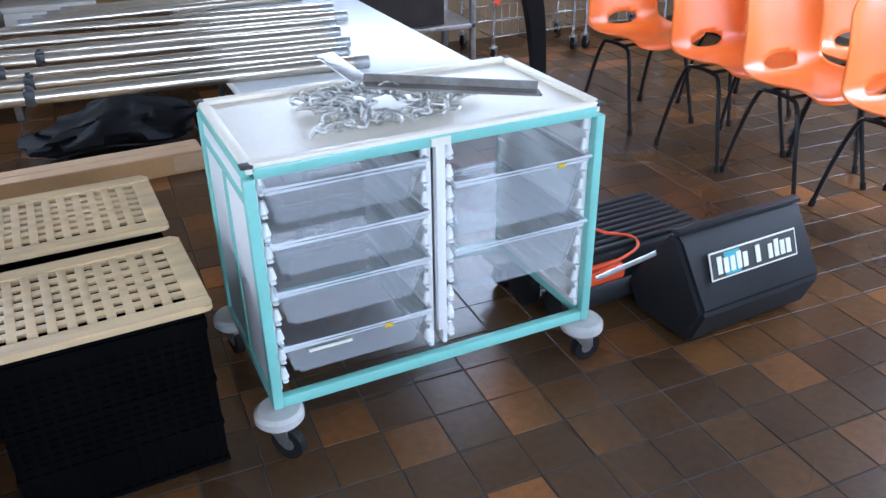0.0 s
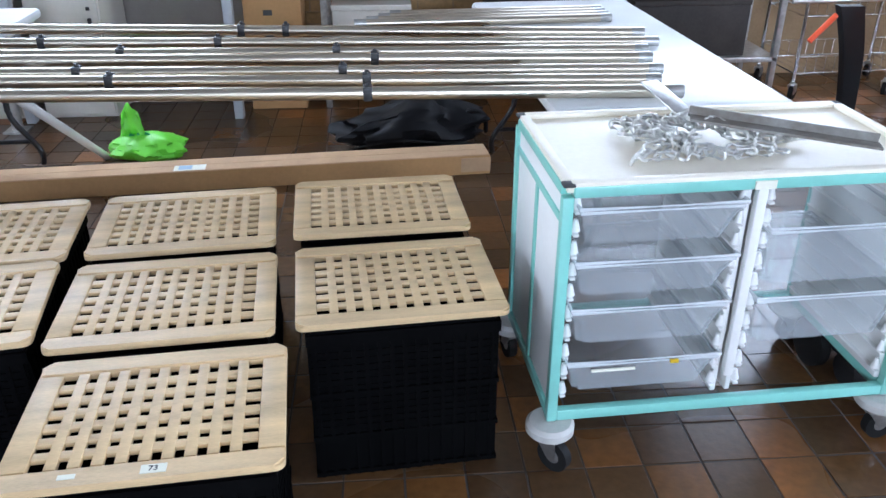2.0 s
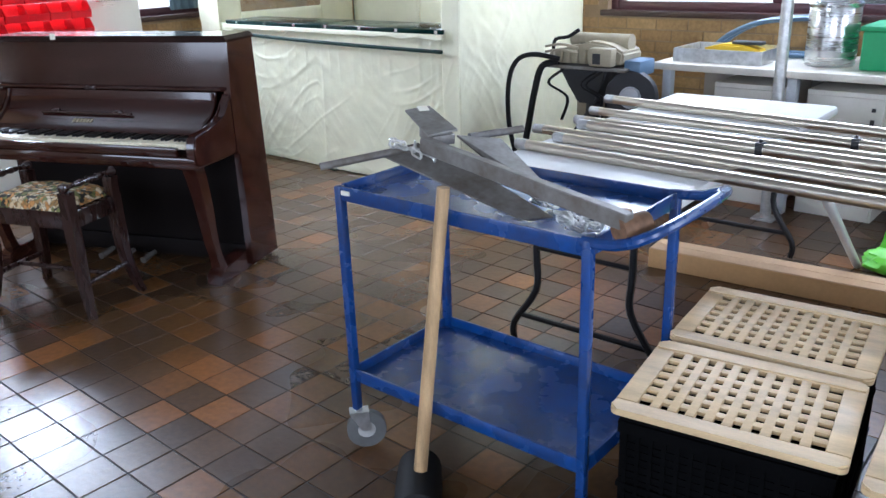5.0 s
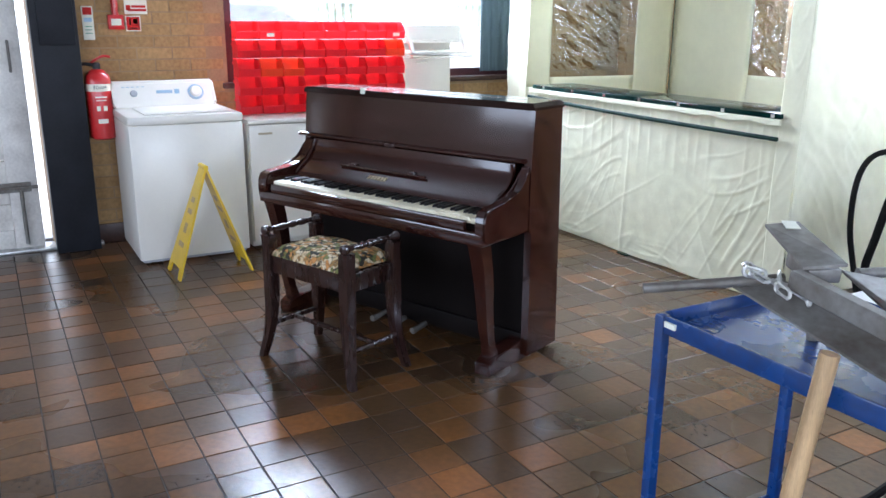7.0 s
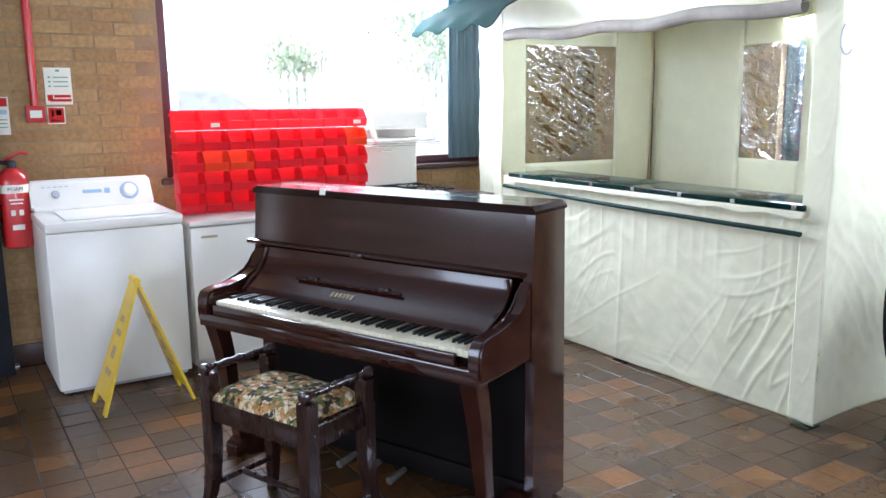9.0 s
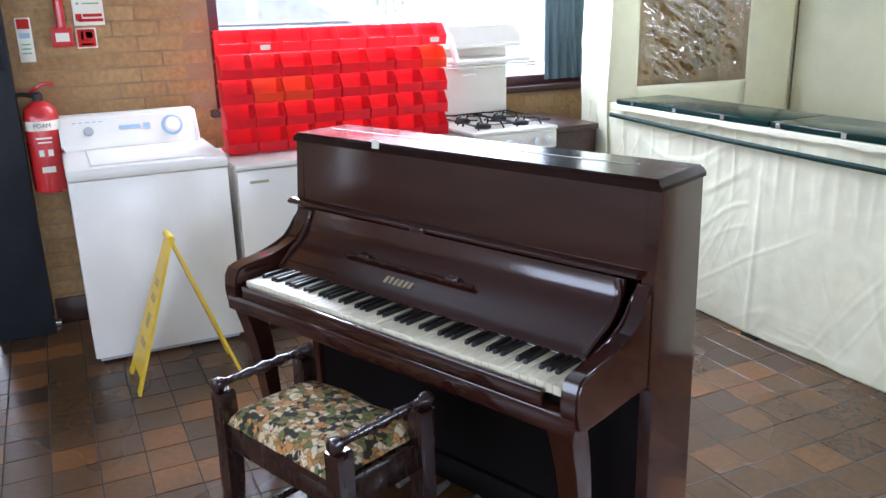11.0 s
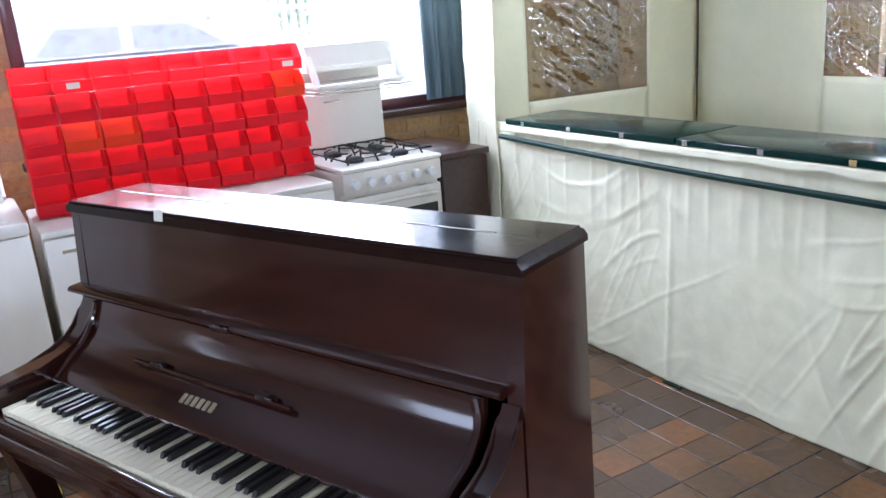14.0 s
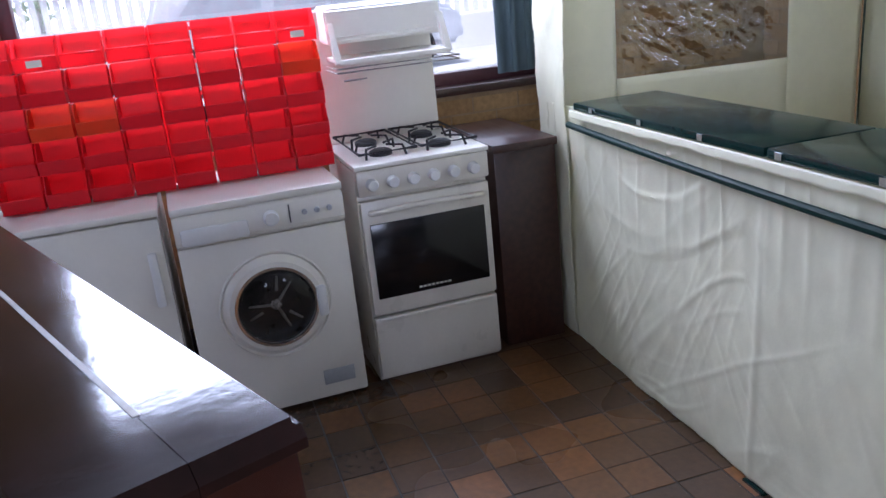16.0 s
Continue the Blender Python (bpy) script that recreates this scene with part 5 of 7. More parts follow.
# ---- tray trolley ----
def castor(t, x, y, r, h, bumper=0.0, wheel=M_GALV, turn=0.0, tyre=M_RUBBER):
    a = Matrix.Translation((x, y, 0)) @ pose(0, 0, 0, 0, 0, turn)
    bm = B()
    lathe(bm, [(r * 0.62, -0.011), (r, -0.012), (r, 0.012), (r * 0.62, 0.011)], a @ Matrix.Translation((0.02, 0, r)) @ pose(0, 0, 0, 90, 0, 0), 28)
    c = part("castor", bm, tyre, t)
    bm = B()
    lathe(bm, [(r * 0.2, -0.014), (r * 0.62, -0.009), (r * 0.62, 0.009), (r * 0.2, 0.014)], a @ Matrix.Translation((0.02, 0, r)) @ pose(0, 0, 0, 90, 0, 0), 24)
    part("wheel_disc", bm, wheel, c)
    bm = B()
    for s in (-1, 1):
        prism(bm, [(0.02 - 0.014, r), (0.02 + 0.014, r), (0.03, r * 2.05), (-0.03, r * 2.05)], "y", s * 0.018 - 0.002, s * 0.018 + 0.002)
    box(bm, 0, 0, r * 2.06, 0.06, 0.04, 0.005)
    rod(bm, (0, 0, r * 2.05), (0, 0, h), 0.013)
    bmesh.ops.transform(bm, matrix=a, verts=bm.verts)
    part("fork", bm, M_GALV, c)
    if bumper:
        bm = B()
        z = h - 0.02
        lathe(bm, [(0.02, z - 0.02), (bumper * 0.85, z - 0.022), (bumper, z - 0.012), (bumper, z + 0.006), (bumper * 0.85, z + 0.016), (0.02, z + 0.016)], Matrix.Translation((x, y, 0)), 28)
        part("bumper", bm, M_BUMPER, c, "grey round rubber bumper")


def tray(t, x0, x1, y0, y1, z, h):
    W, D = x1 - x0, y1 - y0
    bm = B()
    lo, hi, ft = 0.03, 0.0, 0.012
    ring = []
    for zz, ins in ((z - h, lo), (z - h * 0.5, lo * 0.55), (z - 0.012, lo * 0.25), (z, ft * 0.4)):
        ring.append([bm.verts.new(p) for p in ((x0 + ins, y0 + ins, zz), (x1 - ins, y0 + ins, zz), (x1 - ins, y1 - ins, zz), (x0 + ins, y1 - ins, zz))])
    for A, C in zip(ring, ring[1:]):
        for k in range(4):
            bm.faces.new((A[k], A[(k + 1) % 4], C[(k + 1) % 4], C[k]))
    bm.faces.new(ring[0])
    bmesh.ops.bevel(bm, geom=[e for e in bm.edges if abs(e.verts[0].co.z - e.verts[1].co.z) > 0.004], offset=0.012, segments=2, affect="EDGES")
    o = thicken(part("tray", bm, M_TRAY, t), 0.003)
    bm = B()
    for k in range(2):
        tube(bm, [(x0 + k * 0.006, y0 + k * 0.006, z - k * 0.012), (x1 - k * 0.006, y0 + k * 0.006, z - k * 0.012), (x1 - k * 0.006, y1, z - k * 0.012), (x0 + k * 0.006, y1, z - k * 0.012)], 0.005, 6, closed=True)
    part("rim", bm, M_TRAYRIM, o)
    return o


def tray_trolley():
    t = thing("tray_trolley", pose(1.383, 1.665, 0, 0, 0, 2.6), "mint green tray trolley on castors with clear plastic drawers", "trolley")
    W, D, H, Z0, q = 0.925, 0.51, 0.79, 0.15, 0.026
    for x in (0, W - q):
        for y in (0, D - q):
            quick("post", M_MINT, t, (x, x + q, y, y + q, Z0, H - 0.028), bev=0.003)
            quick("corner_cap", M_INK, t, (x - 0.001, x + q + 0.001, y - 0.001, y + q + 0.001, H - 0.004, H + 0.004), bev=0.003)
    for z0, z1 in ((Z0, Z0 + 0.03), (H - 0.03, H - 0.004)):
        for y in (0, D - q):
            quick("rail", M_MINT, t, (q, W - q, y + 0.001, y + q - 0.001, z0, z1), bev=0.003)
        for x in (0, W - q):
            quick("rail", M_MINT, t, (x + 0.001, x + q - 0.001, q, D - q, z0, z1), bev=0.003)
    for x in (0.003, W - q + 0.003):
        quick("rail", M_MINT, t, (x, x + 0.02, q, D - q, H - 0.1, H - 0.08), bev=0.003)
        quick("rail", M_MINT, t, (x, x + 0.02, D / 2 - 0.012, D / 2 + 0.012, Z0 + 0.03, H - 0.1), bev=0.003)
    mx = W / 2
    quick("mid_post", M_WHITEPL, t, (mx - 0.012, mx + 0.012, 0.002, 0.022, Z0 + 0.1, H - 0.03), bev=0.002)
    quick("badge", M_PAPER, t, (mx - 0.025, mx + 0.025, -0.003, 0.002, H - 0.028, H - 0.008))
    # runner panels, ribbed
    for x0, x1, face in ((q * 0.3, q + 0.008, 1), (mx - 0.026, mx - 0.013, -1), (mx + 0.013, mx + 0.026, 1), (W - q - 0.008, W - q * 0.3, -1)):
        p = quick("side_panel", M_WHITEPL, t, (x0, x1, 0.03, D - 0.03, Z0 + 0.035, H - 0.04), bev=0.002)
        bm = B()
        for k in range(10):
            z = Z0 + 0.06 + k * 0.056
            xx = x1 if face > 0 else x0 - 0.014
            span(bm, xx, xx + 0.014, 0.015, D - 0.04, z, z + 0.007, 0.002)
            rod(bm, (xx + 0.007, 0.028, z + 0.012), (xx + 0.007, 0.028, z + 0.04), 0.012, 0.005, 10)
        part("runner", bm, M_WHITEPL, p)
    # cream top tray
    bm = B()
    span(bm, 0.012, W - 0.012, 0.012, D - 0.012, H - 0.02, H - 0.008)
    part("top", bm, M_CREAMTOP, t)
    bm = B()
    e = 0.02
    for a in ((0.02, W - 0.02, 0.004, 0.03), (0.02, W - 0.02, D - 0.03, D - 0.004), (0.004, 0.03, 0.03, D - 0.03), (W - 0.03, W - 0.004, 0.03, D - 0.03)):
        span(bm, *a, H - 0.008, H + 0.006, 0.004)
    part("top_rim", bm, M_CREAMTOP, t)
    L0, L1, R0, R1 = 0.04, mx - 0.034, mx + 0.034, W - 0.04
    for z, h in ((0.735, 0.1), (0.6, 0.1), (0.475, 0.11), (0.325, 0.1)):
        o = tray(t, L0, L1, -0.005, D - 0.06, z, h)
    quick("tab", M_YELLOW, o, (L1 - 0.13, L1 - 0.11, -0.012, -0.006, 0.312, 0.32))
    quick("label_strip", M_PAPER, o, (L0 + 0.06, L0 + 0.17, -0.011, -0.006, 0.3, 0.306))
    for z, h in ((0.66, 0.16), (0.475, 0.14)):
        o = tray(t, R0, R1, -0.005, D - 0.06, z, h)
    quick("tab", M_YELLOW, o, (R1 - 0.1, R1 - 0.08, -0.012, -0.006, 0.648, 0.656))
    for x, y, a in ((0.013, 0.013, -50), (W - 0.013, 0.013, 5), (W - 0.013, D - 0.013, 10), (0.013, D - 0.013, 100)):
        castor(t, x, y, 0.045, Z0, 0.062, turn=a)
    return H


tray_trolley()


def chain():
    m = pose(1.42, 1.665, 0.785, 0, 0, 2.6)
    t = thing("chain", m, "heap of galvanised chain on the trolley top", "chain")
    bm = B()
    rnd = random.Random(4)
    p, a = Vector((0.2, 0.24, 0.014)), 0.3
    for k in range(120):
        a += rnd.uniform(-0.9, 0.9)
        step = Vector((math.cos(a), math.sin(a) * 0.8, 0)) * 0.036
        if not (0.16 < p.x + step.x < 0.62 and 0.13 < p.y + step.y < 0.36):
            a = math.atan2(0.26 - p.y, 0.36 - p.x) + rnd.uniform(-0.5, 0.5)
            step = Vector((math.cos(a), math.sin(a), 0)) * 0.036
        p = p + step
        heap = 0.055 * max(0, 1 - ((p.x - 0.36) / 0.22) ** 2) * max(0, 1 - ((p.y - 0.26) / 0.11) ** 2)
        p.z = 0.014 + heap * rnd.uniform(0.5, 1.0)
        roll = (k % 2) * 90 + rnd.uniform(-25, 25)
        mm = Matrix.Translation(p) @ pose(0, 0, 0, 0, rnd.uniform(-12, 12), math.degrees(a)) @ pose(0, 0, 0, roll, 0, 0)
        if k == 0:
            tube(bm, [Vector(((0.013 if math.cos(q) > 0 else -0.013) + 0.0125 * math.cos(q), 0.0125 * math.sin(q), 0)) for q in [2 * math.pi * i / 10 + 0.3 for i in range(10)]], 0.0042, 6, closed=True)
            link = part("link", bm, M_CHAIN, t)
            link.matrix_basis = mm
        else:
            share(link, mm, t)
    t = thing("steel_bracket", m, "grey steel post bracket lying across the chain", "bracket")
    bm = B()
    box(bm, 0.54, 0.165, 0.05, 0.44, 0.045, 0.006, rot=(0, 5, -20))
    box(bm, 0.545, 0.187, 0.06, 0.44, 0.006, 0.026, rot=(0, 5, -20))
    part("bar", bm, M_STEELDK, t)
    bm = B()
    box(bm, 0.33, 0.36, 0.075, 0.055, 0.2, 0.005, 0.001, rot=(14, 0, 17))
    part("plate", bm, M_GALV, t)


chain()


# ---- black crates with lattice lids ----
def crate(m, label, tag=False):
    t = thing("storage_crate", m, label, "crate", "crates with wooden lids")
    W, D, H, q = 0.45, 0.345, 0.45, 0.012
    bm = B()
    span(bm, -W / 2, W / 2, -D / 2, D / 2, 0.0, H)
    top = max(bm.faces, key=lambda fc: fc.calc_center_median().z)
    bmesh.ops.inset_region(bm, faces=[top], thickness=q)
    bmesh.ops.translate(bm, verts=top.verts, vec=(0, 0, -H + 0.01))
    body = part("body", bm, M_CRATE, t)
    bm = B()
    for z in (0.004, 0.12, 0.25, 0.4):
        h = 0.03 if z > 0.3 else 0.012
        span(bm, -W / 2 - 0.008, W / 2 + 0.008, -D / 2 - 0.008, -D / 2, z, z + h)
        span(bm, -W / 2 - 0.008, W / 2 + 0.008, D / 2, D / 2 + 0.008, z, z + h)
        span(bm, W / 2, W / 2 + 0.008, -D / 2, D / 2, z, z + h)
        span(bm, -W / 2 - 0.008, -W / 2, -D / 2, D / 2, z, z + h)
    for k in range(15):
        x = -W / 2 + 0.005 + k * (W - 0.02) / 14
        span(bm, x, x + 0.01, -D / 2 - 0.006, -D / 2, 0.0, 0.4)
    for k in range(11):
        y = -D / 2 + 0.005 + k * (D - 0.02) / 10
        span(bm, W / 2, W / 2 + 0.006, y, y + 0.01, 0.0, 0.4)
        span(bm, -W / 2 - 0.006, -W / 2, y, y + 0.01, 0.0, 0.4)
    for k in range(12):
        z = 0.15 + k * 0.02
        span(bm, -W / 2, W / 2, -D / 2 - 0.004, -D / 2, z, z + 0.007)
    part("ribs", bm, M_CRATE, body)
    LW, LD, b, z0, z1 = 0.504, 0.39, 0.05, H + 0.003, H + 0.02
    def end_board(sgn):
        rr = 0.02
        arc = [(LW / 2 - rr + rr * math.cos(q), LD / 2 - rr + rr * math.sin(q)) for q in [k * math.pi / 10 for k in range(6)]]
        pts = [(LW / 2, LD / 2 - b)] + arc + [(-x, y) for x, y in arc[::-1]] + [(-LW / 2, LD / 2 - b)]
        bm = B()
        prism(bm, [(x, sgn * y) for x, y in pts], "z", z0, z1)
        bmesh.ops.bevel(bm, geom=[e for e in bm.edges if all(v.co.z > z1 - 0.001 for v in e.verts)], offset=0.005, segments=2, affect="EDGES")
        return bm
    lid = part("lid", end_board(-1), M_WOODLID, t)
    part("board", end_board(1), M_WOODLID, lid)
    for x in (-LW / 2, LW / 2 - b):
        quick("board", M_WOODLID, lid, (x, x + b, -LD / 2 + b + 0.0005, LD / 2 - b - 0.0005, z0, z1 - 0.001), bev=0.004)
    iw, idp = LW - 2 * b, LD - 2 * b
    px, py = iw / 10, idp / 7
    bm = B()
    span(bm, -0.0105, 0.0105, -idp / 2 + 0.0005, idp / 2 - 0.0005, z0 + 0.002, z1 - 0.002, 0.0015)
    s0 = part("slat", bm, M_WOODLID, lid)
    s0.matrix_basis = pose(-iw / 2 + px, 0, 0)
    for k in range(2, 10):
        share(s0, pose(-iw / 2 + px * k, 0, 0.0008 * math.sin(k * 7)), lid)
    bm = B()
    span(bm, -iw / 2 + 0.0005, iw / 2 - 0.0005, -0.0105, 0.0105, z0 + 0.003, z1 - 0.004, 0.0015)
    s1 = part("slat", bm, M_WOODLID, lid)
    s1.matrix_basis = pose(0, -idp / 2 + py, 0)
    for k in range(2, 7):
        share(s1, pose(0, -idp / 2 + py * k, 0), lid)
    if tag:
        l = quick("label", M_PAPER, lid, (0.0, 0.045, -LD / 2 + 0.012, -LD / 2 + 0.034, z1, z1 + 0.0012))
        text_part("lettering", "73", 0.018, pose(0.022, -LD / 2 + 0.023, z1 + 0.0016), M_INK, l)
        quick("label", M_PAPER, lid, (-0.14, -0.11, -LD / 2 + 0.018, -LD / 2 + 0.03, z1, z1 + 0.0012))
    return t


c0 = crate(pose(0.535, 1.378, 0, 0, 0, 4.6), "black plastic crate with pale wooden lattice lid, small paper label", True)
c1 = crate(pose(-0.076, 1.799, 0, 0, 0, 8.8), "black plastic crate with pale wooden lattice lid")
for x, y, a in ((-0.126, 2.212, 6.3), (0.471, 1.817, 4.7), (0.426, 2.264, 5.4), (1.019, 1.868, 4.5), (0.979, 2.334, 3.5)):
    copy_thing(c1, pose(x, y, 0, 0, 0, a))


# ---- blue two-shelf trolley with clamp plates and the mallet beside it ----
def blue_trolley():
    t = thing("shelf_trolley", pose(-1.184, 1.562, 0, 0, 0, 1), "blue painted two-shelf steel trolley with worn trays", "trolley")
    W, D, H = 0.825, 0.475, 0.858
    q = 0.025
    for x in (0, W - q):
        for y in (0, D - q):
            bm = B()
            span(bm, x, x + q, y, y + q, 0.135, H - 0.001, 0.004)
            part("post", bm, M_BLUE, t)
    for z in (0.245, H - 0.035):
        bm = B()
        span(bm, q * 0.4, W - q * 0.4, q * 0.4, D - q * 0.4, z, z + 0.004)
        shelf = part("shelf", bm, M_BLUE, t)
        for a in ((q, W - q, 0.004, 0.012), (q, W - q, D - 0.012, D - 0.004), (0.004, 0.012, q, D - q), (W - 0.012, W - 0.004, q, D - q)):
            quick("lip", M_BLUE, shelf, (*a, z - 0.006, z + 0.035), bev=0.002)
    bm = B()
    ctrl = [(W - 0.03, 0.015, H - 0.01), (W + 0.06, 0.012, H + 0.0), (W + 0.13, 0.04, H + 0.03), (W + 0.15, D / 2, H + 0.04), (W + 0.13, D - 0.04, H + 0.03), (W + 0.06, D - 0.012, H + 0.0), (W - 0.03, D - 0.015, H - 0.01)]
    tube(bm, smooth_path(ctrl, 5), 0.0135, 10)
    part("handle", bm, M_BLUE, t)
    quick("label", M_PAPER, t, (0.03, 0.06, -0.0015, 0.004, H - 0.022, H - 0.01))
    for x, y, a in ((0.015, 0.015, 49), (W - 0.015, 0.015, 40), (W - 0.015, D - 0.015, 20), (0.015, D - 0.015, 60)):
        castor(t, x, y, 0.062, 0.14, turn=a, wheel=M_BUMPER, tyre=M_GREYTYRE)


def clamp_plates():
    m = pose(-1.205, 1.592, 0.828, 0, 0, 1)
    t = thing("wheel_clamp", m, "grey steel wheel clamp with plates and chain", "wheel clamp")
    def plate(pts, th, name="plate"):
        bm = B()
        A = [bm.verts.new(Vector(p)) for p in pts]
        Bv = [bm.verts.new(Vector(p) - Vector((0, 0, th))) for p in pts]
        n = len(A)
        bm.faces.new(A)
        bm.faces.new(Bv[::-1])
        for k in range(n):
            bm.faces.new((A[k], Bv[k], Bv[(k + 1) % n], A[(k + 1) % n]))
        return part(name, bm, M_STEELDK, t)
    plate([(0.1, 0.07, 0.115), (0.225, 0.19, 0.12), (0.655, 0.115, 0.014), (0.6, 0.06, 0.012)], 0.005)
    plate([(0.27, 0.22, 0.155), (0.35, 0.32, 0.135), (0.665, 0.145, 0.046), (0.6, 0.12, 0.05)], 0.005)
    plate([(0.07, 0.23, 0.205), (0.09, 0.316, 0.205), (0.31, 0.174, 0.185), (0.26, 0.11, 0.175)], 0.006)
    bm = B()
    e0, e1 = Vector((0.25, 0.1, 0.15)), Vector((0.92, 0.0, 0.08))
    d = e1 - e0
    mm = Matrix.Translation((e0 + e1) / 2) @ d.to_track_quat("X", "Z").to_matrix().to_4x4()
    vs = bmesh.ops.create_cube(bm, size=1, matrix=mm @ Matrix.Diagonal((d.length, 0.03, 0.04, 1)))["verts"]
    bmesh.ops.bevel(bm, geom=list(bm.edges), offset=0.003, segments=1, affect="EDGES")
    part("bar", bm, M_STEELDK, t)
    for p, q in (((0.2, 0.14, 0.13), (0.04, -0.09, 0.1)), ((0.26, 0.29, 0.135), (0.33, 0.457, 0.135))):
        bm = B()
        rod(bm, p, q, 0.011)
        part("rod", bm, M_STEELDK, t)
    bm = B()
    rod(bm, (0.9, -0.01, 0.06), (0.93, 0.06, 0.065), 0.028, seg=18)
    box(bm, 0.89, 0.03, 0.07, 0.03, 0.04, 0.05, 0.004, rot=(0, 0, 12))
    part("lock", bm, M_RUST, t, "rusty lock block")
    bm = B()
    box(bm, 0.105, 0.27, 0.206, 0.055, 0.03, 0.0015, rot=(0, 4, -40))
    part("label", bm, M_PAPER, t, "small white printed label")
    bm = B()
    rod(bm, (0.24, 0.2, 0.0), (0.22, 0.2, 0.185), 0.013)
    part("pivot", bm, M_STEELDK, t)
    bm = B()
    box(bm, 0.24, 0.17, 0.16, 0.09, 0.07, 0.03, 0.004, rot=(0, 8, -25))
    part("knuckle", bm, M_STEELDK, t)
    rnd = random.Random(9)
    link = None
    for k in range(26):
        p = Vector((0.16 + 0.018 * k if k < 8 else 0.56 + 0.009 * (k - 8) if k < 14 else 0.7 + 0.008 * (k - 14), (0.09 if k < 8 else 0.2) + rnd.uniform(-0.02, 0.02) - (0.1 if k > 13 else 0), (0.15 - 0.004 * k if k < 8 else 0.012 + rnd.uniform(0, 0.03))))
        mm = Matrix.Translation(p) @ pose(0, 0, 0, (k % 2) * 90, 10, rnd.uniform(-60, 60))
        if link:
            share(link, mm, t)
        else:
            bm = B()
            tube(bm, [Vector(((0.012 if math.cos(q) > 0 else -0.012) + 0.01 * math.cos(q), 0.01 * math.sin(q), 0)) for q in [2 * math.pi * i / 10 + 0.3 for i in range(10)]], 0.004, 5, closed=True)
            link = part("chain_link", bm, M_CHAIN, t)
            link.matrix_basis = mm


def mallet():
    t = thing("long_handled_mallet", Matrix(), "wooden-handled mallet leaning on the blue trolley", "mallet")
    bm = B()
    rod(bm, (-0.808, 1.465, 0.13), (-0.758, 1.546, 0.925), 0.019, 0.0165, 14)
    part("handle", bm, M_HANDLE, t)
    bm = B()
    lathe(bm, [(0.05, -0.11), (0.062, -0.105), (0.066, 0.0), (0.062, 0.105), (0.05, 0.11)], Matrix.Translation((-0.812, 1.458, 0.068)) @ pose(0, 0, 0, 90, 0, 40), 20)
    part("head", bm, M_RUBBER, t, "black rubber mallet head")


blue_trolley()
clamp_plates()
mallet()


# ---- orange stacking chairs ----
def chair(m):
    t = thing("stacking_chair", m, "orange moulded plastic chair on black tube legs", "chair", "orange chairs")
    # profile from the seat's front lip, back along the seat and up the backrest
    prof = smooth_path([(-0.21, 0.0, 0.41), (-0.2, 0.0, 0.435), (-0.14, 0.0, 0.445), (0.0, 0.0, 0.43), (0.12, 0.0, 0.435), (0.175, 0.0, 0.475), (0.2, 0.0, 0.56), (0.225, 0.0, 0.68), (0.25, 0.0, 0.8), (0.262, 0.0, 0.82)], 5)
    n = len(prof) - 1
    bm = B()
    NU = 26
    def f(u, v):
        i = v * n
        a = min(int(i), n - 1)
        p = prof[a].lerp(prof[a + 1], i - a)
        s = (u - 0.5) * 2
        w = 0.225 - 0.02 * max(0, v - 0.45) - 0.055 * max(0, v - 0.86) / 0.14 - 0.03 * max(0, 0.12 - v) / 0.12
        k = abs(s) ** 3
        return Vector((s * w, p.x - (0.045 * k if v > 0.5 else 0.0) * min(1, (v - 0.5) * 4), p.z + 0.035 * k * (1 if v < 0.5 else max(0, 1 - (v - 0.5) * 5))))
    g = sheet(bm, f, NU, n)
    cx, cv, rx, rv = 0.5, 0.57, 0.21, 0.047
    kill = []
    lookup = {}
    for i in range(NU + 1):
        for j in range(n + 1):
            lookup[g[i][j]] = (i / NU, j / n)
    for fc in list(bm.faces):
        us = sum(lookup[v][0] for v in fc.verts) / 4
        vs = sum(lookup[v][1] for v in fc.verts) / 4
        if ((us - cx) / rx) ** 2 + ((vs - cv) / rv) ** 2 < 1:
            kill.append(fc)
    edge_v = {v for fc in kill for v in fc.verts}
    bmesh.ops.delete(bm, geom=kill, context="FACES")
    for v in edge_v:
        if v.is_valid and v.link_faces:
            u0, v0 = lookup[v]
            a = math.atan2((v0 - cv) / rv, (u0 - cx) / rx)
            v.co = f(cx + rx * math.cos(a), cv + rv * math.sin(a))
    bmesh.ops.delete(bm, geom=[v for v in bm.verts if not v.link_faces], context="VERTS")
    sh = thicken(part("shell", bm, M_ORANGE, t), 0.006)
    bm = B()
    for s in (-1, 1):
        tube(bm, smooth_path([(s * 0.2, -0.21, 0.0), (s * 0.187, -0.16, 0.2), (s * 0.175, -0.115, 0.38), (s * 0.17, -0.06, 0.412), (s * 0.17, 0.05, 0.412), (s * 0.175, 0.1, 0.385), (s * 0.187, 0.165, 0.2), (s * 0.2, 0.21, 0.0)], 4), 0.0092)
        part("leg_frame", bm, M_BLACKTUBE, t)
        bm = B()
        bm.free()
        for y in (-0.21, 0.21):
            bm = B()
            rod(bm, (s * 0.2, y, 0.0), (s * 0.198, y * 0.97, 0.03), 0.0125)
            part("foot", bm, M_RUBBER, t)
        bm = B()
    for y in (-0.06, 0.05):
        tube(bm, [(-0.17, y, 0.412), (0.17, y, 0.412)], 0.008)
    part("crossbar", bm, M_BLACKTUBE, t)
    return t


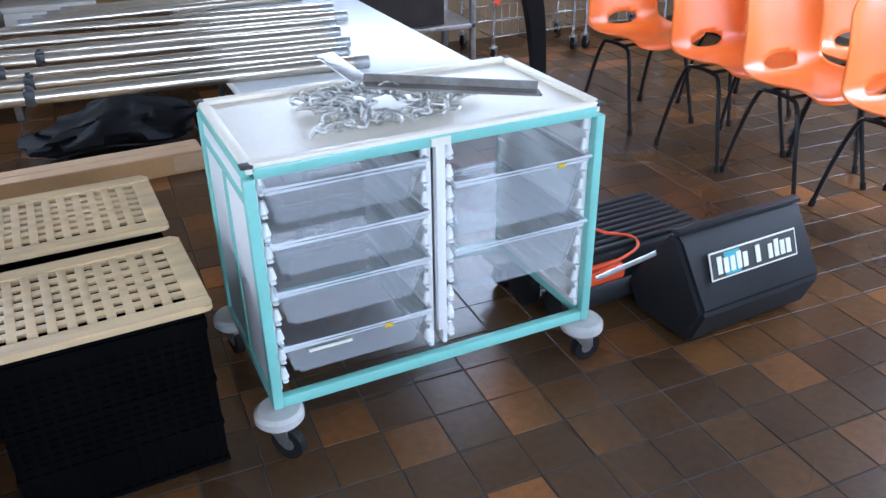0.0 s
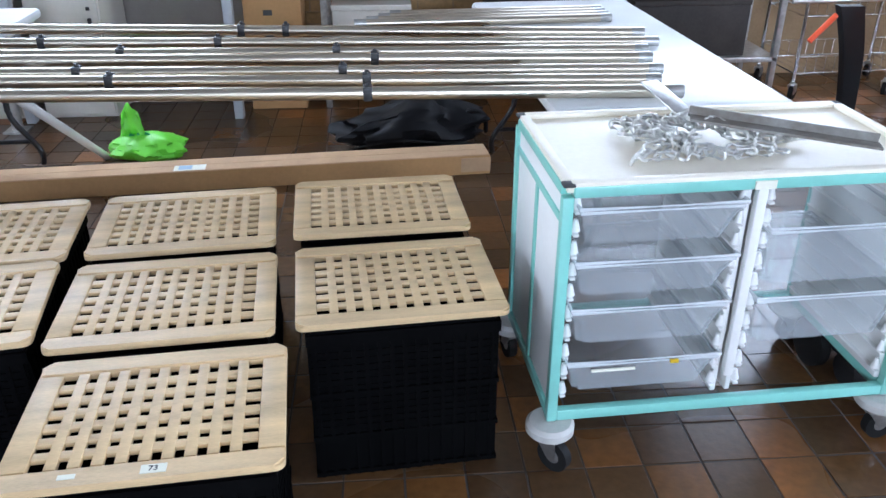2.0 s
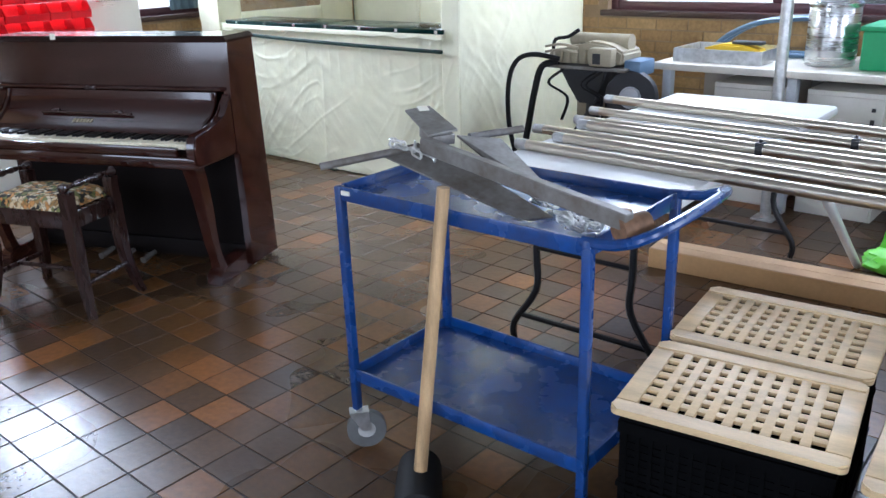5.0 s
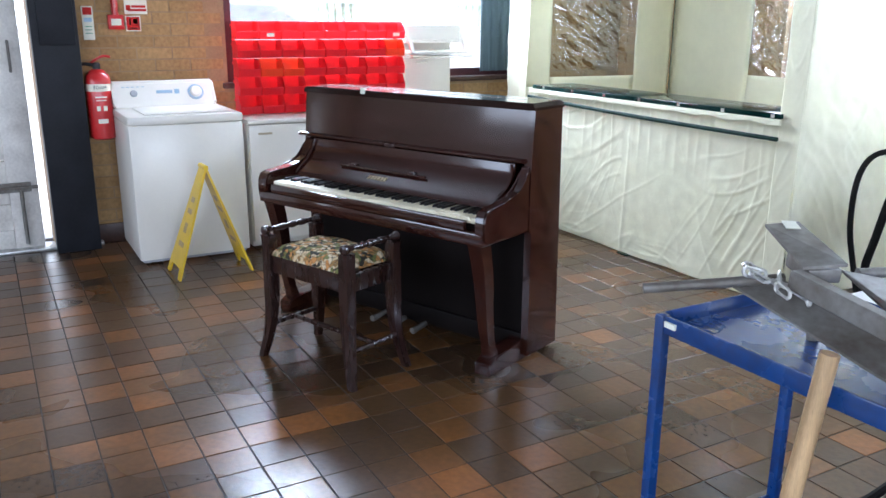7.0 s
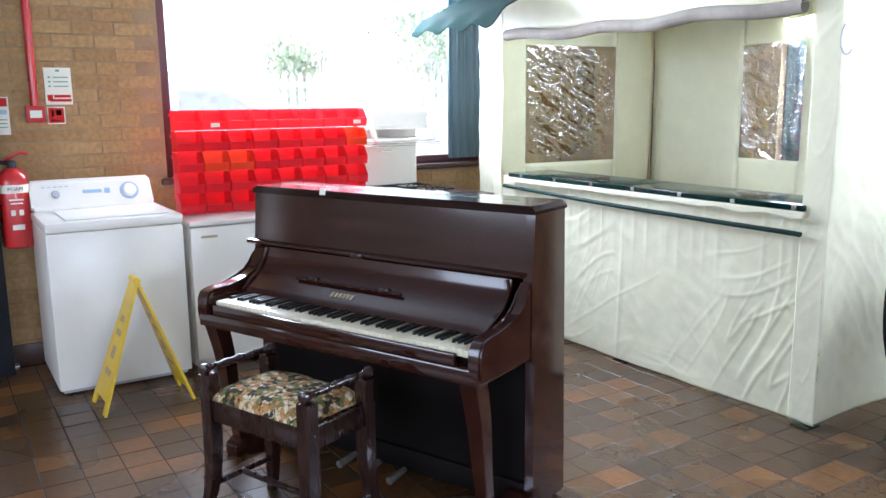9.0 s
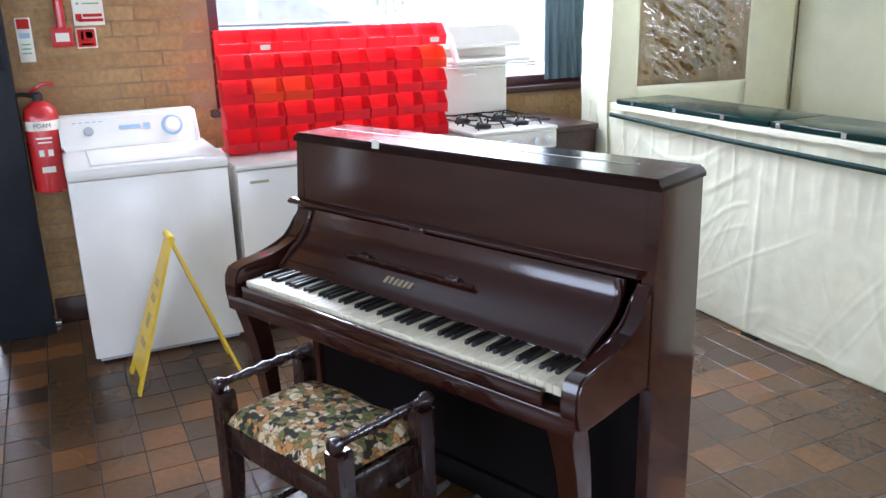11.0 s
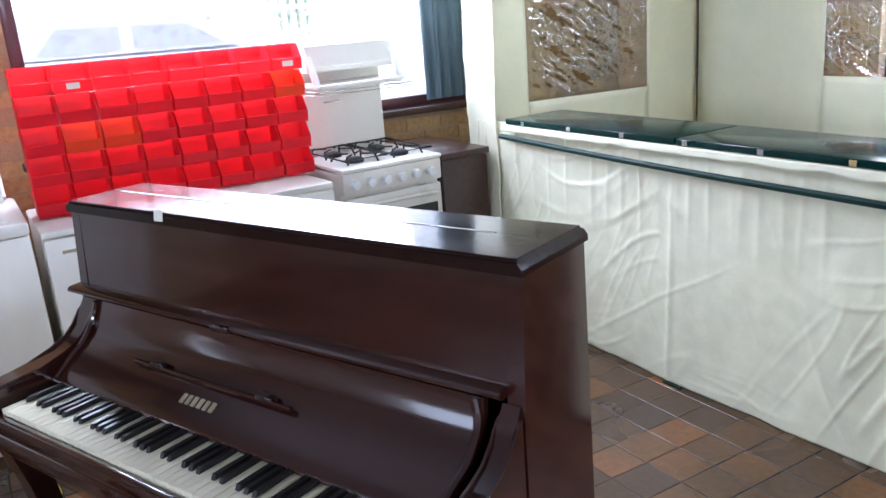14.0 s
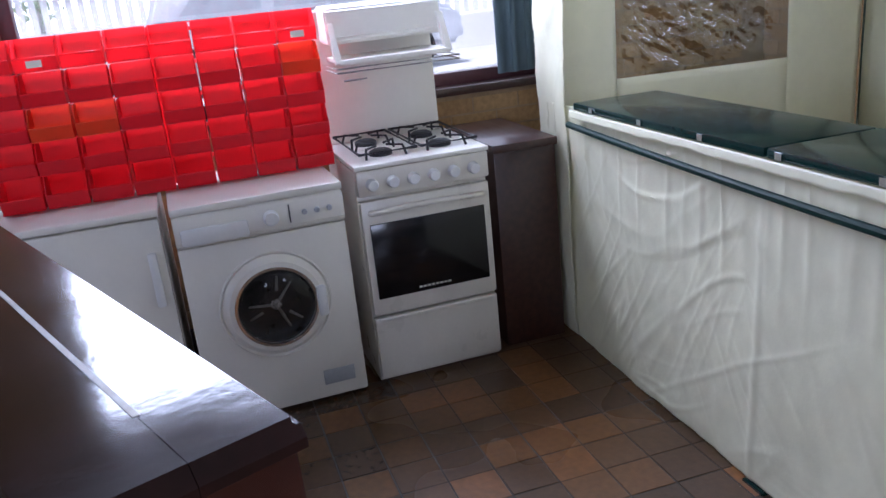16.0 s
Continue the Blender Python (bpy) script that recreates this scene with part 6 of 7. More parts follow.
ch = chair(pose(3.83, 2.48, 0, 0, 0, 2))
for x, y, a in ((3.785, 2.9, 3), (3.7, 3.46, 4), (3.91, 2.03, -2), (4.36, 2.62, -4), (4.25, 3.35, 0)):
    copy_thing(ch, pose(x, y, 0, 0, 0, a))


# ---- lawn mower with grass box ----
def mower():
    t = thing("electric_mower", pose(2.865, 1.67, 0, 0, 0, 5), "black electric cylinder mower with grass box and orange cable", "lawn mower")
    bm = B()
    prism(bm, [(-0.01, 0.015), (-0.06, 0.14), (0.03, 0.36), (0.045, 0.375), (0.07, 0.365), (0.2, 0.2), (0.28, 0.1), (0.22, 0.015)], "x", -0.25, 0.25)
    for v in bm.verts:
        v.co.x -= 0.22 * max(0, v.co.z - 0.14)
    bmesh.ops.bevel(bm, geom=list(bm.edges), offset=0.014, segments=2, affect="EDGES")
    gb = part("grass_box", bm, M_MOWER, t, "black grass box")
    face = Matrix.Translation((-0.02, -0.0155, 0.268)) @ pose(0, 0, 0, -22, 0, 0)
    def on_face(name, material, parent, *rects):
        bm = B()
        for x0, x1, z0, z1, d in rects:
            span(bm, x0, x1, -d, -d + 0.003, z0, z1)
        bmesh.ops.transform(bm, matrix=face, verts=bm.verts)
        return part(name, bm, material, parent)
    lab = on_face("label", M_PAPER, gb, (-0.185, 0.165, -0.042, 0.042, 0.003))
    on_face("label_ground", M_INK, lab, (-0.18, 0.16, -0.037, 0.037, 0.004))
    on_face("label_square", M_TEAL, lab, (-0.13, -0.07, -0.034, 0.034, 0.0052))
    for k in range(12):
        if k not in (5, 7):
            on_face("label_bar", M_PAPER, lab, (-0.16 + k * 0.0255, -0.142 + k * 0.0255, -0.026, 0.018 if k % 3 else 0.026, 0.0065))
    quick("lip", M_MOWER, gb, (-0.3, 0.19, 0.028, 0.06, 0.373, 0.387), bev=0.004)
    bm = B()
    span(bm, -0.52, 0.1, 0.29, 0.64, 0.08, 0.2, 0.03)
    part("body", bm, M_MOWER, t)
    for k in range(9):
        quick("vent", M_MOWER, t, (-0.5, 0.08, 0.31 + k * 0.033, 0.328 + k * 0.033, 0.2, 0.214), bev=0.003)
    bm = B()
    rod(bm, (-0.5, 0.33, 0.05), (0.06, 0.33, 0.05), 0.05, seg=20)
    part("roller", bm, M_IRON, t)
    for x in (-0.55, 0.1):
        bm = B()
        rod(bm, (x, 0.45, 0.075), (x + 0.03, 0.45, 0.075), 0.075, seg=24)
        part("wheel", bm, M_RUBBER, t)
    quick("reel_guard", M_CABLE, t, (-0.46, -0.29, 0.24, 0.292, 0.13, 0.18), bev=0.01)
    bm = B()
    tube(bm, [(-0.44, 0.2, 0.19), (-0.275, 0.13, 0.27)], 0.008)
    part("strut", bm, M_GALV, t)
    bm = B()
    tube(bm, smooth_path([(-0.5, 0.64, 0.22), (-0.4, 0.56, 0.235), (-0.3, 0.48, 0.22), (-0.27, 0.38, 0.225), (-0.2, 0.33, 0.215), (-0.22, 0.28, 0.2), (-0.36, 0.25, 0.19), (-0.46, 0.27, 0.185)], 6), 0.005)
    part("cable", bm, M_CABLE, t, "orange mains cable")


mower()


def scooter():
    t = thing("garden_strimmer", pose(3.3, 3.95, 0, 0, 0, 0), "dark upright garden tool with orange trigger handle", "garden tool")
    bm = B()
    ctrl = smooth_path([(0.12, 0.05, 0.0), (0.09, 0.03, 0.25), (0.04, 0.0, 0.5), (-0.03, -0.02, 0.72)], 4)
    prev = None
    for i, p in enumerate(ctrl):
        w = 0.028 + 0.035 * i / len(ctrl)
        ring = [bm.verts.new((p.x + a * w, p.y + b * 0.03, p.z)) for a, b in ((-1, -1), (1, -1), (1, 1), (-1, 1))]
        if prev:
            for k in range(4):
                bm.faces.new((prev[k], prev[(k + 1) % 4], ring[(k + 1) % 4], ring[k]))
        prev = ring
    bm.faces.new(prev)
    part("body", bm, M_MOWER, t)
    bm = B()
    rod(bm, (-0.1, -0.04, 0.68), (-0.22, -0.06, 0.56), 0.014)
    part("grip", bm, M_CABLE, t)
    bm = B()
    rod(bm, (-0.32, -0.02, 0.74), (0.28, -0.02, 0.75), 0.009)
    part("bar", bm, M_GALV, t)
    quick("base", M_RUBBER, t, (-0.02, 0.24, -0.08, 0.18, 0, 0.02), bev=0.006)


scooter()


# ---- back of the room: counter, cabinets, engine, shelves, wire trolleys ----
def back_counter():
    t = thing("work_counter", Matrix(), "long pale worktop against the back wall", "counter")
    quick("worktop", M_SHELFTOP, t, (-1.75, 0.24, 4.58, 5.3, 0.76, 0.8), bev=0.006)
    for x in (-1.7, -0.98, 0.17):
        quick("support", M_GREYPL, t, (x, x + 0.05, 4.62, 4.68, 0, 0.76), bev=0.003)
    quick("back_panel", M_TAUPE, t, (-1.7, 0.22, 5.22, 5.26, 0, 0.76))
    for x in (-1.42, -0.9):
        c = thing("cabinet", pose(x, 4.72, 0), "cream low cabinet under the counter", "cabinet", "cabinets under the counter")
        quick("body", M_CABINET, c, (0, 0.4, 0, 0.45, 0, 0.69), bev=0.004)
        d = quick("door", M_CABINET, c, (0.01, 0.39, -0.02, -0.001, 0.02, 0.665), bev=0.004)
        quick("handle", M_INK, d, (0.335, 0.355, -0.035, -0.02, 0.53, 0.56), bev=0.003)
        quick("lock", M_INK, d, (0.335, 0.355, -0.03, -0.02, 0.6, 0.62), bev=0.003)
    c = thing("steel_tray", pose(-1.45, 4.78, 0.8), "grey steel tray holding a yellow power tool", "tray")
    quick("base", M_GALV, c, (-0.22, 0.3, -0.1, 0.25, 0.0, 0.01))
    for a in ((-0.22, 0.3, -0.1, -0.09), (-0.22, 0.3, 0.24, 0.25), (-0.22, -0.21, -0.09, 0.24), (0.29, 0.3, -0.09, 0.24)):
        quick("wall", M_GALV, c, (*a, 0.01, 0.075))
    c = thing("power_tool", pose(-1.42, 4.84, 0.812), "yellow and black power tool lying in the tray", "tool")
    bm = B()
    prism(bm, [(-0.16, 0.0), (0.22, 0.0), (0.2, 0.05), (0.1, 0.075), (-0.02, 0.08), (-0.14, 0.05)], "y", 0.0, 0.11)
    bmesh.ops.bevel(bm, geom=list(bm.edges), offset=0.01, segments=2, affect="EDGES")
    part("body", bm, M_YELLOW, c)
    quick("grip", M_INK, c, (0.02, 0.2, 0.02, 0.09, 0.075, 0.095), bev=0.008)
    c = thing("blue_frame", pose(-1.3, 5.08, 0.8), "pale blue tubular steel frame on the counter", "frame")
    for y in (0.0, 0.12):
        bm = B()
        tube(bm, smooth_path([(-0.32, y, 0.014), (-0.2, y, 0.12), (0.0, y, 0.2), (0.35, y, 0.23)], 5), 0.016)
        part("rail", bm, M_PALEBLUE, c)
        bm = B()
        tube(bm, [(-0.32, y, 0.014), (0.38, y, 0.014)], 0.014)
        part("rail", bm, M_PALEBLUE, c)
        quick("upright", M_PALEBLUE, c, (0.33, 0.38, y - 0.02, y + 0.02, 0.0, 0.3), bev=0.003)
    c = thing("steel_bin", pose(-0.86, 4.9, 0.8), "brushed steel canister with a clip lid", "canister")
    bm = B()
    lathe(bm, [(0.125, 0.0), (0.13, 0.01), (0.13, 0.3), (0.125, 0.31)], None, 32)
    part("body", bm, M_STEELBIN, c)
    bm = B()
    lathe(bm, [(0.133, 0.305), (0.135, 0.325), (0.11, 0.36), (0.05, 0.38), (0.02, 0.38)], None, 32)
    part("lid", bm, M_STEELBIN, c)
    bm = B()
    box(bm, 0.0, -0.14, 0.29, 0.03, 0.02, 0.06, 0.004)
    part("clip", bm, M_CHROME, c)
    for x, w in ((-0.49, 0.36), (-0.035, 0.27)):
        c = thing("green_crate", pose(x, 4.88, 0.8), "green plastic box standing on the counter", "crate", "green boxes")
        quick("body", M_GREENBOX, c, (-w / 2, w / 2, -0.14, 0.2, 0, 0.2), bev=0.012)
        quick("rim", M_GREENBOX, c, (-w / 2 - 0.012, w / 2 + 0.012, -0.152, 0.212, 0.2, 0.225), bev=0.005)
    c = thing("steel_post", pose(-0.98, 4.5, 0), "slim grey steel post before the counter", "post")
    bm = B()
    rod(bm, (0, 0, 0), (0, 0, 2.0), 0.03, seg=16)
    part("tube", bm, M_GALV, c)
    quick("foot", M_GALV, c, (-0.06, 0.06, -0.06, 0.06, 0, 0.01))
    c = thing("tall_cardboard_box", pose(0.41, 4.95, 0), "tall narrow brown cardboard box standing upright", "box")
    quick("body", M_CARD, c, (-0.16, 0.16, -0.15, 0.15, 0, 1.05), bev=0.004)
    for k in range(4):
        quick("print", M_INK, c, (-0.05, 0.0, -0.1525, -0.15, 0.3 + k * 0.12, 0.33 + k * 0.12))
    quick("flap", M_CARDTOP, c, (-0.158, 0.158, -0.148, 0.148, 1.05, 1.056))


def outboard_engine():
    t = thing("outboard_engine", pose(-2.03, 4.46, 0), "khaki stripped engine with hoses on a stand", "engine")
    bm = B()
    prism(bm, [(-0.3, 0.79), (0.2, 0.8), (0.21, 0.87), (0.12, 0.915), (-0.02, 0.93), (-0.12, 0.89), (-0.3, 0.86)], "y", -0.1, 0.13)
    bmesh.ops.bevel(bm, geom=list(bm.edges), offset=0.014, segments=2, affect="EDGES")
    part("block", bm, M_KHAKI, t)
    bm = B()
    rod(bm, (-0.2, 0.02, 0.925), (0.19, 0.03, 0.915), 0.04, 0.05, 18)
    part("cylinder", bm, M_KHAKI, t)
    for k in range(5):
        quick("rib", M_KHAKI, t, (-0.27 + k * 0.055, -0.25 + k * 0.055, -0.125, -0.1, 0.8, 0.875), bev=0.004)
    quick("air_box", M_KHAKI, t, (0.02, 0.17, -0.17, -0.1, 0.795, 0.9), bev=0.012)
    quick("air_grille", M_IRON, t, (0.05, 0.1, -0.174, -0.171, 0.81, 0.87))
    bm = B()
    tube(bm, smooth_path([(-0.28, -0.08, 0.86), (-0.25, -0.1, 0.93), (-0.16, -0.1, 0.95), (-0.1, -0.08, 0.99)], 5), 0.011)
    part("lever", bm, M_RUBBER, t)
    quick("flange", M_STEELDK, t, (-0.32, 0.24, -0.13, 0.15, 0.765, 0.785), bev=0.004)
    bm = B()
    prism(bm, [(-0.24, 0.765), (0.1, 0.765), (0.06, 0.66), (0.02, 0.56), (-0.1, 0.56), (-0.16, 0.66)], "y", -0.09, 0.1)
    bmesh.ops.bevel(bm, geom=list(bm.edges), offset=0.012, segments=2, affect="EDGES")
    part("casing", bm, M_IRON, t)
    bm = B()
    lathe(bm, [(0.07, -0.03), (0.15, -0.035), (0.16, 0.0), (0.15, 0.035), (0.07, 0.03)], Matrix.Translation((0.25, -0.06, 0.62)) @ pose(0, 0, 0, 90, 0, 12), 28)
    part("flywheel", bm, M_IRON, t)
    bm = B()
    lathe(bm, [(0.02, -0.05), (0.06, -0.045), (0.075, 0.0), (0.06, 0.045), (0.02, 0.05)], Matrix.Translation((0.25, -0.06, 0.62)) @ pose(0, 0, 0, 90, 0, 12), 24)
    part("hub", bm, M_GREYPL, t)
    quick("blue_housing", M_PALEBLUE, t, (0.2, 0.31, -0.08, 0.1, 0.74, 0.83), bev=0.015)
    quick("tank", M_KHAKI, t, (-0.17, 0.11, 0.02, 0.2, 0.3, 0.66), bev=0.012)
    quick("tank_label", M_YELLOW, t, (-0.08, 0.02, 0.016, 0.0195, 0.56, 0.575))
    bm = B()
    rod(bm, (-0.02, 0.0, 0.7), (-0.05, 0.0, 0.02), 0.055, 0.045)
    part("shaft", bm, M_IRON, t)
    bm = B()
    for a in (-0.3, 0.3):
        tube(bm, [(a, -0.25, 0.015), (a * 0.2, 0, 0.5)], 0.016)
        tube(bm, [(a, 0.25, 0.015), (a * 0.2, 0, 0.5)], 0.016)
    part("stand", bm, M_BLACKTUBE, t)
    for r, ctrl in ((0.015, [(-0.2, -0.13, 0.82), (-0.36, -0.18, 0.845), (-0.47, -0.2, 0.8), (-0.53, -0.2, 0.66), (-0.53, -0.2, 0.42), (-0.49, -0.18, 0.2), (-0.46, -0.15, 0.02)]), (0.021, [(-0.22, -0.11, 0.8), (-0.32, -0.14, 0.77), (-0.36, -0.16, 0.62), (-0.4, -0.17, 0.4), (-0.45, -0.15, 0.2), (-0.45, -0.12, 0.02)])):
        bm = B()
        tube(bm, smooth_path(ctrl, 6), r)
        part("hose", bm, M_RUBBER, t)
    for z in (0.858, 0.89):
        bm = B()
        tube(bm, smooth_path([(-0.3, -0.13, z), (-0.18, -0.15, z + 0.02), (-0.06, -0.15, z + 0.005)], 4), 0.008)
        part("fuel_pipe", bm, M_KHAKI, t)
    bm = B()
    rnd = random.Random(2)
    for k in range(5):
        x = rnd.uniform(-0.2, 0.1)
        tube(bm, smooth_path([(x, -0.12, 0.76), (x - 0.08, -0.16, 0.68), (x + 0.05, -0.15, 0.6), (x - 0.02, -0.1, 0.45)], 5), 0.006, 6)
    part("wiring", bm, M_RUBBER, t)


def steel_shelf(m, w, label):
    t = thing("steel_shelf", m, label, "shelf", "steel shelving")
    for x in (0, w - 0.035):
        for y in (0, 0.45):
            quick("post", M_GALV, t, (x, x + 0.035, y, y + 0.035, 0, 1.6), bev=0.002)
    for z in (0.22, 0.78, 1.35):
        quick("shelf", M_GALV, t, (0.0, w, 0.0, 0.485, z, z + 0.03), bev=0.003)
    return t


def wire_trolley(m):
    t = thing("wire_trolley", m, "chrome wire basket trolley on castors", "trolley", "wire trolleys")
    W, D = 0.62, 0.42
    for x in (0, W):
        for y in (0, D):
            bm = B()
            rod(bm, (x, y, 0.11), (x, y, 1.25), 0.011)
            part("post", bm, M_CHROME, t)
            castor(t, x, y, 0.045, 0.115, turn=40)
    for z in (0.16, 0.5, 0.85, 1.15):
        bm = B()
        tube(bm, [(0, 0, z), (W, 0, z), (W, D, z), (0, D, z)], 0.006, 6, closed=True)
        tube(bm, [(0, 0, z + 0.1), (W, 0, z + 0.1), (W, D, z + 0.1), (0, D, z + 0.1)], 0.004, 6, closed=True)
        for k in range(1, 10):
            tube(bm, [(W * k / 10, 0, z + 0.1), (W * k / 10, 0, z), (W * k / 10, D, z), (W * k / 10, D, z + 0.1)], 0.0025, 5)
        part("basket", bm, M_CHROME, t)
    return t


back_counter()
outboard_engine()
steel_shelf(pose(0.68, 4.8, 0), 1.6, "grey steel shelving unit against the back wall")
steel_shelf(pose(2.4, 4.8, 0), 1.0, "grey steel shelving unit against the back wall")
w0 = wire_trolley(pose(3.5, 4.75, 0, 0, 0, 4))
copy_thing(w0, pose(4.22, 4.8, 0, 0, 0, -3))
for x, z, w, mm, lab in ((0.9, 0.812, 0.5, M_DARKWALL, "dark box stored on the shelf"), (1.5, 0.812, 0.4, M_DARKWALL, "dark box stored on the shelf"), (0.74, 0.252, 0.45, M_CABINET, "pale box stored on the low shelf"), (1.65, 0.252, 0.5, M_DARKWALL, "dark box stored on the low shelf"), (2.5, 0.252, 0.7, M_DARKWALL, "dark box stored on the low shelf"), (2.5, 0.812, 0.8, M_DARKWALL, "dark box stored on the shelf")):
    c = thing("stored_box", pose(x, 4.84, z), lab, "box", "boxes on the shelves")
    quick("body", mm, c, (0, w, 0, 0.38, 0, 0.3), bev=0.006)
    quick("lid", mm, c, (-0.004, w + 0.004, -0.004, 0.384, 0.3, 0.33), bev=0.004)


# ---- outdoors, seen through the wide window ----
bm = B()
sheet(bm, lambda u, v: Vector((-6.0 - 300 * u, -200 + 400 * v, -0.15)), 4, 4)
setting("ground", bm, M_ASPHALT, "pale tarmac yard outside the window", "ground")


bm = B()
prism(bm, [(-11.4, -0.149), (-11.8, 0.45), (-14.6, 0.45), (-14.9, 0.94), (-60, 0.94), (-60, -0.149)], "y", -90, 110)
setting("raised_bank", bm, M_ASPHALT, "raised ground behind the yard, colour lightened for glare", "ground")


def fence():
    t = thing("picket_fence", pose(-16, -4, 0.94), "white picket fence along the yard", "fence")
    bm = B()
    prism(bm, [(-0.045, 0.0), (0.045, 0.0), (0.045, 1.05), (0.0, 1.12), (-0.045, 1.05)], "x", -0.012, 0.012)
    p0 = part("picket", bm, M_WHITEPL, t)
    for k in range(1, 110):
        share(p0, pose(0, k * 0.17, 0), t)
    for z in (0.3, 0.85):
        quick("rail", M_WHITEPL, t, (0.013, 0.05, 0, 18.6, z, z + 0.07))


def car():
    t = thing("car", pose(-13.1, 4.0, 0.45, 0, 0, 90) @ Matrix.Diagonal((1, 1, 0.92, 1)), "silver parked car beside the picket fence", "car")
    bm = B()
    prism(bm, [(-2.0, 0.3), (2.0, 0.3), (2.05, 0.55), (1.95, 0.8), (1.2, 0.92), (-1.9, 0.95), (-2.05, 0.7)], "y", -0.83, 0.83)
    bmesh.ops.bevel(bm, geom=list(bm.edges), offset=0.08, segments=3, affect="EDGES")
    part("body", bm, M_CARPAINT, t)
    bm = B()
    prism(bm, [(-1.8, 0.9), (1.15, 0.9), (0.45, 1.4), (-1.2, 1.44), (-1.65, 1.3)], "y", -0.7, 0.7)
    bmesh.ops.bevel(bm, geom=list(bm.edges), offset=0.07, segments=3, affect="EDGES")
    part("cabin", bm, M_CARPAINT, t)
    for s in (-1, 1):
        for pane in ([(-1.4, 1.02), (-0.45, 1.02), (-0.45, 1.32), (-1.15, 1.33)], [(-0.3, 1.02), (0.8, 1.02), (0.36, 1.3), (-0.3, 1.32)]):
            bm = B()
            prism(bm, pane, "y", s * 0.705 - 0.004, s * 0.705 + 0.004)
            part("window", bm, M_CARGLASS, t)
        for x in (-1.3, 1.3):
            bm = B()
            rod(bm, (x, s * 0.7, 0.31), (x, s * 0.86, 0.31), 0.31, seg=24)
            w = part("wheel", bm, M_RUBBER, t)
            bm = B()
            rod(bm, (x, s * 0.855, 0.31), (x, s * 0.868, 0.31), 0.2, seg=20)
            part("rim", bm, M_GALV, w)


def tree(x, y, h, seed):
    t = thing("tree", pose(x, y, 0.94), "leafy garden tree beyond the fence", "tree")
    rnd = random.Random(seed)
    bm = B()
    rod(bm, (0, 0, 0), (0.1, 0.1, h * 0.5), 0.22, 0.12)
    ends = []
    for k in range(9):
        a = k * 2.4
        e = Vector((math.cos(a) * h * 0.25 * rnd.uniform(0.5, 1), math.sin(a) * h * 0.25 * rnd.uniform(0.5, 1), h * rnd.uniform(0.2, 0.85)))
        rod(bm, (0.05, 0.05, h * rnd.uniform(0.12, 0.4)), e, 0.08, 0.02, 6)
        ends.append(e)
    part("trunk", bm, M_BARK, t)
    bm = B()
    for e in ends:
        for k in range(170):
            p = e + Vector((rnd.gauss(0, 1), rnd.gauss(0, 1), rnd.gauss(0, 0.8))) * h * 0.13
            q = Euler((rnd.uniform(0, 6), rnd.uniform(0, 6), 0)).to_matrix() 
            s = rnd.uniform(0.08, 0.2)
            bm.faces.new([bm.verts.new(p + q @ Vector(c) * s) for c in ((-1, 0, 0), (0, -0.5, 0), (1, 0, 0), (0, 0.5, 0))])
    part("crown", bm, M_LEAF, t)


def house(x, y, w, label):
    t = thing("house", pose(x, y, 0.94), label, "house", "houses beyond the yard")
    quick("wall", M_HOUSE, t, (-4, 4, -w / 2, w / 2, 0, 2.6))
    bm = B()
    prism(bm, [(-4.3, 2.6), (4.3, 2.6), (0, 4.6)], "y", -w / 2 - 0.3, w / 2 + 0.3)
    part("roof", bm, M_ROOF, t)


fence()
car()
tree(-36, 15.0, 3.4, 3)
tree(-34, 21, 5, 5)
tree(-36, -2.0, 4, 6)
house(-55, 22, 9, "low house with red tiled roof in the distance")
house(-58, 40, 12, "low house with red tiled roof in the distance")


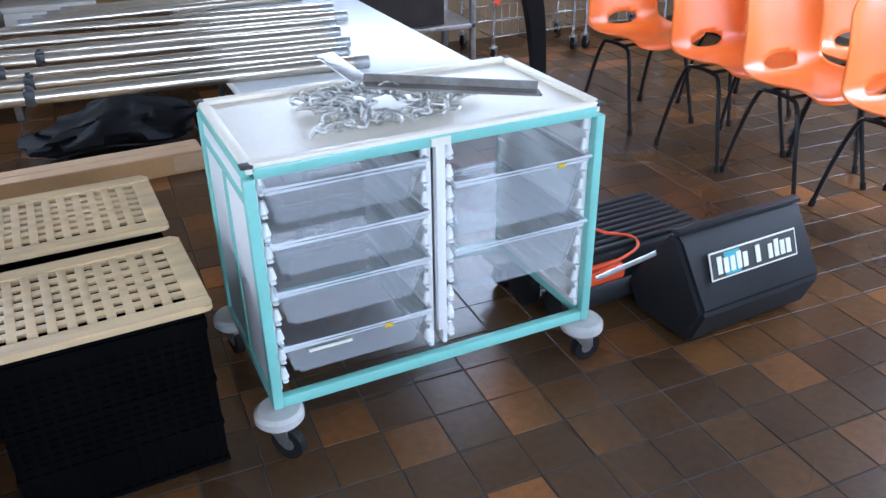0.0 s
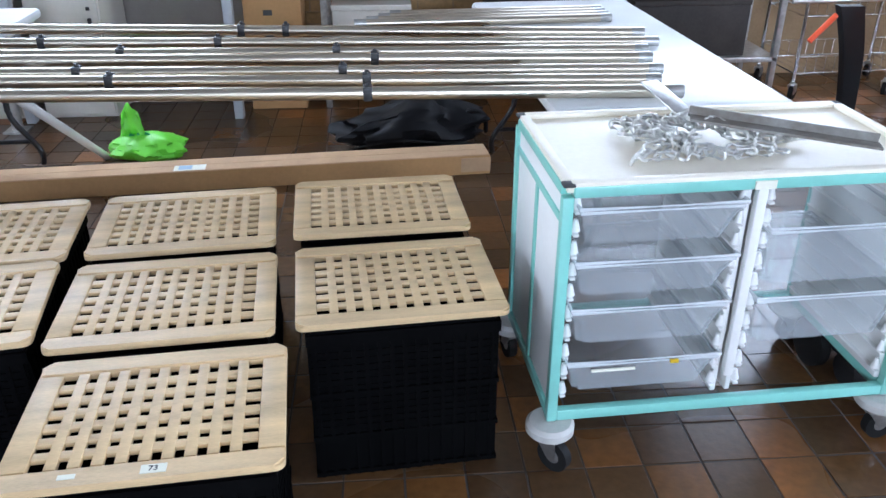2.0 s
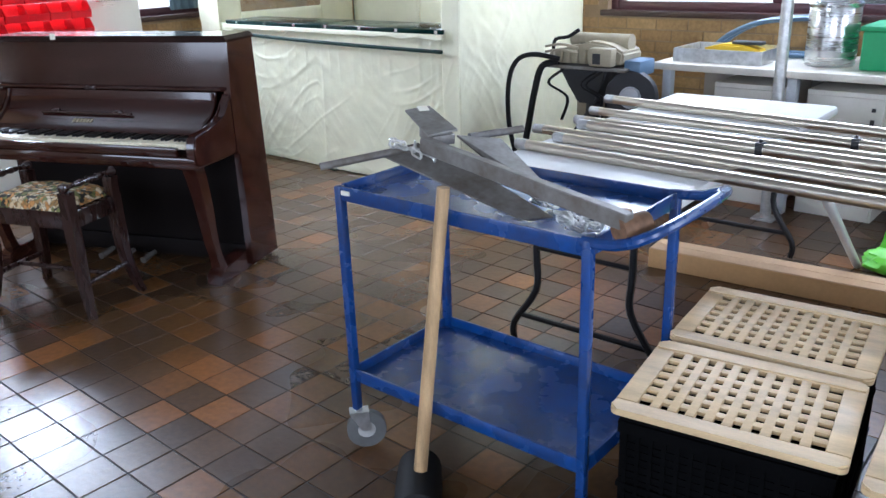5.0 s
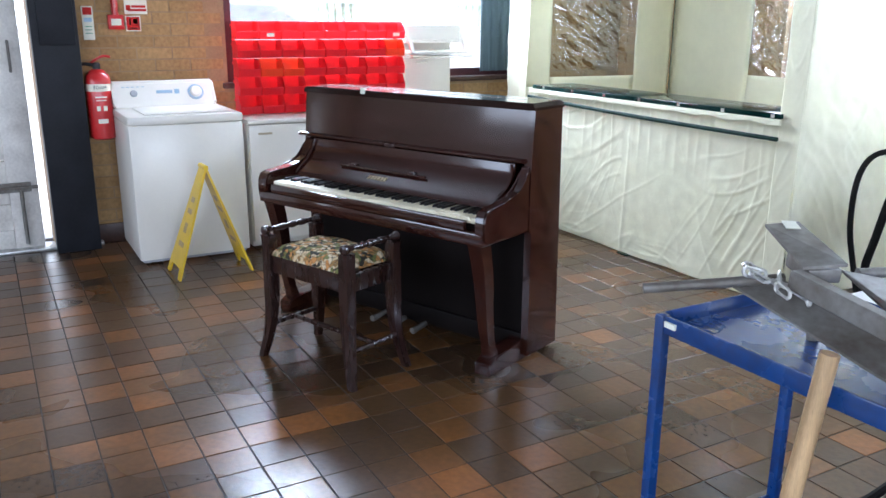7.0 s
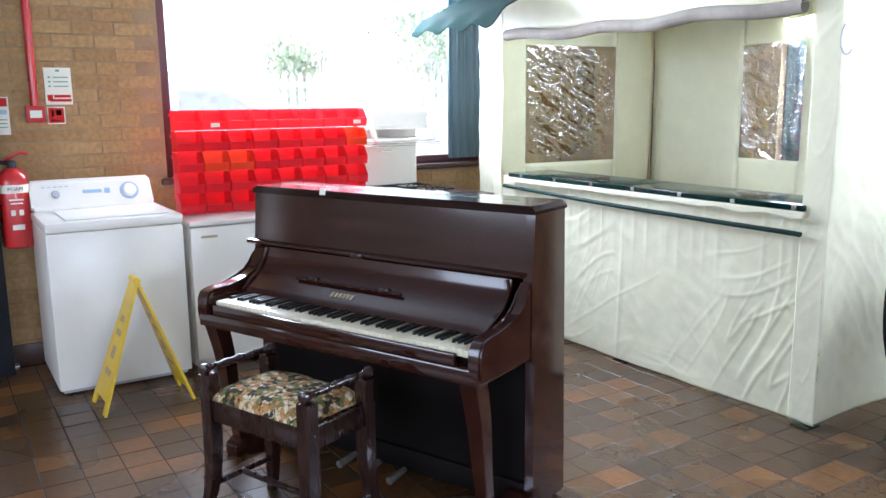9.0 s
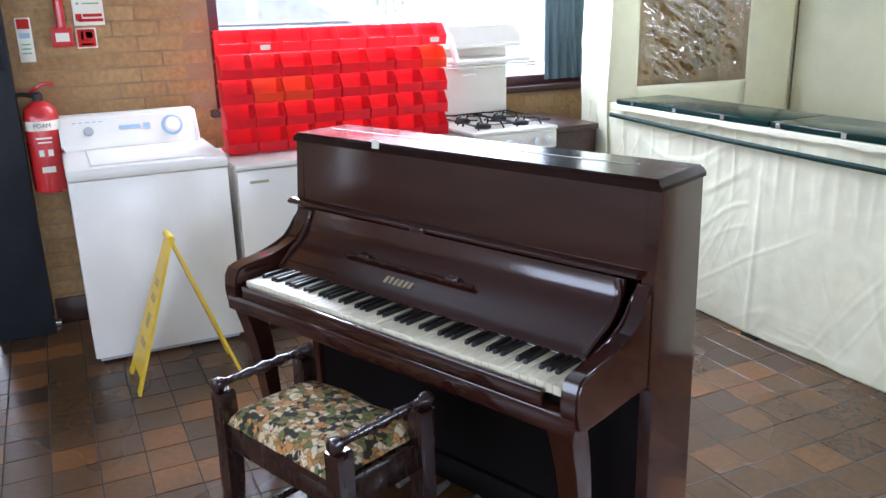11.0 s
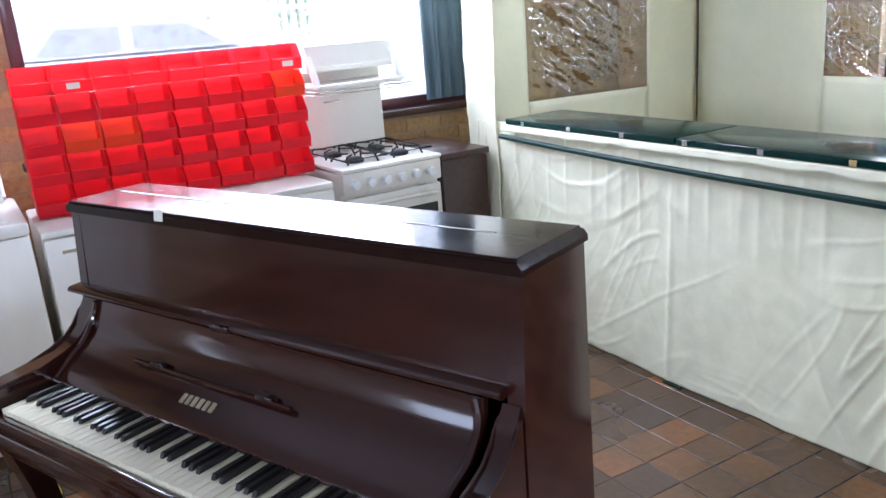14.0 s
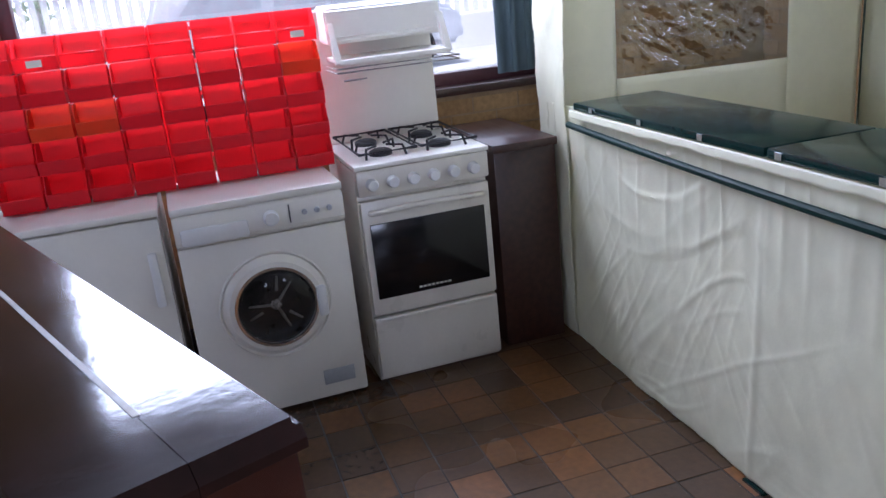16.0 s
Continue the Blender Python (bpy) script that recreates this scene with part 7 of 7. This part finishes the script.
# ---- bricks and tiles ----
def lay_bricks(wall, put, holes, length, a0, height, near, name="brick"):
    """Courses of bricks proud of the mortar. near: (a0, a1, z0, z1), where each brick is an object."""
    bm = B()
    span(bm, -0.1075, 0.1075, -0.006, 0.005, -0.0325, 0.0325)
    one = mesh_of(name, bm, M_BRICK)
    verts, faces = [], []
    rnd = random.Random(1)
    cube = [(-1, -1, -1), (1, -1, -1), (1, 1, -1), (-1, 1, -1), (-1, -1, 1), (1, -1, 1), (1, 1, 1), (-1, 1, 1)]
    quads = [(0, 1, 2, 3), (4, 7, 6, 5), (0, 4, 5, 1), (1, 5, 6, 2), (2, 6, 7, 3), (3, 7, 4, 0)]
    for r in range(int(height / 0.075)):
        z = 0.0375 + r * 0.075
        a = a0 - (0.1125 if r % 2 else 0)
        while a < a0 + length:
            c = a + 0.1125
            a += 0.225
            if c - 0.1075 < a0 - 0.12 or c + 0.1075 > a0 + length + 0.1:
                continue
            if any(h[0] - 0.1 < c < h[1] + 0.1 and h[2] - 0.03 < z < h[3] + 0.03 for h in holes):
                continue
            proud = rnd.uniform(-0.0015, 0.0015)
            if near[0] < c < near[1] and near[2] < z < near[3]:
                o = new(name, one)
                o.parent = wall
                o.matrix_basis = put(c, z) @ Matrix.Translation((0, proud, 0))
            else:
                m = put(c, z)
                k = len(verts)
                verts += [m @ Vector((x * 0.1075, y * 0.0055 + proud, w * 0.0325)) for x, y, w in cube]
                faces += [tuple(k + i for i in q) for q in quads]
    me = bpy.data.meshes.new("brickwork")
    me.from_pydata([tuple(v) for v in verts], [], faces)
    me.materials.append(M_BRICK)
    o = new("brickwork", me)
    o.parent = wall
    o["kind"] = "stuff"


lay_bricks(wall_west, lambda c, z: pose(WX + 0.001, c, z, 0, 0, -90), [(-1.1, 0.66, 0, 2.3), WIN], 6.4, -1.2, 2.6, (0.9, 1.9, 0.0, 2.2))
lay_bricks(wall_north, lambda c, z: pose(c, NY - 0.001, z, 0, 0, 180), NW, 8.5, WX, 2.6, (-2.6, -1.0, 0.9, 1.1))


def lay_tiles():
    T, g = 0.156, 0.0028
    bm = B()
    span(bm, -T / 2 + g, T / 2 - g, -T / 2 + g, T / 2 - g, -0.006, 0.0, 0.0)
    top = [e for e in bm.edges if e.verts[0].co.z > -0.001 and e.verts[1].co.z > -0.001]
    bmesh.ops.bevel(bm, geom=top, offset=0.0009, segments=1, affect="EDGES")
    one = mesh_of("tile", bm, M_TILE)
    src_v = [v.co.copy() for v in one.vertices]
    src_f = [tuple(p.vertices) for p in one.polygons]
    verts, faces = [], []
    rnd = random.Random(7)
    nx, ny = int((EX - WX) / T), int((NY - SY) / T)
    for j in range(ny):
        for i in range(-1, nx + 1):
            x, y = WX + (i + 0.5) * T  + 0.035, SY + (j + 0.5) * T + 0.13
            if not (WX + 0.02 < x < EX - 0.05):
                continue
            m = pose(x, y, rnd.uniform(-0.0007, 0.0007), rnd.gauss(0, 0.25), rnd.gauss(0, 0.25), rnd.gauss(0, 0.25))
            if -3.6 < x < -1.0 and 0.8 < y < 1.9 or 1.3 < x < 2.4 and 1.2 < y < 1.75:
                o = new("tile", one)
                o.parent, o.matrix_basis = floor, m
            else:
                k = len(verts)
                verts += [tuple(m @ v) for v in src_v]
                faces += [tuple(k + q for q in f) for f in src_f]
    me = bpy.data.meshes.new("tiles")
    me.from_pydata(verts, [], faces)
    me.materials.append(M_TILE)
    o = new("tiles", me)
    o.parent = floor
    o["kind"] = "stuff"


lay_tiles()
